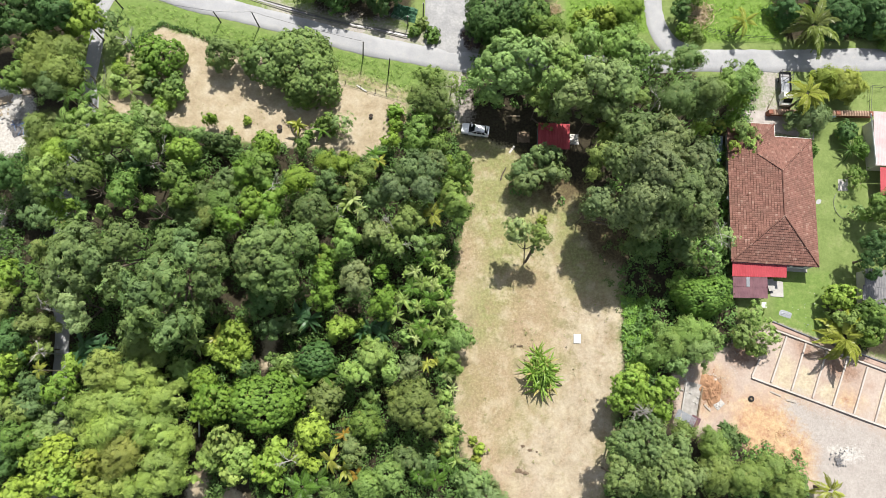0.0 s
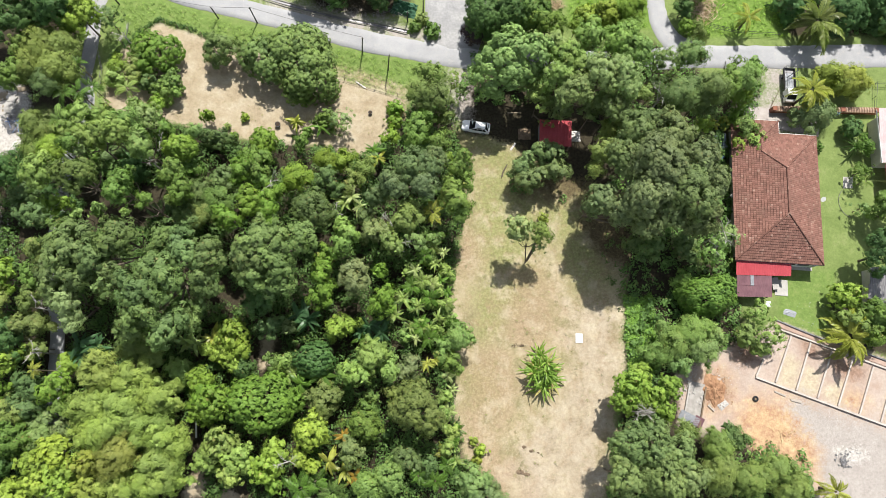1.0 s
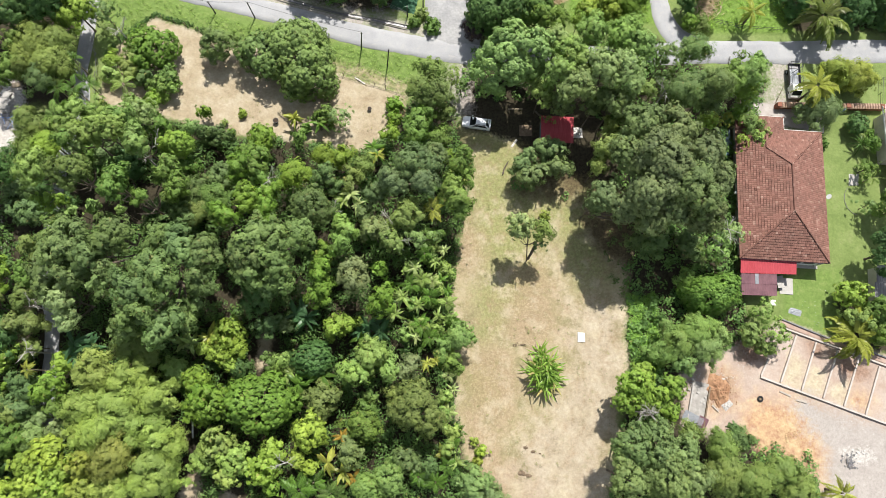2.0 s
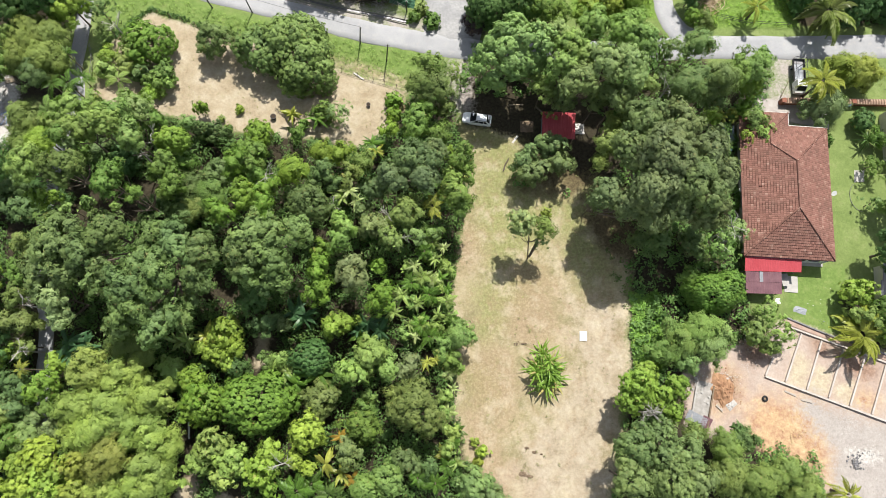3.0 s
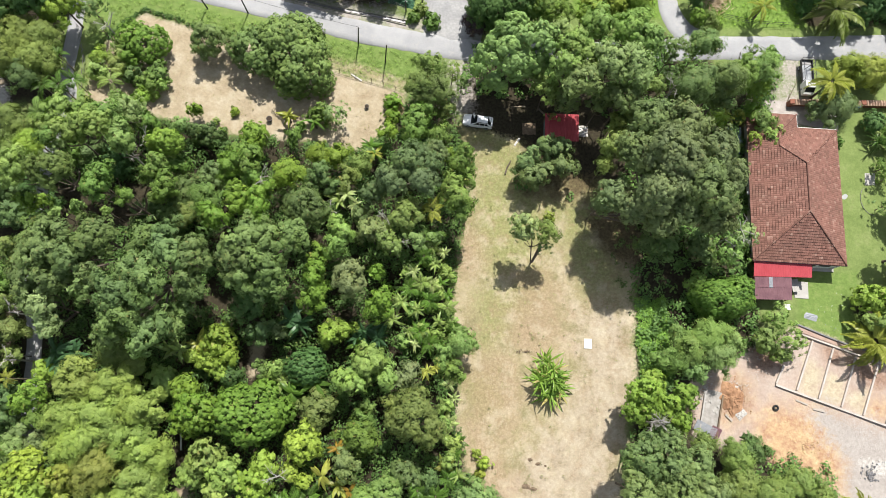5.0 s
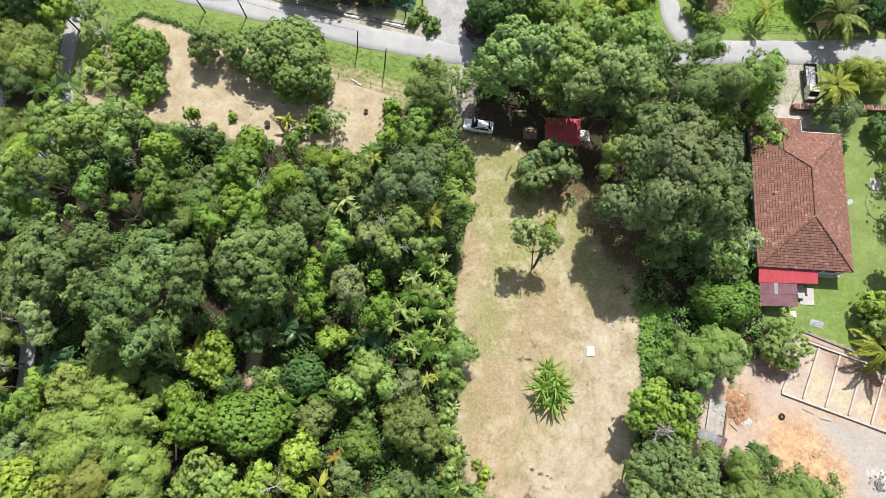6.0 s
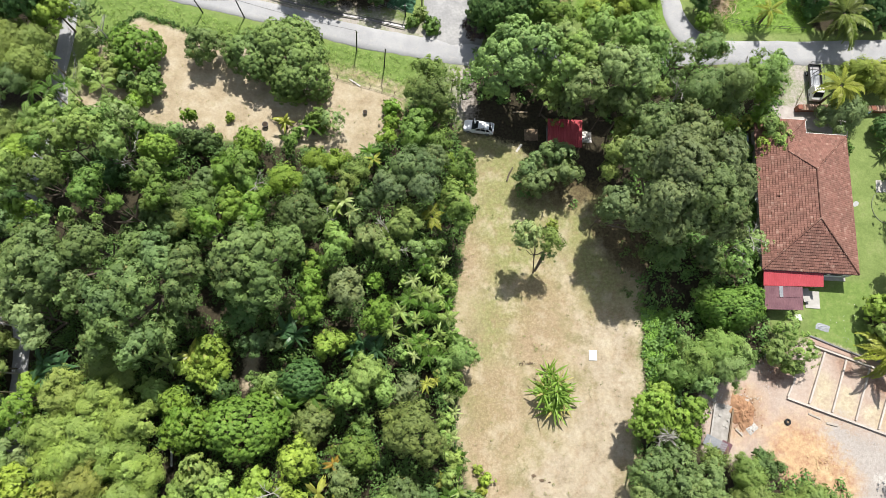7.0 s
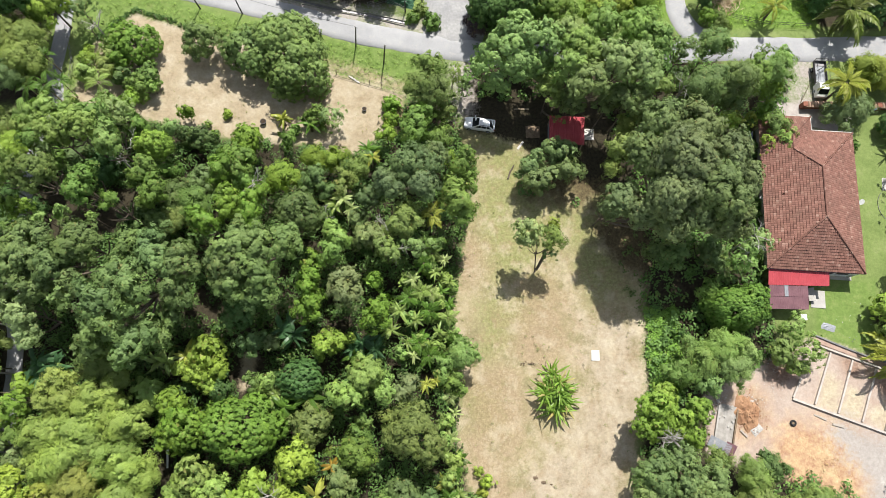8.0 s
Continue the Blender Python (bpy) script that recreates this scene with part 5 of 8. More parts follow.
tree("lime", -31.9, 40.9, 3.4, 1.08, "fresh", "in the sandy yard", squash=1.4)
tree("lime", -14.6, 40.2, 3.2, 1.80, "mid", "in the sandy yard")
tree("sparse", -12.1, 39.8, 4.5, 1.97, "pale", "in the sandy yard")
tree("lime", -17.3, 38.9, 1.8, 1.09, "mid", "in the sandy yard")
tree("lime", -26.8, 41.3, 1.2, 0.73, "limey", "in the sandy yard")
tree("lime", -29.3, 39.8, 1, 0.55, "olive", "in the sandy yard")
tree("lime", -28.2, 38.5, 1, 0.64, "fresh", "in the sandy yard")
tree("lime", -3.9, 42.8, 2, 1.38, "fresh", "in the sandy yard")
tree("lime", -4.1, 40.8, 1.8, 1.37, "fresh", "in the sandy yard")
tree("broad", -13.1, 63.8, 6, 4.25, "deep", "beside the road")
tree("broad", -6.6, 62.8, 6.5, 4.06, "deep", "beside the road")
tree("broad", -16.4, 64.0, 8, 4.55, "mid", "beside the road")
tree("lime", -1.0, 56.9, 1.3, 1.33, "mid", "beside the road")
tree("lime", 1.5, 56.3, 1.4, 1.52, "mid", "beside the road")
tree("lime", 0.2, 58.2, 1.4, 1.14, "olive", "beside the road")
tree("dome", 12.2, 58.3, 9, 5.41, "deep", "beside the road")
tree("dome", 16.9, 57.2, 8, 3.28, "mid", "beside the road")
tree("broad", 8.2, 55.2, 4, 2.05, "plum", "beside the road")
tree("lime", 29.9, 59.8, 3, 2.47, "gold", "beside the road")
tree("lime", 26.1, 59.4, 1.8, 1.73, "limey", "beside the road")
tree("soft", 33.5, 59.8, 4, 2.65, "fresh", "beside the road")
tree("soft", 32.5, 55.5, 5, 2.24, "mid", "beside the road")
tree("broad", 41.7, 60.1, 4, 1.9, "deep", "beside the road")
tree("lime", 42.3, 57.2, 3, 1.5, "fresh", "beside the road")
tree("broad", 44.5, 57.1, 2, 1.73, "olive", "beside the road")
tree("broad", 67.4, 60.2, 6.5, 4.69, "deep", "beside the road")
tree("broad", 73.6, 60.6, 5, 4.28, "deep", "beside the road")
tree("broad", 76.7, 58.4, 4.5, 3.24, "mid", "beside the road")
tree("broad", 59.3, 61.0, 4, 2.87, "deep", "beside the road")
tree("broad", 44.7, 64.0, 6, 2.83, "mid", "beside the road")
tree("soft", 60.9, 42.2, 5.5, 3.10, "grey", "in the garden by the house")
tree("soft", 66.5, 47.9, 5, 3.15, "gold", "in the garden by the house")
tree("soft", 63.7, 48.4, 5, 2.41, "gold", "in the garden by the house")
tree("broad", 58.1, 41.5, 4, 1.66, "grey", "in the garden by the house")
tree("dome", 66.9, 40.4, 3, 1.67, "deep", "in the garden by the house")
tree("soft", 68.6, 37.6, 3, 1.48, "mid", "in the garden by the house")
tree("sparse", 67.3, 33.3, 3.2, 1.83, "mid", "in the garden by the house")
tree("lime", 62.1, 37.6, 1.2, 0.75, "mid", "in the garden by the house")
tree("sparse", 66.6, 27.4, 3.2, 1.45, "pale", "in the garden by the house")
tree("broad", 70.0, 26.5, 7, 3.16, "mid", "in the garden by the house")
tree("broad", 66.6, 19.7, 9, 3.57, "deep", "in the garden by the house")
tree("lime", 62.0, 13.8, 4.5, 2.26, "limey", "in the garden by the house")
tree("broad", 66.0, 10.6, 6, 3.24, "mid", "in the garden by the house")
tree("broad", 62.4, 10.4, 5, 2.23, "olive", "in the garden by the house")
tree("lime", 65.4, 8.6, 5, 2.06, "mid", "in the garden by the house")
tree("broad", -58.1, 30.6, 10, 2.97, "deep")
tree("lime", -56.8, 15.7, 8, 2.44, "fresh")
tree("broad", -56.8, 11.3, 9, 2.71, "olive")
tree("broad", -54.6, 7.2, 8, 2.71, "deep")
tree("lime", -55.3, 4.9, 7, 2.40, "limey")
tree("broad", -54.2, -1.9, 6, 2.23, "olive")
tree("lime", -56.9, 0.5, 6, 2.08, "fresh")
tree("broad", -53.2, -5.7, 7, 2.82, "mid")
tree("broad", -54.9, -8.6, 6, 2.04, "deep")
tree("lime", -53.0, -13.9, 7, 3.07, "limey")
tree("lime", -42.4, -13.2, 7, 2.62, "gold")
tree("soft", 10.1, -15.3, 4.5, 3.52, "grey")

palm("coconut", 62.0, 57.0, 4.6, 1.05, (0.155, 0.19, 0.058), 28, "beside the road")
palm("yucca", 67.4, 37.4, 1.6, 0.9, (0.065, 0.125, 0.028), 30, "in the garden by the house")
palm("coconut", 51.6, 58.1, 3.5, 0.62, (0.26, 0.28, 0.06), 12, "beside the road")
palm("coconut", 59.2, 45.0, 5.5, 0.85, (0.26, 0.28, 0.06), 20, "in the garden by the house")
palm("coconut", 61.8, 8.0, 3.0, 0.95, (0.26, 0.28, 0.06), 24, "in the garden by the house")
palm("coconut", 56.7, -13.0, 4, 0.62, (0.26, 0.28, 0.06), 14, "in the thicket by the clearing")
palm("areca", -51.8, 42.7, 5.5, 0.95, (0.105, 0.185, 0.042), 11)
palm("areca", -51.2, 38.2, 6.5, 1.1, (0.13, 0.2, 0.055), 12)
palm("areca", -50.6, 47.7, 5, 0.75, (0.105, 0.185, 0.042), 11)
palm("areca", -43.2, 44.0, 4.5, 1, (0.2, 0.27, 0.08), 9, "in the sandy yard")
palm("areca", -48.0, 43.9, 5, 0.85, (0.105, 0.185, 0.042), 11)
palm("areca", 1.7, 24.6, 8, 1, (0.26, 0.28, 0.06), 10)
palm("areca", -50.4, 3.1, 7, 0.6, (0.26, 0.28, 0.06), 9)
palm("areca", -50.0, 43.2, 5, 0.85, (0.105, 0.185, 0.042), 11)
palm("banana", -18.8, 40.1, 2, 0.867, (0.26, 0.28, 0.06), 13, "in the sandy yard")
palm("banana", -15.0, 39.2, 2.1, 0.816, (0.09, 0.17, 0.03), 10, "in the sandy yard")
palm("banana", -9.6, 27.2, 6.5, 0.8, (0.32, 0.38, 0.16), 14)
palm("banana", -8.7, 25.7, 6, 0.75, (0.32, 0.38, 0.16), 12)
palm("banana", -10.6, 26.5, 6, 0.816, (0.2, 0.27, 0.08), 10)
palm("banana", -0.6, 16.9, 5.8, 0.624, (0.32, 0.38, 0.16), 15)
palm("areca", 0.4, 15.3, 5.8, 0.734, (0.2, 0.27, 0.08), 17)
palm("banana", 2.2, 17.9, 5.3, 0.593, (0.2, 0.27, 0.08), 15)
palm("areca", -1.0, 14.6, 5.3, 0.742, (0.09, 0.17, 0.03), 15)
palm("banana", 3.0, 15.5, 4.8, 0.562, (0.09, 0.17, 0.03), 14)
palm("areca", 1.4, 13.0, 5.3, 0.78, (0.09, 0.17, 0.03), 15)
palm("banana", -0.2, 11.8, 5.3, 0.624, (0.2, 0.27, 0.08), 15)
palm("areca", 3.8, 12.3, 4.3, 0.702, (0.2, 0.27, 0.08), 15)
palm("banana", 2.6, 10.3, 4.8, 0.624, (0.2, 0.27, 0.08), 15)
palm("areca", 0.2, 9.1, 4.8, 0.78, (0.09, 0.17, 0.03), 15)
palm("banana", 3.0, 7.5, 4.8, 0.562, (0.09, 0.17, 0.03), 14)
palm("areca", 4.7, 9.7, 3.1, 0.624, (0.09, 0.17, 0.03), 15)
palm("banana", -1.3, 9.1, 4.8, 0.562, (0.2, 0.27, 0.08), 14)
palm("banana", -15.4, 10.3, 4, 1.224, (0.06, 0.13, 0.055), 12)
palm("banana", -16.9, 10.7, 4, 1.02, (0.06, 0.13, 0.055), 11)
palm("banana", -7.0, 9.2, 3.5, 1.224, (0.06, 0.13, 0.055), 11)
palm("banana", -5.3, 8.4, 3.5, 1.02, (0.06, 0.13, 0.055), 11)
palm("banana", -8.1, 8.4, 3.5, 1.02, (0.06, 0.13, 0.055), 11)
palm("banana", -16.0, 1.3, 4.5, 1.02, (0.09, 0.17, 0.03), 11)
palm("banana", -13.3, 2.5, 4.5, 1.122, (0.09, 0.17, 0.03), 11)
palm("banana", -15.0, 3.2, 4, 1.02, (0.09, 0.17, 0.03), 11)
palm("banana", -17.3, 2.8, 4, 0.918, (0.2, 0.27, 0.08), 11)
palm("banana", -12.6, 0.5, 4, 0.918, (0.09, 0.17, 0.03), 10)
palm("banana", -45.5, 6.5, 5.5, 1.224, (0.06, 0.13, 0.055), 12)
palm("banana", -43.2, 6.2, 5.5, 1.122, (0.06, 0.13, 0.055), 11)
palm("banana", -45.2, 5.1, 5, 1.02, (0.06, 0.13, 0.055), 11)
palm("banana", 1.1, 4.0, 5.3, 0.562, (0.26, 0.28, 0.06), 15)
palm("banana", 2.2, 4.4, 5.3, 0.562, (0.26, 0.28, 0.06), 14)
palm("banana", -8.1, 7.6, 3.5, 0.816, (0.09, 0.17, 0.03), 10)
palm("banana", -6.9, 34.9, 4.2, 0.918, (0.09, 0.17, 0.03), 12)
palm("banana", -6.2, 33.8, 4.2, 0.816, (0.26, 0.28, 0.06), 11)
palm("banana", -11.8, -8.8, 4.5, 1.02, (0.26, 0.28, 0.06), 11)
palm("banana", -9.7, -9.9, 4.5, 1.02, (0.26, 0.28, 0.06), 11)
palm("banana", -8.4, -10.7, 4, 0.816, (0.3, 0.2, 0.04), 10)
palm("areca", -15.3, -12.1, 5, 1.2, (0.09, 0.17, 0.03), 11)
palm("areca", -11.3, -12.6, 4.5, 1.2, (0.13, 0.2, 0.055), 11)
palm("areca", -13.6, -11.3, 4.5, 1, (0.09, 0.17, 0.03), 9)
palm("areca", 2.3, -11.4, 4, 0.85, (0.09, 0.17, 0.03), 13)
palm("areca", 4.7, -6.4, 2.6, 0.551, (0.09, 0.17, 0.03), 13)
palm("areca", 5.5, -4.8, 2.4, 0.49, (0.09, 0.17, 0.03), 12)
palm("areca", 3.9, -9.4, 2.4, 0.765, (0.09, 0.17, 0.03), 12)
palm("areca", 0.0, -10.7, 4, 0.765, (0.09, 0.17, 0.03), 12)
palm("banana", -28.2, 7.4, 5, 1.02, (0.26, 0.28, 0.06), 11)
palm("banana", -30.6, 6.7, 4.5, 0.918, (0.2, 0.27, 0.08), 10)
palm("banana", -31.8, 6.7, 4.5, 0.918, (0.2, 0.27, 0.08), 10)
palm("banana", -9.9, -5.4, 5.5, 0.714, (0.3, 0.2, 0.04), 9)
palm("areca", 44.1, 39.9, 4, 0.7, (0.26, 0.28, 0.06), 8, "in the garden by the house")
palm("areca", 67.8, 31.7, 2.2, 0.7, (0.2, 0.27, 0.08), 9, "in the garden by the house")
palm("areca", 0.7, 19.0, 5.5, 0.715, (0.09, 0.17, 0.03), 15)
palm("banana", 3.4, 19.7, 4.5, 0.572, (0.32, 0.38, 0.16), 15)
palm("areca", 1.8, 20.4, 5, 0.65, (0.2, 0.27, 0.08), 15)
palm("banana", 4.0, 16.9, 4, 0.572, (0.2, 0.27, 0.08), 15)
palm("areca", 1.8, 15.1, 5, 0.673, (0.32, 0.38, 0.16), 17)
palm("areca", 3.2, -0.4, 3.2, 0.612, (0.2, 0.27, 0.08), 15)
palm("areca", 4.0, -2.4, 2.8, 0.612, (0.32, 0.38, 0.16), 15)
palm("banana", 3.4, -4.2, 3, 0.52, (0.2, 0.27, 0.08), 15)
palm("areca", 4.7, -5.8, 2.4, 0.551, (0.2, 0.27, 0.08), 14)
palm("areca", 3.6, -7.6, 2.6, 0.612, (0.26, 0.28, 0.06), 15)
palm("banana", 5.2, -9.0, 2.2, 0.68, (0.2, 0.27, 0.08), 14)
palm("areca", 4.0, 2.5, 3.2, 0.551, (0.32, 0.38, 0.16), 14)
palm("banana", 4.7, 0.6, 2.6, 0.49, (0.32, 0.38, 0.16), 14)
palm("banana", 3.9, 14.0, 4, 0.52, (0.09, 0.17, 0.03), 15)
palm("areca", 1.4, 7.5, 4.5, 0.715, (0.09, 0.17, 0.03), 15)
palm("banana", -0.5, 7.5, 4.5, 0.52, (0.32, 0.38, 0.16), 15)
palm("areca", 3.9, 5.6, 3.5, 0.65, (0.2, 0.27, 0.08), 15)
palm("banana", -2.2, 13.0, 5, 0.795, (0.2, 0.27, 0.08), 15)
palm("banana", -3.3, 10.7, 4.5, 0.795, (0.2, 0.27, 0.08), 14)

# ---- undergrowth ----
LANE = [(-51.00, 43.45), (-52.61, 36.95), (-53.47, 24.48), (-52.63, 14.29), (-51.49, 8.54), (-50.91, -3.34), (-50.28, -15.37)]
scatter_leaves("undergrowth", ZONES["litter"][:1], 0.88, 4.4, (0.36, 0.22), (0.085, 0.155, 0.042), "dense low undergrowth between the woodland trees", "undergrowth", 4, 0.9, 32, holes=[(LANE, 1.6), ([(-30.75, -15.48), (-30.48, -11.76), (-30.18, -9.50)], 1.3), ([(-21.77, 3.36), (-21.68, 7.82)], 1.4), ([(-26.14, -15.13), (-24.70, -13.28)], 1.5), ([(-30.87, -7.60), (-31.09, -5.68)], 0.9), ([(-52.36, 27.79), (-49.25, 28.23), (-45.80, 25.59), (-41.50, 25.96), (-39.60, 28.74)], 1.9), ([(-57.28, 23.20), (-54.45, 25.52), (-49.68, 25.07)], 1.6), ([(-24.84, 13.71), (-22.89, 13.72)], 1.6)])
SHED_SPOT = [(6.26, 40.72), (12.04, 40.14), (19.17, 39.77), (23.63, 39.36)]
scatter_leaves("undergrowth", [[(25.98, 31.49), (32.18, 31.56), (31.20, 11.32), (28.90, 11.31), (27.14, 19.01)]], 1.25, 0.5, (0.32, 0.2), (0.11, 0.16, 0.05), "sparse low weeds in the shade at the clearing's edge", "undergrowth", 7, 0.5, 14)
scatter_leaves("undergrowth", ZONES["litter"][4:5], 1.0, 2.6, (0.45, 0.28), (0.11, 0.2, 0.055), "low undergrowth below the large trees", "undergrowth", 5, 0.8, 20, holes=[(SHED_SPOT, 4.2), ([(13.76, 36.89), (18.95, 32.33), (24.25, 32.39), (28.36, 26.09), (29.44, 21.66)], 3.0), ([(41.06, 3.02), (40.22, -0.23), (39.05, -4.63)], 4.0)])
scatter_leaves("creeper", [[(30.17, 14.29), (34.66, 14.74), (35.08, 7.97), (34.72, 2.61), (30.14, 3.01)]], 0.4, 1.5, (0.22, 0.16), (0.18, 0.325, 0.062), "bright green creeper covering the clearing's edge", "creeper", 6, 0.5, 40)

# the young tree on the clearing, whose crowns lean from one foot
young = tree("lime", 13.65, 22.51, 9.8, 2.02, "ash", "on the clearing", foot=(2.08, -3.34), turn=0)
bough(young, "broad", 16.90, 21.91, 9.0, 1.65, "olive")
bough(young, "sparse", 16.60, 20.60, 6.2, 1.31, "grey")

# leafless branches among the leaves
bare_tree(-20.76, 28.69, 10.0, 1.6, 1)
bare_tree(-11.89, 25.00, 9.0, 1.4, 2)
bare_tree(-2.92, 20.02, 10.2, 1.8, 3)
bare_tree(-4.09, 22.94, 11.4, 1.3, 4)
bare_tree(-16.76, -8.48, 8.4, 1.6, 5)
bare_tree(-51.18, 5.54, 8.0, 1.6, 6)
bare_tree(42.30, 21.98, 10.2, 2.2, 7, "in the garden by the house")
bare_tree(41.82, 20.04, 8.6, 1.8, 8, "in the garden by the house")
bare_tree(31.04, -2.65, 8.2, 2.4, 9, "in the thicket by the clearing")
bare_tree(29.9, -2.3, 7.6, 2.0, 10, "in the thicket by the clearing")
bare_tree(34.35, 41.36, 12.6, 2.2, 11, "beside the clearing")
bare_tree(-43.73, 51.92, 7.6, 1.8, 12, "beside the lane")
bare_tree(-37.82, 32.05, 8.8, 1.5, 13)
bare_tree(-36.86, 34.73, 8.4, 1.5, 14)
bare_tree(-50.56, 11.12, 9.8, 1.6, 15)

# ---- the tiled house ----


def beam_between(bm, a, b, width, z0, z1):
    """A straight beam between two points of the plan."""
    a, b = Vector((*a, 0)), Vector((*b, 0))
    d = b - a
    return add_box(bm, *((a + b) / 2).xy, (z0 + z1) / 2, d.length, width, z1 - z0, math.degrees(math.atan2(d.y, d.x)))


HX0, HX1, HY0, HY1, HY2, HXW = 0.0, 13.2, 0.0, 20.1, 22.1, 7.4
EAVE, SLOPE = 3.1, 0.5


def roof_planes(x, y):
    """Heights over the eave of the main hip roof and of the north-west wing."""
    main = min(x - HX0, HX1 - x, y - HY0, HY1 - y)
    wing = min(x - HX0, HXW - x, HY2 - y, y - HY0)
    return main, wing


def roof_height(x, y):
    return EAVE + SLOPE * max(*roof_planes(x, y), -0.3)


def tile_face(d, wing, cols, rows, wide, step):
    """The tiles of one slope that runs down along d, as corners of quads."""
    quads = []
    rng = random.Random(len(d) * 3 + int(d[0] * 5 + d[1] * 7) + wing)
    x1, y1 = (HXW, HY2) if wing else (HX1, HY1)
    for r in range(rows):
        inset = (r + 0.5) * step
        for c in range(cols):
            s = (c + 0.5) * wide
            if d == (-1, 0):
                x, y = HX0 + inset, HY0 + s
            elif d == (1, 0):
                x, y = x1 - inset, HY0 + s
            elif d == (0, -1):
                x, y = HX0 + s, HY0 + inset
            else:
                x, y = HX0 + s, y1 - inset
            if not (HX0 <= x <= x1 and HY0 <= y <= y1):
                continue
            m, w = roof_planes(x, y)
            mine = w if wing else m
            if mine < max(m, w) - 1e-6 or abs(mine - inset) > 1e-6:
                continue
            down, side = Vector((d[0], d[1], 0)), Vector((-d[1], d[0], 0))
            lift = rng.uniform(0.0, 0.018)
            p = Vector((x, y, 0))
            hi = p - down * step * 0.6
            lo = p + down * step * 0.52
            zh, zl = EAVE + SLOPE * (inset + step * 0.6) + 0.012, EAVE + SLOPE * (inset - step * 0.52) + 0.075 + lift
            h = wide / 2 - 0.004
            rows3 = [(-h, 0.0), (-h * 0.35, 0.026), (h * 0.35, 0.026), (h, 0.0)]
            a = [hi + side * o + Vector((0, 0, zh + e)) for o, e in rows3]
            b = [lo + side * o + Vector((0, 0, zl + e)) for o, e in rows3]
            for k in range(3):
                quads.append((a[k], b[k], b[k + 1], a[k + 1]))
            f = Vector((0, 0, -0.075))
            quads.append((b[0], b[0] + f, b[3] + f, b[3]))
    return quads


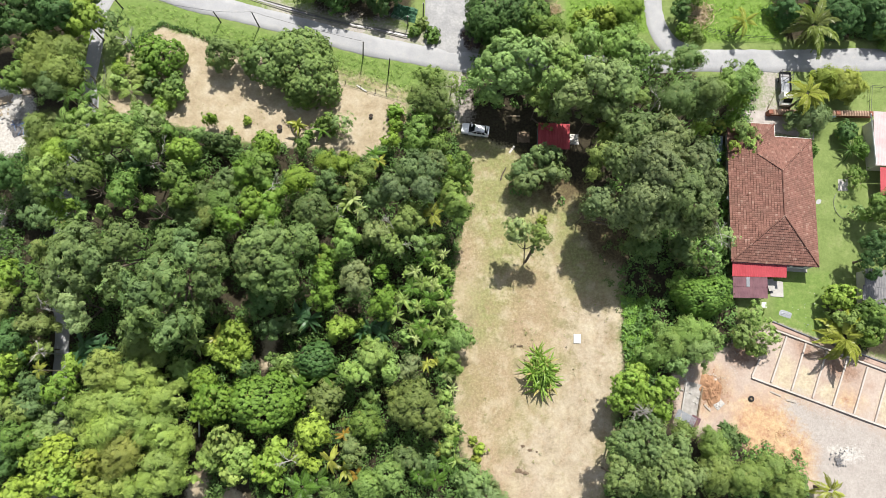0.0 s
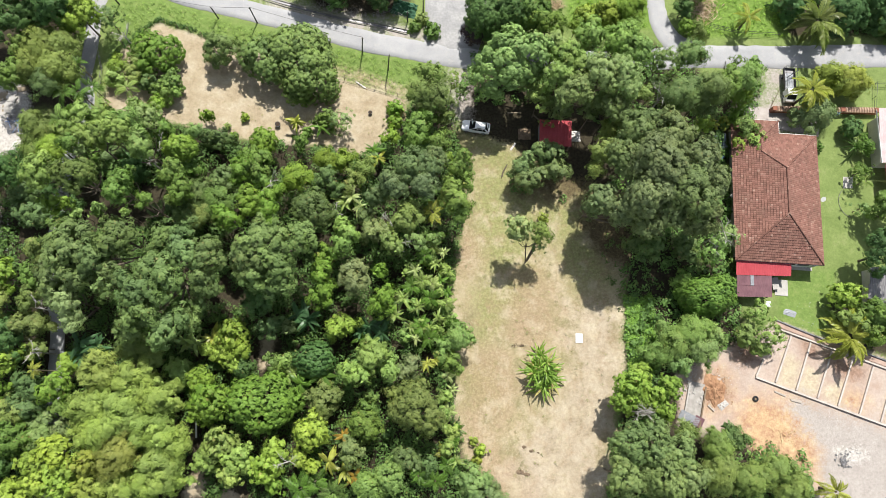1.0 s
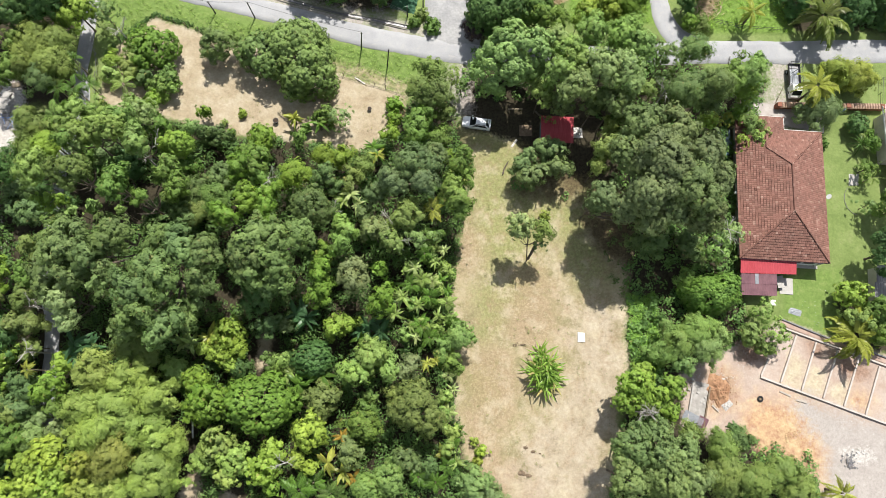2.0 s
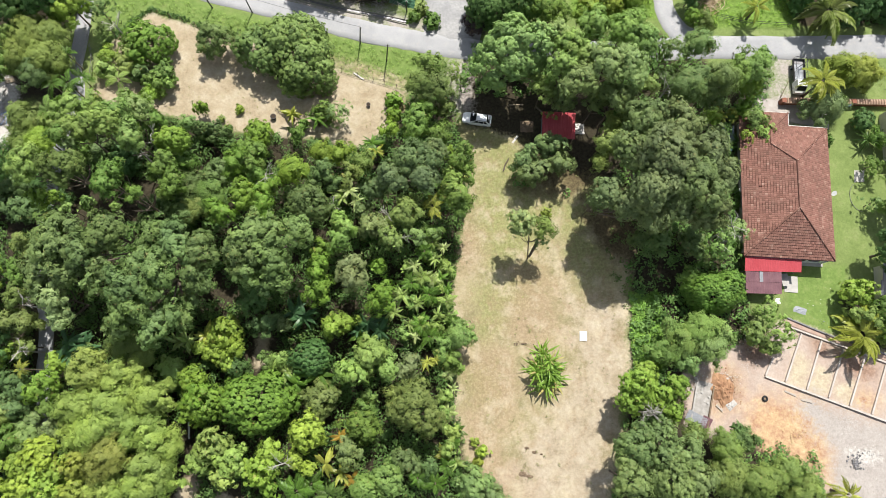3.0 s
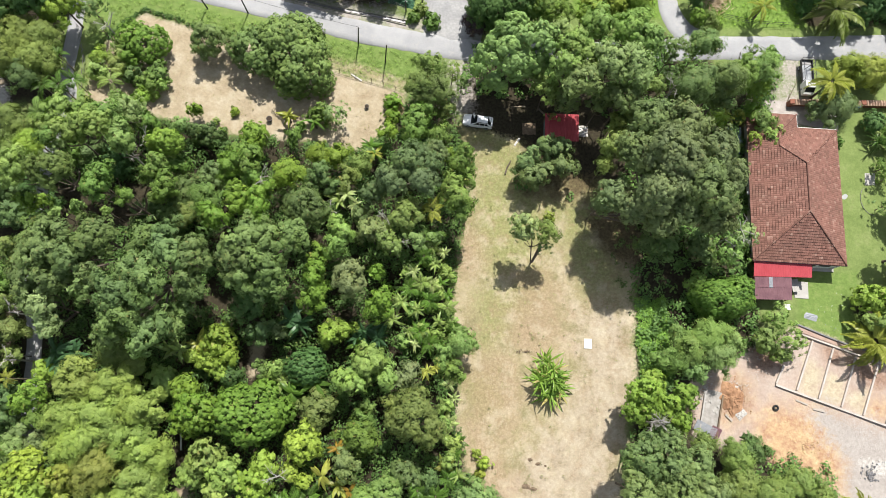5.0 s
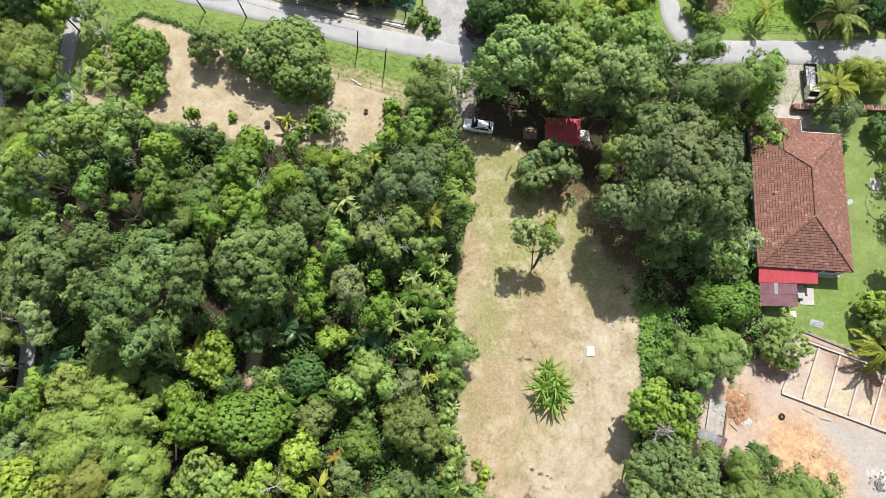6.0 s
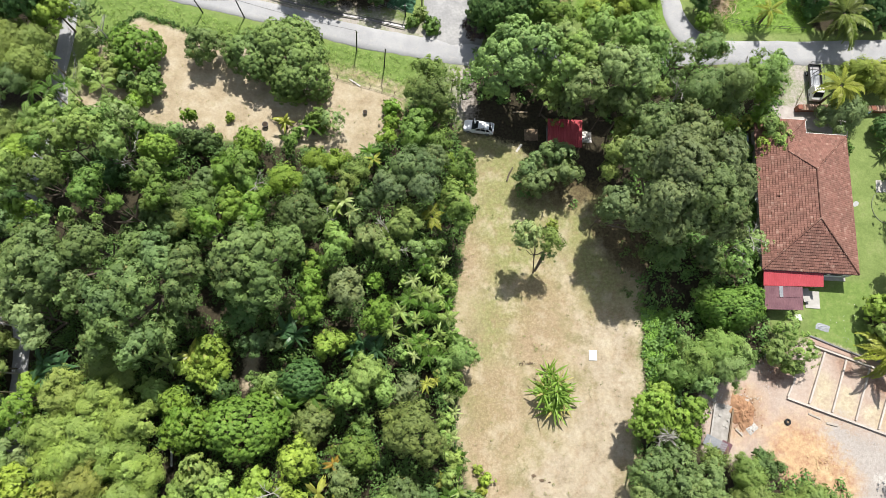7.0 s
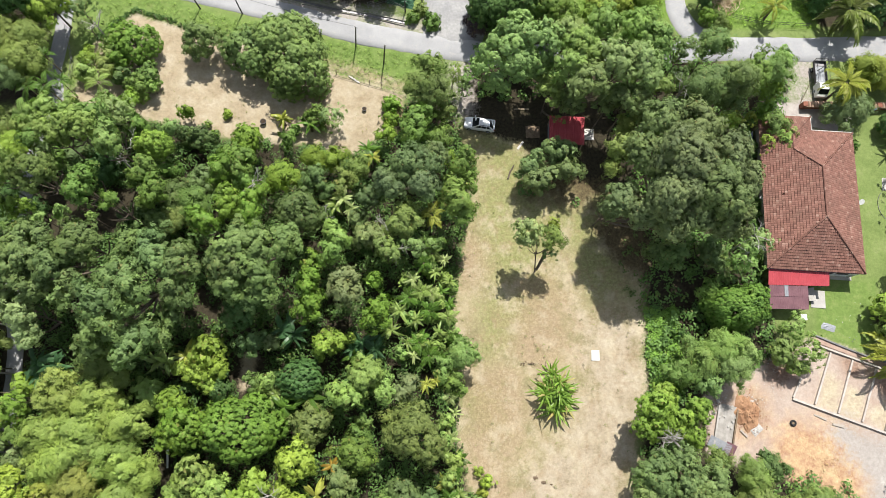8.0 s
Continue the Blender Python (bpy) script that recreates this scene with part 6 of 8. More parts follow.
def build_house():
    thing = base("house", 46.08, 19.15, 0, -3.2, "single-storey village house with a hipped clay tile roof", "house")
    bm = bmesh.new()
    add_prism(bm, [(1.1, 1.1), (HX1 - 1.1, 1.1), (HX1 - 1.1, HY1 - 1.1), (HXW - 0.6, HY1 - 1.1), (HXW - 0.6, HY2 - 1.1), (1.1, HY2 - 1.1)], -0.2, EAVE + 0.15)
    part("wall", bm, PLASTER, thing, "cream plastered walls")
    # the deck below the tiles, as a folded sheet with thickness
    bm = bmesh.new()
    n = 0.35
    xs, ys = np.append(np.arange(HX0, HX1, n), HX1), np.append(np.arange(HY0, HY2, n), HY2)
    grid = {}
    for x in xs:
        for y in ys:
            if y > HY1 + 0.01 and x > HXW + 0.01:
                continue
            grid[(round(x, 3), round(y, 3))] = bm.verts.new((x, y, roof_height(x, y) - 0.01))
    kx, ky = [round(x, 3) for x in xs], [round(y, 3) for y in ys]
    for a, b in zip(kx, kx[1:]):
        for c, d in zip(ky, ky[1:]):
            q = [grid.get(k) for k in ((a, c), (b, c), (b, d), (a, d))]
            if all(q):
                bm.faces.new(q)
    part("roof_deck", bm, TERRACOTTA, thing)
    quads = []
    for d, wing, cols, rows in (((-1, 0), 0, 80, 22), ((1, 0), 0, 80, 22), ((0, -1), 0, 50, 22), ((0, 1), 0, 50, 22), ((-1, 0), 1, 80, 12), ((1, 0), 1, 80, 12), ((0, 1), 1, 40, 12)):
        quads += tile_face(d, wing, cols, rows, 0.3, 0.34)
    # each tile's four quads are welded so that it is one island
    me = bpy.data.meshes.new("roof_tiles")
    flat = np.array([c for q in quads for c in q]).reshape(-1, 16, 3)
    verts, faces = [], []
    for t in flat:
        o = len(verts)
        verts += [t[0], t[1], t[2], t[3], t[6], t[7], t[10], t[11], t[13], t[14]]
        faces += [(o, o + 1, o + 2, o + 3), (o + 3, o + 2, o + 4, o + 5), (o + 5, o + 4, o + 6, o + 7), (o + 1, o + 8, o + 9, o + 6)]
    me.from_pydata([tuple(v) for v in verts], [], faces)
    tagged(part_of("roof_tiles", me, TILE, thing, "weathered red-brown clay tiles in courses"), kind="stuff")
    # ridges and hips
    half, wing = HX1 / 2, HXW / 2
    top, low = EAVE + SLOPE * half, EAVE + SLOPE * wing
    lines = [((half, half, top), (half, HY1 - half, top)), ((0, 0, EAVE), (half, half, top)), ((HX1, 0, EAVE), (half, half, top)),
             ((HX1, HY1, EAVE), (half, HY1 - half, top)), ((half, HY1 - half, top), (wing, HY1 - wing, low)),
             ((wing, HY1 - wing, low), (wing, HY2 - wing, low)), ((wing, HY2 - wing, low), (0, HY2, EAVE)), ((wing, HY2 - wing, low), (HXW, HY2, EAVE))]
    for a, b in lines:
        a, b = Vector(a), Vector(b)
        k = max(2, int((b - a).length / 0.42))
        bm = bmesh.new()
        for i in range(k):
            p, q = a.lerp(b, i / k), a.lerp(b, (i + 1.12) / k)
            add_tube(bm, [p + Vector((0, 0, 0.075)), q + Vector((0, 0, 0.1))], [0.1, 0.125], 6)
        part("ridge_tiles", bm, TILE, thing, "row of rounded ridge tiles")
    # windows and door on the garden side
    for x, w, z0, h, name in ((3.6, 1.4, 1.0, 1.2, "window"), (6.6, 1.0, 0.1, 2.05, "door")):
        if name == "window":
            win = part("window", box(x, 1.06, z0 + h / 2, w + 0.12, 0.08, h + 0.12, bevel=0.01), WHITE, thing)
            for k in (-1, 1):
                part("pane", box(x + k * w / 4, 1.04, z0 + h / 2, w / 2 - 0.06, 0.06, h - 0.06), GLASS, win)
        else:
            door = part("door", box(x, 1.07, z0 + h / 2, w, 0.08, h, bevel=0.01), WOOD, thing)
            part("handle", box(x + 0.38, 1.01, 1.05, 0.12, 0.05, 0.03), ZINC, door)
    for y in (5, 9.5, 14, 18):
        win = part("window", box(HX1 - 1.08, y, 1.7, 0.1, 1.6, 1.3, bevel=0.01), WHITE, thing)
        for k in (-1, 1):
            part("pane", box(HX1 - 1.05, y + k * 0.38, 1.7, 0.1, 0.68, 1.16), GLASS, win)
    part("kitchen_wall", box(10.3, 0.63, 1.45, 4.0, 0.9, 3.1), WHITE, thing, "white rendered kitchen wall")
    for x, w in ((9.2, 0.8), (10.9, 1.6)):
        win = part("window", box(x, 0.16, 1.9, w, 0.07, 1.0), DARK, thing, "dark open window")
        part("sill", box(x, 0.12, 1.36, w + 0.15, 0.14, 0.06), WHITE, win)
    for y in (0.2, 0.75):
        part("post", box(12.7, y, 1.45, 0.22, 0.22, 3.1, bevel=0.015), WHITE, thing, "white veranda post")
    part("step", box(10.8, -0.05, 0.05, 4.6, 0.5, 0.2, bevel=0.02), CONCRETE, thing)
    for a, b in (((0, HY2 + 0.05), (HXW + 0.05, HY2 + 0.05)), ((HXW + 0.05, HY2 + 0.05), (HXW + 0.05, HY1 + 0.05)), ((HXW + 0.05, HY1 + 0.05), (HX1, HY1 + 0.05))):
        part("gutter", tube([(*a, EAVE + 0.02), (*b, EAVE + 0.02)], [0.075, 0.075], 6), PALE_CONCRETE, thing, "pale gutter along the eave")
    part("gutter", tube([(0, -0.04, EAVE - 0.05), (HX1, -0.04, EAVE - 0.05)], [0.05, 0.05], 6), MAROON_SHEET, thing)
    return thing


build_house()


def sheet_roof(name, parent, x0, y0, x1, y1, z_lo, z_hi, material, slope_axis="y", pitch=0.24, label="", skylight=None):
    """A corrugated sheet between two heights, with thickness and ridged profile."""
    bm = bmesh.new()
    along = (x1 - x0) if slope_axis == "y" else (y1 - y0)
    n = max(4, int(along / pitch) * 2)
    for side, off in ((1, 0.0), (-1, -0.03)):
        rows = []
        for e, z in ((0, z_lo), (1, z_hi)):
            row = []
            for i in range(n + 1):
                t = i / n
                dz = 0.035 if i % 2 else 0.0
                p = (x0 + (x1 - x0) * t, y0 + (y1 - y0) * e) if slope_axis == "y" else (x0 + (x1 - x0) * e, y0 + (y1 - y0) * t)
                row.append(bm.verts.new((*p, z + dz + off)))
            rows.append(row)
        for i in range(n):
            f = (rows[0][i], rows[0][i + 1], rows[1][i + 1], rows[1][i])
            bm.faces.new(f if side > 0 else f[::-1])
    return part(name, bm, material, parent, label)


def build_awning():
    thing = base("awning", 46.38, 17.07, 0, -1.2, "red corrugated awning on posts against the house", "awning")
    sheet_roof("roof_sheet", thing, 0, 0, 8.2, 2.3, 2.35, 2.85, RED_SHEET, label="bright red corrugated sheet")
    for x in (0.25, 4.1, 7.95):
        part("post", tube([(x, 0.15, -0.1), (x, 0.15, 2.36)], [0.045, 0.045], 6), GREY_STEEL, thing)
    part("beam", box(4.1, 0.15, 2.3, 8.1, 0.07, 0.1), GREY_STEEL, thing)
    shed = base("lean_to_shed", 46.45, 13.92, 0, -1.2, "maroon sheet-roofed wash shed beside the awning", "shed")
    sheet_roof("lower_roof_sheet", shed, 0, 0, 5.2, 1.75, 1.95, 2.12, MAROON_SHEET)
    up = sheet_roof("upper_roof_sheet", shed, 0, 1.65, 5.2, 3.1, 2.16, 2.3, MAROON_SHEET)
    sheet_roof("skylight_strip", up, 2.0, 1.66, 2.5, 3.1, 2.21, 2.36, ZINC, label="pale translucent strip")
    for x in (0.2, 5.0):
        for y in (0.15, 2.95):
            part("post", box(x, y, 0.95, 0.09, 0.09, 2.0), WOOD, shed)
    part("wall", box(0.12, 1.5, 0.9, 0.1, 2.7, 1.9), PALE_CONCRETE, shed, "pale block wall")
    pad = part("garden_slab", box(0, 0, 0.06, 2.0, 2.4, 0.16, bevel=0.02), CONCRETE)
    pad.matrix_basis = pose(54.13, 15.53, 0, 0, 0, -4)
    tagged(pad, "pale concrete slab on the lawn behind the house", "slab")
    tank = base("wash_tub", 52.99, 16.08, 0, 5, "dark open trough beside the wash shed", "trough")
    part("tub", box(0, 0, 0.35, 0.9, 1.7, 0.7, bevel=0.03), DARK, tank)
    part("rim", box(0, 0, 0.72, 1.0, 1.8, 0.05, bevel=0.01), CONCRETE, tank)


build_awning()

PINK_MORTAR = plain("pink_mortar", (0.34, 0.235, 0.19), (0.43, 0.32, 0.265), 0.7, 0.9)
terrace = part("terrace", add_prism(bmesh.new(), [(50.99, 41.93), (62.68, 39.60), (63.33, 43.65), (58.11, 44.15), (53.07, 44.46), (50.68, 43.56)], -0.1, 0.06), plain("stained_concrete", (0.34, 0.3, 0.28), (0.46, 0.42, 0.39), 0.7, 0.9))
tagged(terrace, "stained grey concrete forecourt before the house", "terrace", kind="structure")


def build_yard_wall():
    a, b = Vector((55.59, 43.81, 0)), Vector((71.99, 43.77, 0))
    d = b - a
    thing = base("garden_wall", a.x, a.y, 0, math.degrees(math.atan2(d.y, d.x)), "low red brick garden wall with a scalloped coping", "wall")
    n = int(d.length / 0.42)
    part("core", box(d.length / 2, 0, 0.4, d.length, 0.55, 1.0), BRICK, thing, "red-brown brick face")
    for k in range(n):
        part_of("coping_tile", COPING, TERRACOTTA, thing).matrix_basis = pose((k + 0.5) * d.length / n, 0.0, 0.95)
    for k in range(4):
        x = d.length * k / 3
        part("pier", box(x, 0, 0.55, 0.7, 0.7, 1.4, bevel=0.03), BRICK, thing)
    return thing


cm = bmesh.new()
add_tube(cm, [(0, -0.42, 0.02), (0, 0.0, 0.12), (0, 0.42, 0.02)], [0.2, 0.2, 0.2], 6)
COPING = bpy.data.meshes.new("coping_tile")
cm.to_mesh(COPING)
cm.free()
COPING.materials.append(plain("pale_terracotta", (0.3, 0.19, 0.14), (0.42, 0.3, 0.22), 0.8, 0.85))
build_yard_wall()


def barrel(x, y, material, label, h=0.9, r=0.3):
    thing = base("barrel", x, y, 0, 0, label, "barrel")
    part("body", tube([(0, 0, 0), (0, 0, 0.04), (0, 0, h * 0.33), (0, 0, h * 0.36), (0, 0, h * 0.66), (0, 0, h * 0.69), (0, 0, h)], [r * 0.95, r, r, r * 1.05, r, r * 1.05, r], 14), material, thing)
    part("lid", tube([(0, 0, h), (0, 0, h + 0.03)], [r * 0.9, r * 0.9], 14), material, thing)


barrel(65.91, 43.43, BLUE_TARP, "blue plastic drum beside the garden wall")
barrel(46.50, 38.49, WHITE, "white plastic drum beside the house", 1.0, 0.35)
barrel(46.54, 35.68, BLUE_TARP, "blue plastic drum beside the house", 1.0, 0.35)


def crumpled(name, x, y, w, d, h, material, label, category, seed, turn=0.0):
    """A heaped or crumpled sheet, thick at the middle."""
    bm = bmesh.new()
    bmesh.ops.create_grid(bm, x_segments=14, y_segments=14, size=0.5)
    rng = Vector((seed * 3.1, seed * 1.7, 0))
    for v in bm.verts:
        e = max(0, 1 - (2 * abs(v.co.x)) ** 3) * max(0, 1 - (2 * abs(v.co.y)) ** 3)
        q = noise.noise(v.co * 6 + rng)
        v.co = Vector((v.co.x * w * (1 + 0.1 * q), v.co.y * d * (1 + 0.1 * noise.noise(v.co * 5 - rng)), 0.02 + h * e * (0.6 + 0.7 * q)))
    ob = part(name, bm, material)
    ob.matrix_basis = pose(x, y, 0, 0, 0, turn)
    return tagged(ob, label, category)


crumpled("tarpaulin", 46.94, 38.44, 2.0, 3.2, 1.0, plain("faded_tarpaulin", (0.2, 0.33, 0.52), (0.62, 0.66, 0.7), 1.2, 0.6), "crumpled blue and white tarpaulin beside the house", "tarpaulin", 1)
crumpled("shade_net", -2.74, 60.51, 4.0, 2.6, 1.7, plain("green_net", (0.03, 0.09, 0.05), (0.07, 0.17, 0.1), 1.5, 0.8), "dark green shade net draped beside the driveway", "net", 4, -15)
crumpled("plastic_sheet", 55.13, 11.75, 1.9, 1.0, 0.1, ZINC, "pale plastic sheet lying on the lawn", "sheet", 2, -20)
crumpled("plastic_sheet", 51.97, 13.10, 0.8, 0.8, 0.12, WHITE, "white plastic sheet lying beside the shed", "sheet", 3)

# ---- neighbouring buildings at the east ----


def build_neighbour():
    thing = base("neighbour_house", 69.98, 34.12, 0, -2, "neighbouring house with faded pink sheet roofing", "house")
    part("wall", box(6.2, 4.2, 1.4, 11.2, 7.4, 3.2), PLASTER, thing)
    sheet_roof("roof_sheet", thing, 0, 0.3, 12.5, 8.8, 3.0, 3.9, PINK_SHEET)
    part("fascia", box(-0.03, 4.4, 3.3, 0.06, 8.6, 0.25), WHITE, thing)
    sheet_roof("porch_roof_sheet", thing, 0.9, -4.2, 11, 0.1, 2.3, 2.8, RED_SHEET, label="red porch roofing")
    for x in (1.1, 5, 9):
        part("post", box(x, -4.0, 1.1, 0.1, 0.1, 2.4), WHITE, thing)
    shed = base("grey_shed", 65.84, 12.49, 0, -6, "low shed with a blue-grey sheet roof below trees", "shed")
    sheet_roof("roof_sheet", shed, 0, 0, 3.6, 3.4, 2.0, 2.2, GREY_STEEL)
    sheet_roof("upper_roof_sheet", shed, 0.2, 3.3, 3.8, 6.0, 2.25, 2.45, GREY_STEEL)
    part("wall", box(1.9, 3.0, 0.95, 3.0, 5.4, 2.0), PLASTER, shed)


build_neighbour()
drive = part("garden_path", add_prism(bmesh.new(), [(65.60, 31.18), (67.14, 31.20), (67.38, 33.06), (65.83, 33.04)], -0.05, 0.05), CONCRETE)
tagged(drive, "small concrete path slab on the lawn", "path", kind="structure")

# ---- vehicles ----


def loft(bm, sections):
    """Skins cross-sections of equal corner counts, closed at both ends."""
    rings = [[bm.verts.new(p) for p in s] for s in sections]
    n = len(rings[0])
    for a, b in zip(rings, rings[1:]):
        for k in range(n):
            bm.faces.new((a[k], a[(k + 1) % n], b[(k + 1) % n], b[k]))
    bm.faces.new(rings[0][::-1])
    bm.faces.new(rings[-1])
    bmesh.ops.recalc_face_normals(bm, faces=bm.faces)
    return bm


def wheel(parent, x, y, r=0.32, w=0.2):
    hub = part("wheel", tube([(x, y - w / 2, r), (x, y + w / 2, r)], [r * 0.7, r * 0.7], 14), DARK, parent)
    bm = tube([(x, y - w / 2, r), (x, y - w / 2 + 0.03, r), (x, y + w / 2 - 0.03, r), (x, y + w / 2, r)], [r * 0.92, r, r, r * 0.92], 18)
    part("tyre", bm, TYRE, hub)
    s = 1 if y > 0 else -1
    part("rim", tube([(x, y + s * (w / 2 - 0.02), r), (x, y + s * (w / 2 + 0.012), r)], [r * 0.62, r * 0.58], 12), ZINC, hub)


def build_car():
    """A silver compact people carrier; its nose points along -x."""
    thing = base("car", 8.53, 40.27, 0, -8, "silver compact car parked on the shaded clearing", "car")
    L, W = 4.35, 0.86

    def section(x, w, z0, z1, tuck=0.93):
        return [(x, -w * tuck, z0), (x, w * tuck, z0), (x, w, (z0 + z1) / 2), (x, w * 0.95, z1 - 0.06), (x, w * 0.8, z1), (x, -w * 0.8, z1), (x, -w * 0.95, z1 - 0.06), (x, -w, (z0 + z1) / 2)]
    prof = [(-2.17, 0.6, 0.36, 0.6), (-2.1, 0.73, 0.26, 0.72), (-1.92, 0.81, 0.2, 0.82), (-1.5, W, 0.18, 0.9), (-1.0, W, 0.18, 0.97), (0.5, W, 0.18, 1.0), (1.7, W, 0.2, 1.02), (2.05, 0.83, 0.26, 1.0), (2.17, 0.77, 0.36, 0.88)]
    part("body", loft(bmesh.new(), [section(*p) for p in prof]), SILVER, thing)

    bm = bmesh.new()
    rings = [[bm.verts.new(p) for p in ring] for ring in (
        ((-1.05, -0.76, 0.97), (1.98, -0.74, 1.0), (1.98, 0.74, 1.0), (-1.05, 0.76, 0.97)),
        ((-0.62, -0.7, 1.25), (1.78, -0.69, 1.27), (1.78, 0.69, 1.27), (-0.62, 0.7, 1.25)),
        ((-0.12, -0.6, 1.47), (1.4, -0.59, 1.49), (1.4, 0.59, 1.49), (-0.12, 0.6, 1.47)))]
    for low, high in zip(rings, rings[1:]):
        for k in range(4):
            bm.faces.new((low[k], low[(k + 1) % 4], high[(k + 1) % 4], high[k]))
    bm.faces.new(rings[-1])
    part("cabin", bm, SILVER, thing)
    part("roof", add_box(bmesh.new(), 0.64, 0, 1.5, 1.46, 1.16, 0.05, bevel=0.02), SILVER, thing)
    for y in (-0.56, 0.56):
        part("roof_rail", tube([(-0.05, y, 1.5), (0.1, y, 1.57), (1.25, y, 1.57), (1.38, y, 1.5)], [0.035, 0.035, 0.035, 0.035], 6), DARK, thing, "black roof rail")

    def pane(name, pts):
        bm = bmesh.new()
        f = bm.faces.new([bm.verts.new(p) for p in pts])
        bmesh.ops.recalc_face_normals(bm, faces=[f])
        ex = bmesh.ops.extrude_face_region(bm, geom=[f])
        for v in ex["geom"]:
            if isinstance(v, bmesh.types.BMVert):
                v.co.z += 0.016
        part(name, bm, GLASS, thing, "dark tinted glass")
    pane("windscreen", [(-1.02, -0.7, 1.0), (-0.6, -0.66, 1.27), (-0.14, -0.56, 1.475), (-0.14, 0.56, 1.475), (-0.6, 0.66, 1.27), (-1.02, 0.7, 1.0)])
    pane("rear_window", [(1.94, -0.66, 1.06), (1.94, 0.66, 1.06), (1.78, 0.63, 1.28), (1.42, 0.54, 1.49), (1.42, -0.54, 1.49), (1.78, -0.63, 1.28)])
    for s in (-1, 1):
        for x0, x1, u0, u1 in ((-0.74, 0.2, -0.02, 0.22), (0.28, 1.0, 0.3, 0.98), (1.08, 1.7, 1.05, 1.3)):
            pts = [(x0, s * 0.765, 1.03), (x1, s * 0.762, 1.03), (u1, s * 0.635, 1.44), (u0, s * 0.64, 1.44)]
            pane("side_window", pts if s < 0 else pts[::-1])
        part("mirror", box(-0.72, s * 0.95, 1.02, 0.14, 0.2, 0.12, bevel=0.02), SILVER, thing)
        part("headlight", box(-2.02, s * 0.6, 0.68, 0.2, 0.3, 0.13, bevel=0.03), WHITE, thing, "clear headlight")
        part("tail_light", box(2.1, s * 0.68, 0.85, 0.1, 0.18, 0.3, bevel=0.02), RED_SHEET, thing, "red tail light")
        for x in (-1.35, 1.3):
            wheel(thing, x, s * 0.78)
    part("spoiler", box(2.0, 0, 1.06, 0.26, 1.36, 0.07, bevel=0.02), SILVER, thing)
    part("front_bumper", box(-2.16, 0, 0.38, 0.12, 1.3, 0.16, bevel=0.03), DARK, thing)
    part("rear_bumper", box(2.17, 0, 0.42, 0.12, 1.4, 0.16, bevel=0.03), DARK, thing)


build_car()


def build_truck():
    """A light truck whose white cab points along -y."""
    thing = base("flatbed_truck", 58.43, 47.69, 0, -3, "light truck with a white cab and dark open bed", "truck")
    part("chassis", box(0, 0.3, 0.5, 0.9, 5.0, 0.2), DARK, thing)
    part("cab", loft(bmesh.new(), [[(-0.85, y, z0), (0.85, y, z0), (w, y, z1), (-w, y, z1)] for y, z0, z1, w in ((-2.6, 0.45, 0.95, 0.8), (-2.3, 0.4, 1.15, 0.78), (-1.85, 0.4, 1.85, 0.72), (-0.9, 0.4, 1.9, 0.74), (-0.75, 0.4, 1.75, 0.78))]), WHITE, thing, "white pressed-steel cab")
    bm = bmesh.new()
    add_box(bm, 0, 0, 0, 1.36, 0.8, 0.03)
    w = part("windscreen", bm, GLASS, thing)
    w.matrix_basis = pose(0, -2.09, 1.52, 57, 0, 0)
    part("bed", box(0, 1.15, 0.85, 1.75, 3.6, 0.1, bevel=0.02), GREY_STEEL, thing, "scratched grey bed floor")
    for s in (-1, 1):
        part("side_board", box(s * 0.86, 1.15, 1.08, 0.05, 3.6, 0.42), DARK, thing)
        part("rack_rail", tube([(s * 0.86, -0.6, 1.95), (s * 0.86, 2.95, 1.95)], [0.035, 0.035], 6), DARK, thing)
        for y in (-0.6, 0.6, 1.8, 2.95):
            part("rack_post", tube([(s * 0.86, y, 0.9), (s * 0.86, y, 1.95)], [0.03, 0.03], 5), DARK, thing)
    for y in (-1.65, 1.9):
        for s in (-1, 1):
            hub = part("wheel", tube([(s * 0.62, y, 0.34), (s * 0.84, y, 0.34)], [0.34, 0.34], 16), TYRE, thing)
            part("rim", tube([(s * 0.84, y, 0.34), (s * 0.855, y, 0.34)], [0.2, 0.18], 12), ZINC, hub)
    part("tailboard", box(0, 2.95, 1.08, 1.75, 0.05, 0.42), DARK, thing)
    part("rack_bar", tube([(-0.86, 2.95, 1.95), (0.86, 2.95, 1.95)], [0.05, 0.05], 6), DARK, thing)
    part("rack_bar", tube([(-0.95, 0.9, 1.98), (0.95, 2.3, 1.98)], [0.06, 0.06], 6), DARK, thing)
    crumpled("load_sheet", 0, 0, 1.4, 2.6, 0.3, ZINC, "bluish-grey crumpled sheet lying in the truck bed", "sheet", 8).matrix_basis = thing.matrix_basis @ pose(0, 0.9, 0.91)


build_truck()

# ---- poles, wires, fences, drain ----


def pole(x, y, h, label, lean=0.0):
    thing = base("utility_pole", x, y, 0, 0, label, "pole", "roadside poles")
    part("shaft", tube([(0, 0, -0.2), (lean * 0.5, 0, h * 0.5), (lean, 0, h)], [0.11, 0.095, 0.08], 8), DARK, thing)
    part("insulator", tube([(lean, 0, h), (lean, 0, h + 0.12)], [0.05, 0.04], 6), CONCRETE, thing)
    part("bracket", box(lean, 0, h - 0.25, 0.5, 0.06, 0.06), GREY_STEEL, thing)
    return Vector((x + lean, y, h + 0.1))


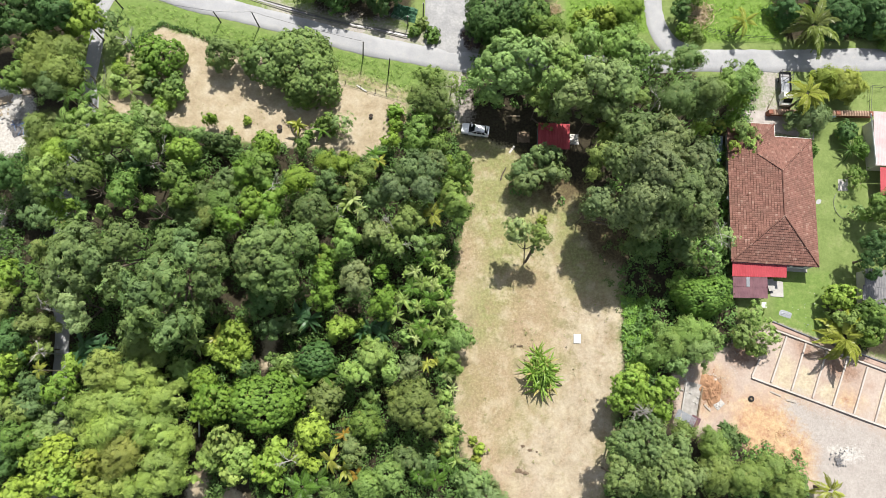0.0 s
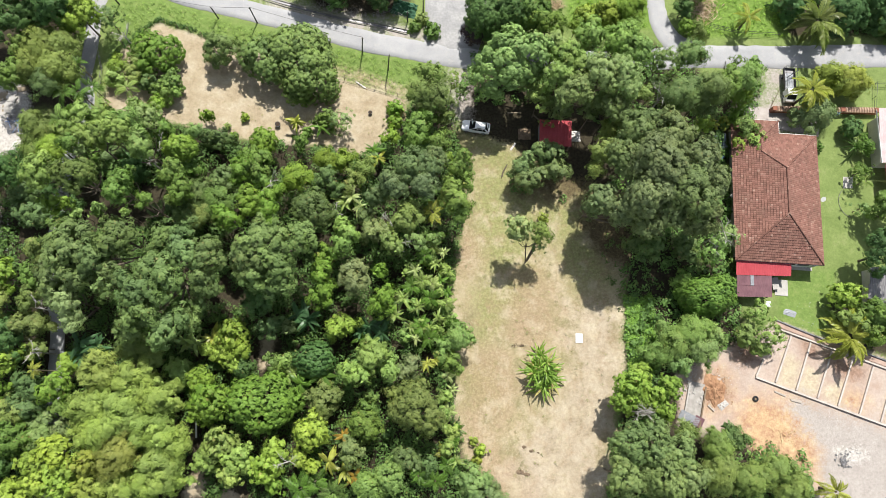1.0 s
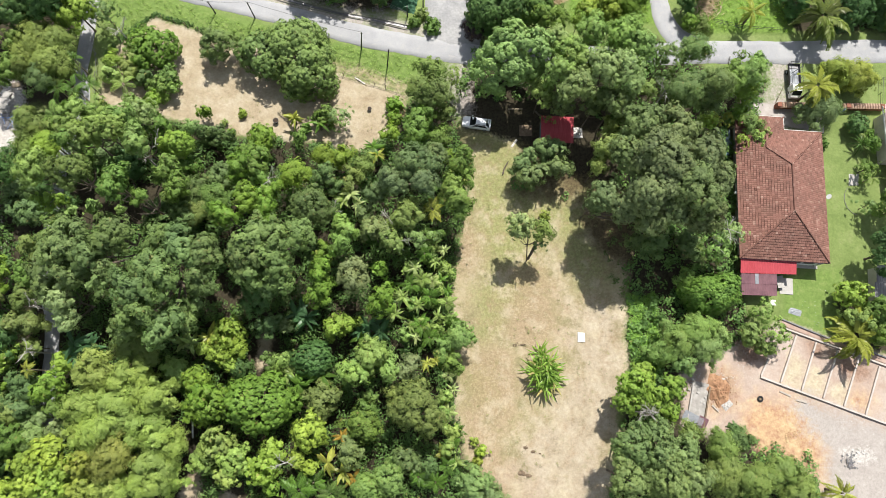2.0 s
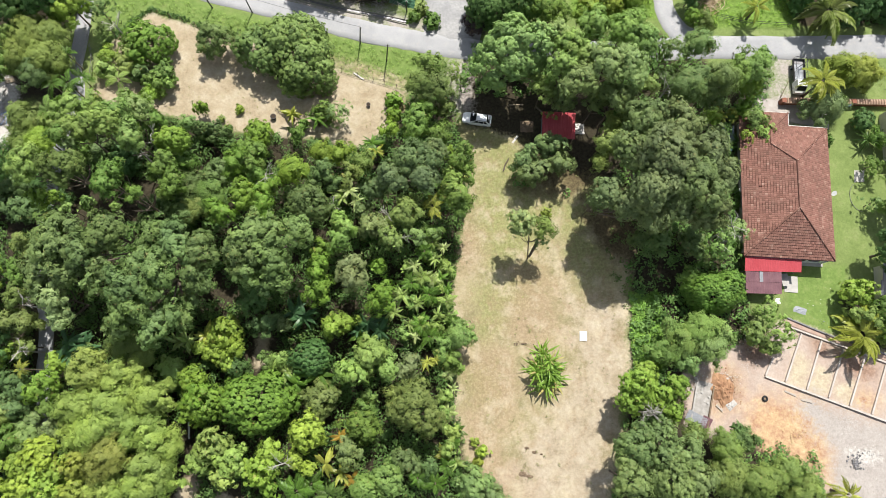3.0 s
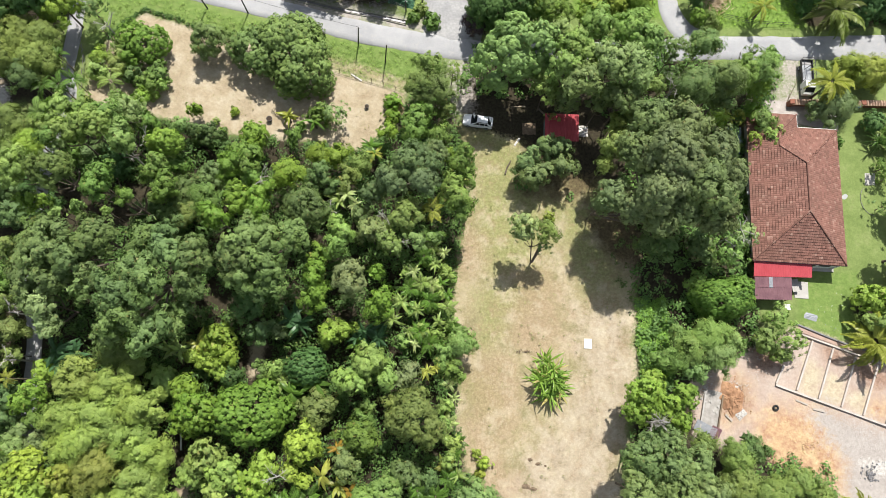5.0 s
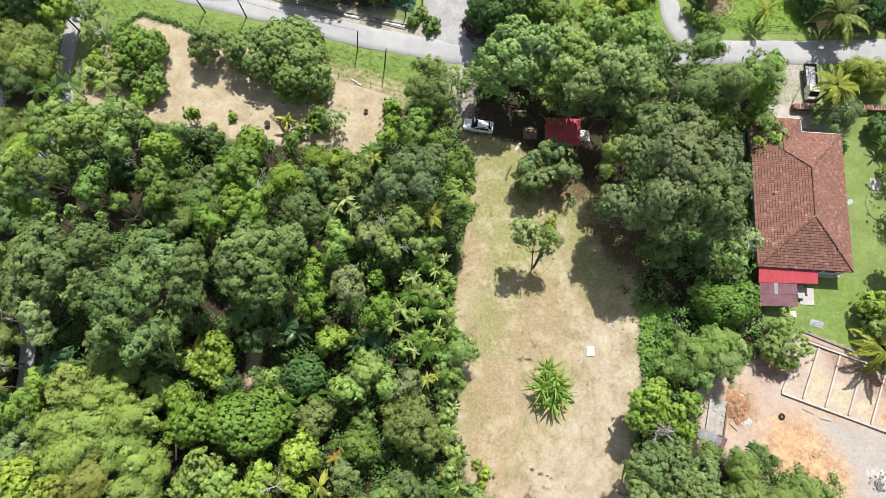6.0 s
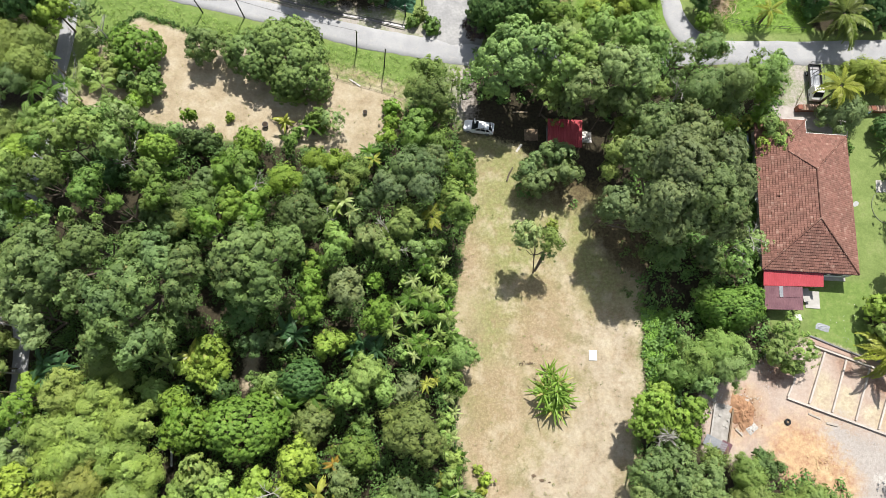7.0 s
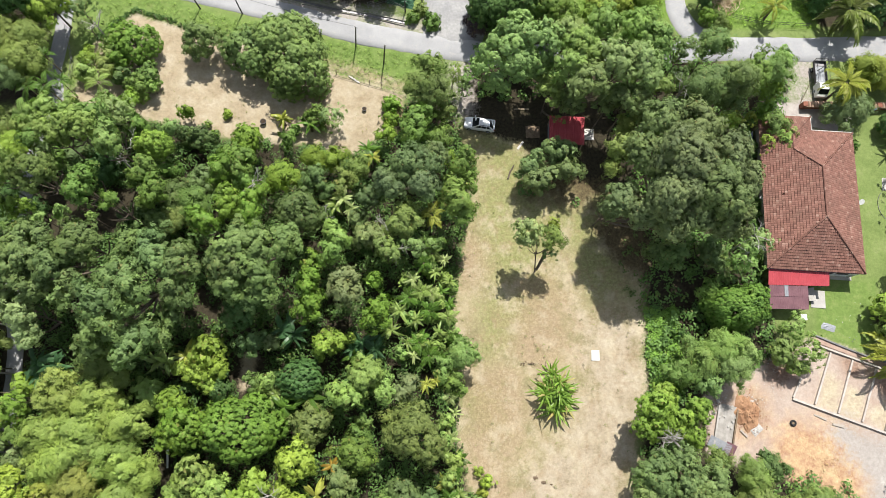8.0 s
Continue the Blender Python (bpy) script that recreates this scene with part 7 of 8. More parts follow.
tops = [pole(-32.15, 58.29, 3.2, "dark roadside pole standing in the grass verge", -0.3), pole(-26.00, 57.61, 4.4, "dark roadside pole beside the asphalt", -0.2),
        pole(-9.3, 52.6, 5.0, "dark roadside pole standing on the grass verge", 0.45), pole(-5.2, 49.8, 5.2, "slim dark pole standing on the grass verge", 0.45)]
west_post = pole(-47.80, 60.36, 4.5, "dark roadside pole beside the lane", -0.3)
pole(0.29, 59.96, 4.0, "grey post beside the driveway", 0.0)
pole(-2.17, 58.30, 3.0, "dark fence post beside the driveway", 0.0)


def wire(a, b, sag=0.35):
    pts = [a.lerp(b, t) - Vector((0, 0, 4 * sag * t * (1 - t))) for t in np.linspace(0, 1, 9)]
    tagged(part("overhead_wire", tube(pts, [0.022] * 9, 4), DARK), "thin black overhead wire between roadside poles", "wire", "overhead wires")


wire(tops[1], tops[2])
wire(tops[0], tops[1], 0.2)
wire(west_post, tops[0], 0.3)


def fence(points, spacing, h, label, rails=(0.35, 0.8), post_r=0.05, material=None, name="fence"):
    """Posts along a line of the plan, with rails between them."""
    line = [Vector((x, y, 0)) for x, y in points]
    thing = base(name, line[0].x, line[0].y, 0, 0, label, "fence")
    rng = random.Random(3)
    o = line[0]
    for a, b in zip(line, line[1:]):
        n = max(1, round((b - a).length / spacing))
        for k in range(n + 1):
            p = a.lerp(b, k / n) - o
            t = Vector((rng.uniform(-0.05, 0.05), rng.uniform(-0.05, 0.05), h * rng.uniform(0.9, 1.08)))
            part("post", tube([p + Vector((0, 0, -0.1)), p + t], [post_r, post_r * 0.9], 6), material or WOOD, thing)
        for z in rails:
            part("rail", tube([a - o + Vector((0, 0, h * z)), (a + b) / 2 - o + Vector((0, 0, h * z - 0.04)), b - o + Vector((0, 0, h * z))], [0.03, 0.03, 0.03], 5), material or WOOD, thing)
    return thing


fence([(-16.58, 49.73), (-11.90, 48.16), (-7.13, 46.70), (-1.85, 45.06)], 2.0, 1.0, "weathered timber and wire fence along the sandy yard", (0.9, 0.5))
fence([(-40.20, 57.13), (-36.54, 55.91), (-32.42, 54.32)], 1.8, 1.1, "row of leaning timber posts at the yard's upper edge", ())
fence([(46.64, 58.16), (49.13, 57.60), (51.45, 57.14)], 1.2, 1.3, "black metal field fence along the verge", (0.3, 0.6, 0.95), 0.03, DARK)
fence([(51.45, 57.14), (58.22, 56.86)], 2.0, 1.1, "wire fence between the field and road", (0.5, 0.95), 0.03, DARK)
fence([(-7.66, 58.99), (-5.12, 59.85), (-2.17, 58.30)], 1.5, 1.3, "green mesh fence beside the driveway", (0.3, 0.6, 0.95), 0.03, GREY_STEEL)
fence([(72.72, 48.59), (71.91, 43.87)], 2.0, 1.2, "dark metal boundary fence on the lawn", (0.5, 0.95), 0.03, DARK)
fence([(72.72, 48.59), (78.72, 48.40)], 2.0, 1.2, "dark metal boundary fence beside the verge", (0.5, 0.95), 0.03, DARK)
fence([(-50.79, 54.75), (-49.16, 49.16), (-49.12, 44.41)], 1.8, 1.2, "wire fence between lane and yard", (0.5, 0.9), 0.03, GREY_STEEL)


def strip(name, points, width, z0, z1, material, label, category="kerb"):
    """A narrow wall or kerb that follows a line of the plan."""
    line = smooth_line(points, 1.0)
    bm = bmesh.new()
    rings = []
    for i, p in enumerate(line):
        d = (line[min(i + 1, len(line) - 1)] - line[max(i - 1, 0)]).normalized()
        s = Vector((d.y, -d.x, 0)) * width / 2
        rings.append([bm.verts.new((p + o).to_tuple()[:2] + (z,)) for o, z in ((-s, z0), (-s, z1), (s, z1), (s, z0))])
    for a, b in zip(rings, rings[1:]):
        for k in range(4):
            bm.faces.new((a[k], a[(k + 1) % 4], b[(k + 1) % 4], b[k]))
    bm.faces.new(rings[0]), bm.faces.new(rings[-1][::-1])
    bmesh.ops.recalc_face_normals(bm, faces=bm.faces)
    return tagged(part(name, bm, material), label, category, kind="structure")


strip("drain_edge_upper", [(-28.04, 63.21), (-20.66, 61.04), (-13.31, 59.07), (-5.99, 57.62), (-1.79, 56.70)], 0.13, -0.1, 0.16, OLD_CONCRETE, "pale concrete edge of the roadside drain")
strip("drain_edge_lower", [(-28.36, 62.59), (-20.99, 60.32), (-13.56, 58.47), (-6.35, 57.01), (-2.14, 55.99)], 0.09, -0.1, 0.14, OLD_CONCRETE, "pale concrete edge of the roadside drain")
strip("drain_bed", [(-28.20, 62.90), (-20.82, 60.73), (-13.48, 58.77), (-6.17, 57.31), (-1.97, 56.39)], 0.3, -0.1, 0.085, GREY_STEEL, "dark bed of the roadside drain")

# ---- the shed in the shade ----


def build_red_shed():
    thing = base("red_roofed_shed", 17.98, 36.83, 0, -2, "open shed with a rusty red sheet roof", "shed")
    sheet_roof("roof_sheet", thing, 0, 0, 4.9, 4.0, 2.2, 2.55, RED_SHEET)
    for x in (0.2, 2.4, 4.7):
        for y in (0.2, 3.8):
            part("post", box(x, y, 1.1, 0.1, 0.1, 2.3), WOOD, thing)
    part("wall", box(2.45, 3.7, 0.8, 4.6, 0.06, 1.7), WOOD, thing, "grey plank back wall")
    part("wall", box(0.25, 2.0, 0.8, 0.06, 3.4, 1.7), ZINC, thing, "zinc side wall")


build_red_shed()
crumpled("rubbish_heap", 23.90, 39.17, 1.9, 1.7, 0.9, PALE_CONCRETE, "pale heap of sacks beside the shed", "heap", 11)
crumpled("old_mat", 16.13, 39.44, 2.0, 1.8, 0.15, SOIL, "dull brown worn mat lying on the shaded ground", "mat", 12)


OLD_TIMBER = plain("bleached_timber", (0.33, 0.29, 0.25), (0.45, 0.4, 0.35), 2.0, 0.9)


def plank(name, x, y, length, turn, material, label, w=0.22, h=0.08, z=0.0):
    ob = part(name, box(0, 0, z + h / 2 + 0.04, length, w, h, bevel=0.012), material)
    ob.matrix_basis = pose(x, y, 0, 0, 0, turn)
    return tagged(ob, label, "plank")


plank("plank", 14.30, 37.36, 1.4, 55, PALE_CONCRETE, "pale board lying in the shade", 0.3)
plank("plank", 14.60, 42.92, 2.2, 2, WOOD, "grey timber lying beside the car")
plank("plank", -9.37, 47.24, 1.9, -35, PALE_CONCRETE, "pale sawn board lying by the fence")
plank("plank", 52.35, 0.01, 1.7, -24, OLD_TIMBER, "pale board lying on the building plot", 0.24)
plank("plank", 54.61, -1.04, 1.6, -14, OLD_TIMBER, "pale board lying on the building plot", 0.28)
plank("plank", 42.09, -2.00, 1.2, -45, OLD_TIMBER, "short pale board lying on raw earth", 0.3)
log = part("fallen_log", tube([(0, 0, 0.16), (1.0, 0.1, 0.2), (2.2, -0.05, 0.3)], [0.13, 0.11, 0.07], 7), BARK)
log.matrix_basis = pose(12.44, 32.35, 0, 0, 0, 68)
tagged(log, "dark fallen log lying on the grass", "log")
post = base("leaning_timber", 55.56, 44.50, 0, 0, "thin brown timber leaning against the truck", "timber")
part("shaft", tube([(0, 0, 0.05), (0.75, 2.4, 1.9)], [0.06, 0.05], 6), WOOD, post)
pipe = base("white_pipe", -30.84, -5.91, 0, 0, "white plastic pipe propped up among the trees", "pipe")
part("shaft", tube([(0, 0, 0.1), (0.05, 2.5, 0.9)], [0.13, 0.13], 10), WHITE, pipe)
part("collar", tube([(0.05, 2.4, 0.87), (0.05, 2.6, 0.93)], [0.16, 0.16], 10), WHITE, pipe)
white_pad = part("white_slab", box(0, 0, 0.08, 1.05, 1.35, 0.2, bevel=0.02), WHITE)
white_pad.matrix_basis = pose(23.33, 7.94, 0, 0, 0, -2)
tagged(white_pad, "white painted concrete slab on the dry clearing", "slab")


def dish(x, y, z, r, label):
    """A shallow round dish on a short arm."""
    thing = base("satellite_dish", x, y, 0, 0, label, "dish")
    bm = bmesh.new()
    add_tube(bm, [(0, 0, z), (0, -0.02, z + 0.05), (0, -0.05, z + 0.09)], [r * 0.3, r * 0.75, r], 14)
    part("reflector", bm, WHITE, thing)
    part("mast", tube([(0, 0, -0.1), (0, 0, z)], [0.04, 0.04], 6), GREY_STEEL, thing)


dish(61.36, 28.99, 1.4, 0.42, "white satellite dish on a mast beside the house")
dish(46.76, 29.12, 2.6, 0.3, "small white dish on a mast beside the house")
hose = part("garden_hose", tube([(1.9 * math.cos(a), 1.9 * math.sin(a) * 1.25, 0.1) for a in np.linspace(2.2, 4.6, 14)], [0.035] * 14, 6), GREY_STEEL)
hose.matrix_basis = pose(66.5, 28.9, 0)
tagged(hose, "pale garden hose curved across the lawn", "hose")

# ---- the building plot ----


BEAM = plain("dusty_concrete", (0.4, 0.355, 0.32), (0.52, 0.475, 0.435), 0.9, 0.9)


def build_foundation():
    o = Vector((48.81, 2.37, 0))
    thing = base("foundation", o.x, o.y, 0, 0, "concrete strip foundation with open bays on raw earth", "foundation")

    def beam(a, b, w=0.23, top=0.28):
        part("beam", beam_between(bmesh.new(), (a[0] - o.x, a[1] - o.y), (b[0] - o.x, b[1] - o.y), w, -0.15, top), BEAM, thing, "pinkish-grey cast concrete beam")
    beam((48.95, 2.37), (74.11, -7.00), 0.28, 0.32)
    beam((53.31, 9.28), (75.33, 1.08), 0.24, 0.3)
    for a, b in (((50.40, 5.01), (49.05, 2.54)), ((54.85, 8.36), (51.84, 1.64)), ((57.67, 7.36), (54.77, 0.50)), ((60.72, 6.20), (57.79, -0.56)),
                 ((63.67, 5.03), (60.70, -1.69)), ((66.62, 3.88), (63.69, -2.91)), ((69.65, 2.80), (66.67, -4.04)), ((72.68, 1.73), (69.73, -5.16))):
        beam(a, b)
    return thing


build_foundation()
band = part("building_plot_path", add_prism(bmesh.new(), [(75.48, 2.06), (65.65, 5.70), (59.04, 8.04), (52.60, 10.72), (52.34, 9.87), (53.67, 9.45), (58.97, 7.45), (65.56, 5.04), (75.37, 1.32)], -0.1, 0.1), PINK_MORTAR)
tagged(band, "pinkish earth path beside the foundation", "path", kind="structure")
strip("plot_edge", [(52.60, 10.80), (59.05, 8.12), (65.67, 5.87), (75.52, 2.31)], 0.2, -0.1, 0.3, GREY_STEEL, "dark edging beside the building plot")


def build_footing():
    thing = base("old_footing", 39.63, -1.44, 0, -14, "broken concrete footing strewn with rubble", "footing")
    part("slab", box(0, 0, 0.05, 2.2, 6.2, 0.2, bevel=0.03), plain("dirty_concrete", (0.27, 0.25, 0.23), (0.42, 0.4, 0.37), 1.4, 0.9), thing)
    part("side_beam", box(-1.2, -0.2, 0.18, 0.2, 6.0, 0.45), CONCRETE, thing)
    part("side_beam", box(1.2, -0.2, 0.18, 0.2, 6.0, 0.45), SOIL, thing)
    rng = random.Random(5)
    for k in range(26):
        s = rng.uniform(0.08, 0.26)
        part("chunk", box(rng.uniform(-1.9, 1.2), rng.uniform(0.2, 3.4), 0.15 + s * 0.3, s, s * rng.uniform(0.6, 1.3), s * 0.7, rng.uniform(0, 90), bevel=s * 0.12), CONCRETE, thing)


build_footing()


def loose_sheet(x, y, w, d, turn, material, label, tilt=6.0):
    ob = sheet_roof("loose_roof_sheet", None, -w / 2, -d / 2, w / 2, d / 2, 0.0, 0.0, material, pitch=0.12)
    ob.matrix_basis = pose(x, y, 0.28 + d / 2 * math.sin(radians(tilt)), tilt, 0, turn)
    return tagged(ob, label, "roof sheet", "loose roof sheets")


loose_sheet(38.64, -3.44, 2.9, 1.4, -28, ZINC, "bluish zinc sheet lying on the footing")
loose_sheet(39.93, -3.92, 1.4, 1.5, -28, MAROON_SHEET, "maroon roof sheet lying on the footing")
crumpled("bent_sheet", 43.80, -1.52, 1.5, 1.1, 0.2, CONCRETE, "pale bent sheet lying on raw earth", "sheet", 15, 40)


def heap(name, x, y, rx, ry, h, material, label, category, seed):
    """A mound of loose stuff that runs out raggedly, with clods on and round it."""
    bm = bmesh.new()
    off = Vector((seed * 2.3, seed, 0))
    g = random.Random(int(seed * 10) + 3)
    top = bm.verts.new((0, 0, h))
    rings = []
    for i in range(1, 8):
        ring = []
        for k in range(28):
            a = 2 * math.pi * k / 28
            c = Vector((math.cos(a), math.sin(a), 0))
            edge = 1 + 0.3 * noise.noise(c * 1.5 + off) + 0.22 * noise.noise(c * 5 + off)
            p = c * (i / 7) * edge
            z = h * max(0, 1 - (i / 7) ** 1.6) * (0.8 + 0.7 * noise.noise(p * 4 + off)) - (0.08 if i == 7 else 0)
            ring.append(bm.verts.new((p.x * rx, p.y * ry, z)))
        rings.append(ring)
    for k in range(28):
        bm.faces.new((top, rings[0][k], rings[0][(k + 1) % 28]))
    for a, b in zip(rings, rings[1:]):
        for k in range(28):
            bm.faces.new((a[k], b[k], b[(k + 1) % 28], a[(k + 1) % 28]))
    for k in range(int(10 + 14 * rx * ry)):
        a, d, r = g.uniform(0, 6.28), g.uniform(0.1, 1.25), g.uniform(0.03, 0.13) * min(1, rx)
        bmesh.ops.create_icosphere(bm, subdivisions=1, radius=r, matrix=Matrix.Translation((rx * d * math.cos(a), ry * d * math.sin(a), h * max(0.0, 1 - d ** 1.6) * 0.8 + r * 0.5)) @ Matrix.Diagonal((1, g.uniform(0.6, 1.3), 0.7, 1)))
    ob = part(name, bm, material)
    ob.matrix_basis = pose(x, y, 0)
    return tagged(ob, label, category)


def chunk_pile(name, x, y, rx, ry, n, material, label, category, seed, size=(0.1, 0.4)):
    """Broken pieces strewn over a spot: nobody could count them."""
    g = random.Random(seed)
    bm = bmesh.new()
    for k in range(n):
        a, d, s = g.uniform(0, 6.28), abs(g.gauss(0, 0.55)), g.uniform(*size)
        bmesh.ops.create_icosphere(bm, subdivisions=1, radius=s * 0.5, matrix=Matrix.Translation((rx * d * math.cos(a), ry * d * math.sin(a), s * 0.2 + 0.15 * max(0, 1 - d)))
                                   @ pose(0, 0, 0, g.uniform(-30, 30), g.uniform(-30, 30), g.uniform(0, 180)) @ Matrix.Diagonal((g.uniform(0.8, 1.5), g.uniform(0.5, 1.1), g.uniform(0.3, 0.7), 1)))
    ob = part(name, bm, material)
    ob.matrix_basis = pose(x, y, 0)
    return tagged(ob, label, category, kind="stuff")


heap("earth_mound", 42.63, 0.58, 1.9, 2.3, 0.6, ORANGE, "mound of orange earth beside the footing", "mound", 1)
SCRAP = plain("grey_scrap", (0.1, 0.1, 0.11), (0.3, 0.29, 0.29), 2.5, 0.9)
chunk_pile("rubble", 60.60, -9.41, 1.2, 1.5, 160, SCRAP, "pile of dark grey scrap on the plot", "rubble", 4, (0.06, 0.3))
chunk_pile("rubble", 62.84, -8.24, 2.4, 1.4, 36, PALE_CONCRETE, "white broken rubble strewn on the plot", "rubble", 5, (0.04, 0.18))
chunk_pile("clods", 42.96, 0.41, 2.6, 2.8, 160, ORANGE, "orange clods strewn round the earth heap", "clods", 31, (0.05, 0.25))
chunk_pile("rubble", 43.51, 2.04, 2.2, 1.4, 90, DUST, "grey stones strewn beside the earth heap", "rubble", 6, (0.05, 0.22))
chunk_pile("rubble", 39.05, 2.04, 2.2, 3.0, 150, DUST, "white broken rubble beside the footing", "rubble", 7, (0.05, 0.25))
chunk_pile("rubble", 52.42, -5.85, 5.0, 3.0, 150, CLAY, "ochre clods strewn on the building plot", "clods", 8, (0.04, 0.2))
chunk_pile("rubble", 46.63, 3.85, 3.5, 3.0, 120, DUST, "small stones strewn on the building plot", "stones", 9, (0.03, 0.11))
chunk_pile("rubble", 60.24, -3.47, 9.0, 2.5, 70, DUST, "small stones strewn along the foundation", "stones", 10, (0.03, 0.1))
heap("soil_heap", -3.94, 41.70, 1.3, 1.5, 0.4, SOIL, "heap of brown soil and twigs in the yard", "heap", 6)
for x, y, r in ((14.89, -7.33, 0.45), (15.93, -7.88, 0.4), (14.25, -10.72, 0.6), (15.21, -11.03, 0.5), (16.90, -8.11, 0.2)):
    heap("soil_clod", x, y, r, r * 0.6, 0.16, SOIL, "small brown soil clod on the dry clearing", "clod", x)
for x, y, r in ((-21.81, 40.32, 0.4), (-7.76, 42.50, 0.3)):
    thing = base("planting_pot", x, y, 0, 0, "dark plastic plant pot on the sandy yard", "pot", "yard pots")
    part("pot", tube([(0, 0, 0), (0, 0, r * 1.5), (0, 0, r * 1.6)], [r * 0.75, r, r * 1.08], 12), DARK, thing)
    part("soil", tube([(0, 0, r * 1.5), (0, 0, r * 1.62)], [r * 0.9, r * 0.9], 12), MOIST_SOIL, thing)
tyre = base("discarded_tyre", 48.66, -0.72, 0, 0, "black old tyre lying on the building plot", "tyre")
bm = bmesh.new()
ring = [[bm.verts.new(((0.3 + 0.14 * math.cos(b)) * math.cos(a), (0.3 + 0.14 * math.cos(b)) * math.sin(a), 0.15 + 0.14 * math.sin(b)))
         for b in np.arange(6) * math.pi / 3] for a in np.arange(16) * math.pi / 8]
for i in range(16):
    for j in range(6):
        bm.faces.new((ring[i][j], ring[(i + 1) % 16][j], ring[(i + 1) % 16][(j + 1) % 6], ring[i][(j + 1) % 6]))
part("tyre_ring", bm, TYRE, tyre)
part("packed_soil", tube([(0, 0, 0.02), (0, 0, 0.14)], [0.2, 0.18], 10), SOIL, tyre, "dark soil inside the tyre")
marker = base("white_post", 58.58, -13.05, 0, 0, "white post standing on the building plot", "post")
part("shaft", box(0, 0, 0.8, 0.14, 0.14, 1.8, bevel=0.01), WHITE, marker)

chunk_pile("lawn_litter", 57.83, 12.70, 3.4, 2.4, 14, WHITE, "small white litter strewn over the lawn", "litter", 21, (0.04, 0.13))
chunk_pile("lawn_litter", 58.24, 10.15, 2.0, 1.2, 12, ZINC, "small grey litter strewn over the lawn", "litter", 22, (0.04, 0.14))
chunk_pile("stones", 47.01, 8.00, 1.6, 3.5, 110, DUST, "grey stones strewn beside the thicket", "stones", 23, (0.05, 0.2))

# ---- rubble at the north-west ----
rng = random.Random(9)
for k, (x, y, w, d, a) in enumerate(((-64.16, 44.36, 2.6, 1.3, 20), (-62.92, 42.70, 2.8, 1.6, 35), (-64.31, 42.31, 2.2, 1.2, 10), (-62.42, 44.20, 1.6, 0.9, -30), (-61.06, 45.64, 1.4, 0.8, 15))):
    slab = part("broken_slab", box(0, 0, 0.1, w, d, 0.14, bevel=0.02), CONCRETE if k % 2 else WOOD)
    slab.matrix_basis = pose(x, y, 0.02 * k, rng.uniform(-3, 3), rng.uniform(-3, 3), a)
    tagged(slab, "broken grey slab lying on white rubble", "slab", "broken slabs")
heap("scrap_mound", -61.29, 39.95, 1.9, 1.5, 0.5, GREY_STEEL, "bluish-grey heap of scrap and rods", "heap", 14)
for k in range(14):
    a = rng.uniform(0, 180)
    bar = part("scrap_rod", tube([(-1, 0, 0), (1, 0, 0.15)], [0.03, 0.03], 5), GREY_STEEL if k % 3 else BLUE_TARP)
    bar.matrix_basis = pose(-61.29, 39.95, 0.5) @ pose(rng.uniform(-0.9, 0.9), rng.uniform(-0.8, 0.8), 0, rng.uniform(-10, 10), 8, a)
    tagged(bar, "thin scrap rod lying on the heap", "rod", "scrap rods")
heap("lime_heap", -60.33, 36.39, 1.1, 1.0, 0.6, PALE_CONCRETE, "heap of white lime beside the trees", "heap", 15)
chunk_pile("rubble", -61.73, 22.69, 2.0, 3.5, 160, DUST, "grey broken rubble beside the trees", "rubble", 16)
chunk_pile("rubble", -62.61, 42.34, 3.5, 3.5, 200, CONCRETE, "broken concrete strewn over white ground", "rubble", 17, (0.08, 0.6))

# ---- field clutter and low growth ----


def dry_pile(x, y, r, n, label, seed):
    g = np.random.default_rng(seed)
    pos = np.column_stack([g.normal(0, r * 0.5, n), g.normal(0, r * 0.6, n), np.abs(g.normal(0.25, 0.2, n)) + 0.06])
    q = leaf_quads(g, pos, g.normal(0, 0.35, (n, 3)) + (0, 0, 1), g.uniform(0.8, 2.0, n), 0.14)
    ob = part_of("dead_frond_pile", mesh_from("dead_frond_pile", q, 4, BLADE), BLADE)
    ob.color = (0.36, 0.27, 0.2, 1)
    ob.matrix_basis = pose(x, y, 0)
    tagged(ob, label, "brush pile", kind="stuff")


dry_pile(45.93, 61.12, 2.0, 260, "pile of dry brown palm fronds on grass", 3)
dry_pile(-2.88, 42.10, 1.1, 60, "pile of brown cut branches in the yard", 4)
dry_pile(22.08, 61.64, 1.0, 60, "small pile of dry brush beside the road", 5)

# leaf strip for the grass edge; its dark green carries the bank's shade
scatter_leaves("hedge", [[(-48.82, 50.90), (-45.36, 55.25), (-41.65, 58.49), (-37.53, 57.18), (-33.31, 55.68), (-33.41, 54.50), (-37.63, 56.19), (-41.37, 57.30), (-44.74, 54.28), (-47.90, 50.53)]], 0.3, 1.2, (0.26, 0.12), (0.055, 0.11, 0.028), "low grassy bank along the yard's edge, coloured dark for its shade", "hedge", 21, 0.4, 18)
scatter_leaves("weeds", ZONES["dry"][:1], 3.2, 0.04, (0.2, 0.07), (0.2, 0.21, 0.085), "scattered low weeds on the dry clearing", "weeds", 22, 0.28, 7)
scatter_leaves("weeds", [[(20.27, 7.10), (27.80, 6.29), (27.96, 1.38), (21.25, -0.23)], [(12.90, -5.77), (17.78, -5.78), (17.59, -11.96), (12.78, -11.94)], [(11.56, 11.24), (18.28, 10.43), (18.10, 4.63), (12.28, 4.62)]], 1.7, 0.04, (0.18, 0.06), (0.2, 0.22, 0.09), "dark green tufts on the dry clearing", "weeds", 26, 0.3, 9)
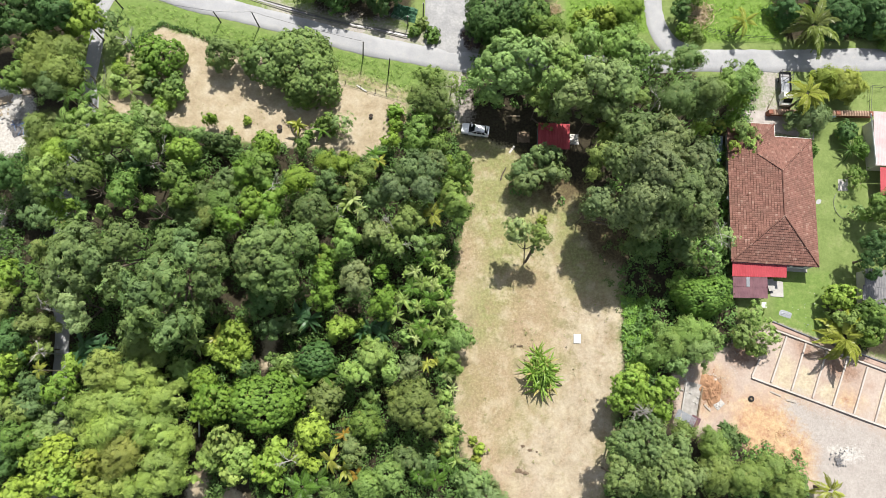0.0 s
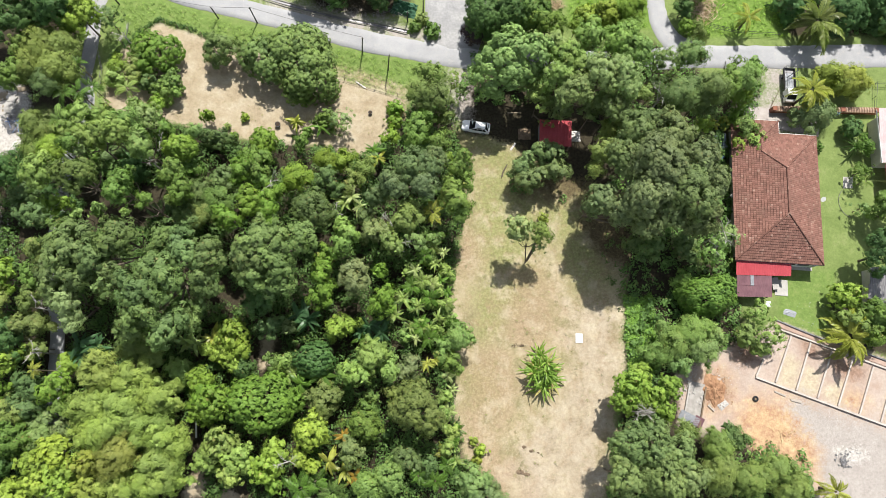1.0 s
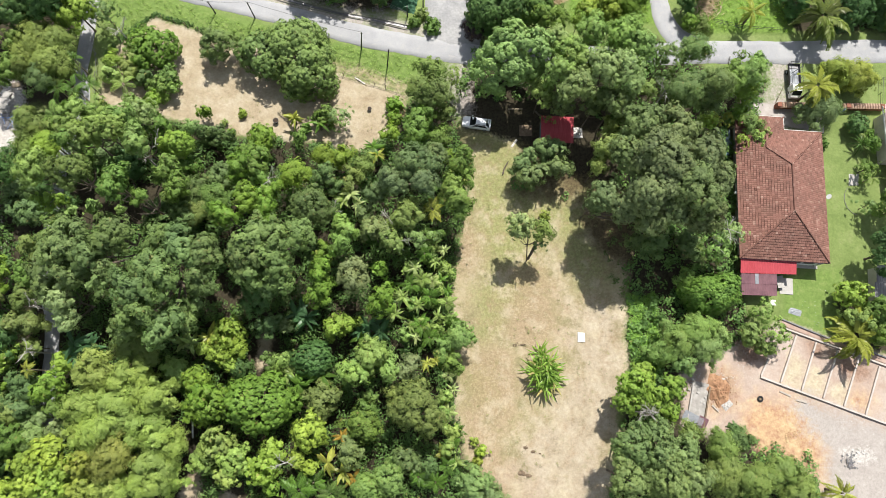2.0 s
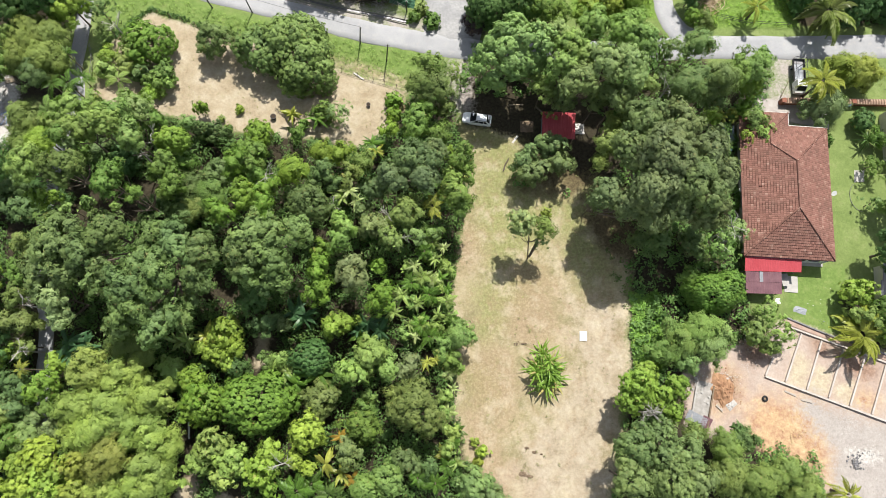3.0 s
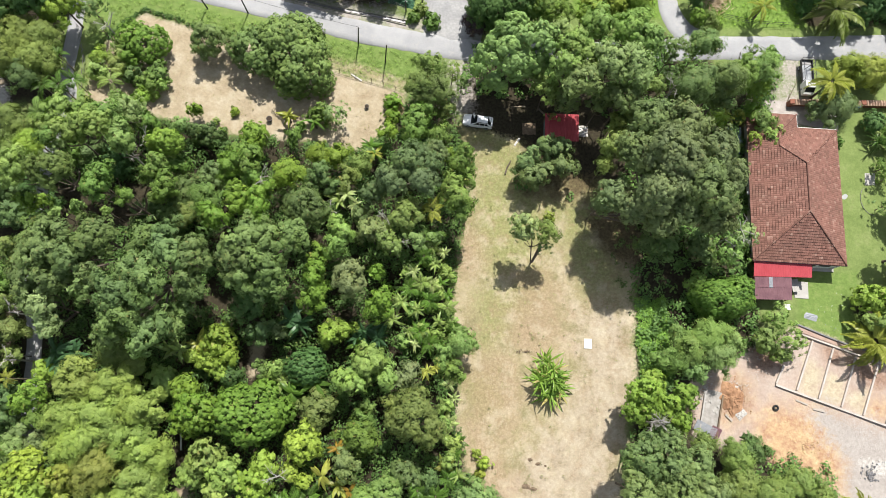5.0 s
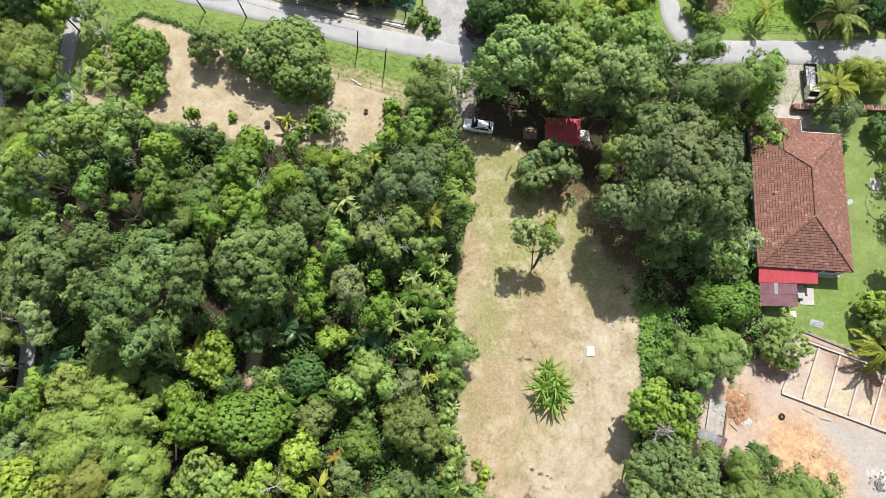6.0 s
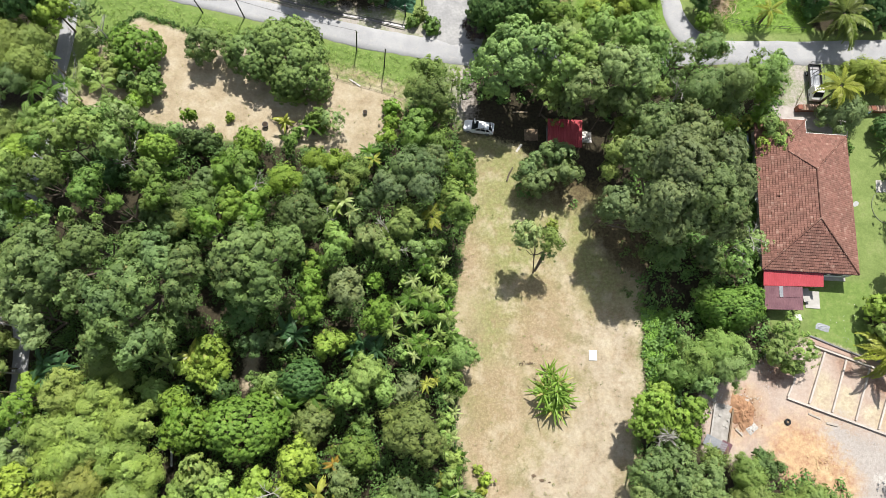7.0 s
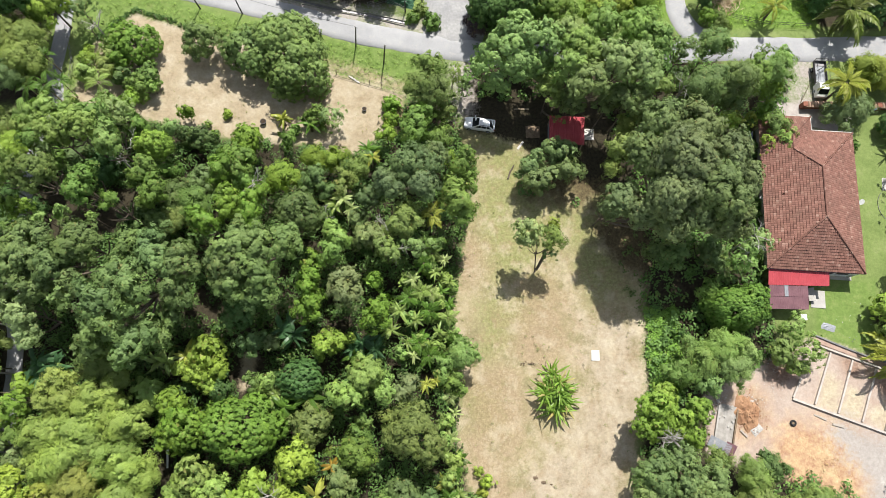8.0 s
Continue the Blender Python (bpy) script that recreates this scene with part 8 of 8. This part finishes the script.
scatter_leaves("weeds", ZONES["sand"], 2.6, 0.05, (0.2, 0.06), (0.2, 0.19, 0.07), "sparse weeds on the sandy yard", "weeds", 23, 0.25, 6)
scatter_leaves("verge_grass", [[(-48.17, 61.45), (-41.42, 61.10), (-32.24, 58.28), (-13.13, 53.50), (-0.47, 51.18), (-1.32, 45.64), (-11.91, 48.65), (-33.67, 55.67), (-41.67, 58.69), (-46.13, 54.06)]], 0.42, 0.05, (0.22, 0.045), (0.21, 0.31, 0.075), "rough green grass along the road verge", "grass", 24, 0.3, 9)
scatter_leaves("field_grass", [[(23.76, 66.65), (37.04, 66.95), (36.93, 57.66), (23.45, 58.41)], [(44.21, 67.12), (60.09, 67.48), (58.95, 56.57), (44.37, 56.80)]], 0.6, 0.05, (0.34, 0.07), (0.2, 0.34, 0.05), "rough bright grass beyond the road", "grass", 25, 0.35, 9)


def strap_bush(x, y, n, label):
    """A clump of strap leaves that spring from several crowns."""
    thing = base("dracaena_bush", x, y, 0, 0, label, "bush")
    g = random.Random(17)
    for k in range(20):
        a, d = g.uniform(0, 6.28), g.uniform(0.0, 1.5)
        foot = Vector((d * math.cos(a) * 0.8, d * math.sin(a) * 1.45, 0))
        top = foot * 1.35 + Vector((0, 0, g.uniform(0.8, 2.6)))
        part("stem", tube([foot, (foot + top) / 2, top], [0.06, 0.05, 0.04], 6), BARK, thing)
        for j in range(n):
            up = g.uniform(-5, 80)
            leaf = part_of("leaf", FRONDS["yucca"][j % 3], BLADE, thing)
            leaf.matrix_basis = Matrix.Translation(top - Vector((0, 0, g.uniform(0, 0.5)))) @ pose(0, 0, 0, g.uniform(-25, 25), -up + 20, 360 * j * 0.382 + 40 * k) @ Matrix.Diagonal((g.uniform(0.8, 1.25), g.uniform(1.2, 1.7), 1.1, 1))
            f = g.uniform(0.7, 1.4)
            leaf.color = (0.165 * f, 0.26 * f, 0.052 * f, 1) if g.random() < 0.84 else (0.36, 0.31, 0.14, 1)


strap_bush(17.4, 3.1, 12, "large clump of strap-leaved dracaena on dry grass")
chunk_pile("clods", 14.82, 6.92, 2.6, 0.45, 36, SOIL, "line of brown soil clods on dry grass", "clods", 30, (0.06, 0.22))
for x, y, r, h, tone in ((7.71, -6.38, 0.7, 1.1, "gold"), (8.66, -7.78, 0.95, 1.5, "limey"), (8.16, -9.01, 0.8, 1.1, "gold"), (18.57, 25.73, 0.8, 1.2, "gold")):
    tree("lime", x, y, h, r, tone, "on the dry clearing", name="shrub")
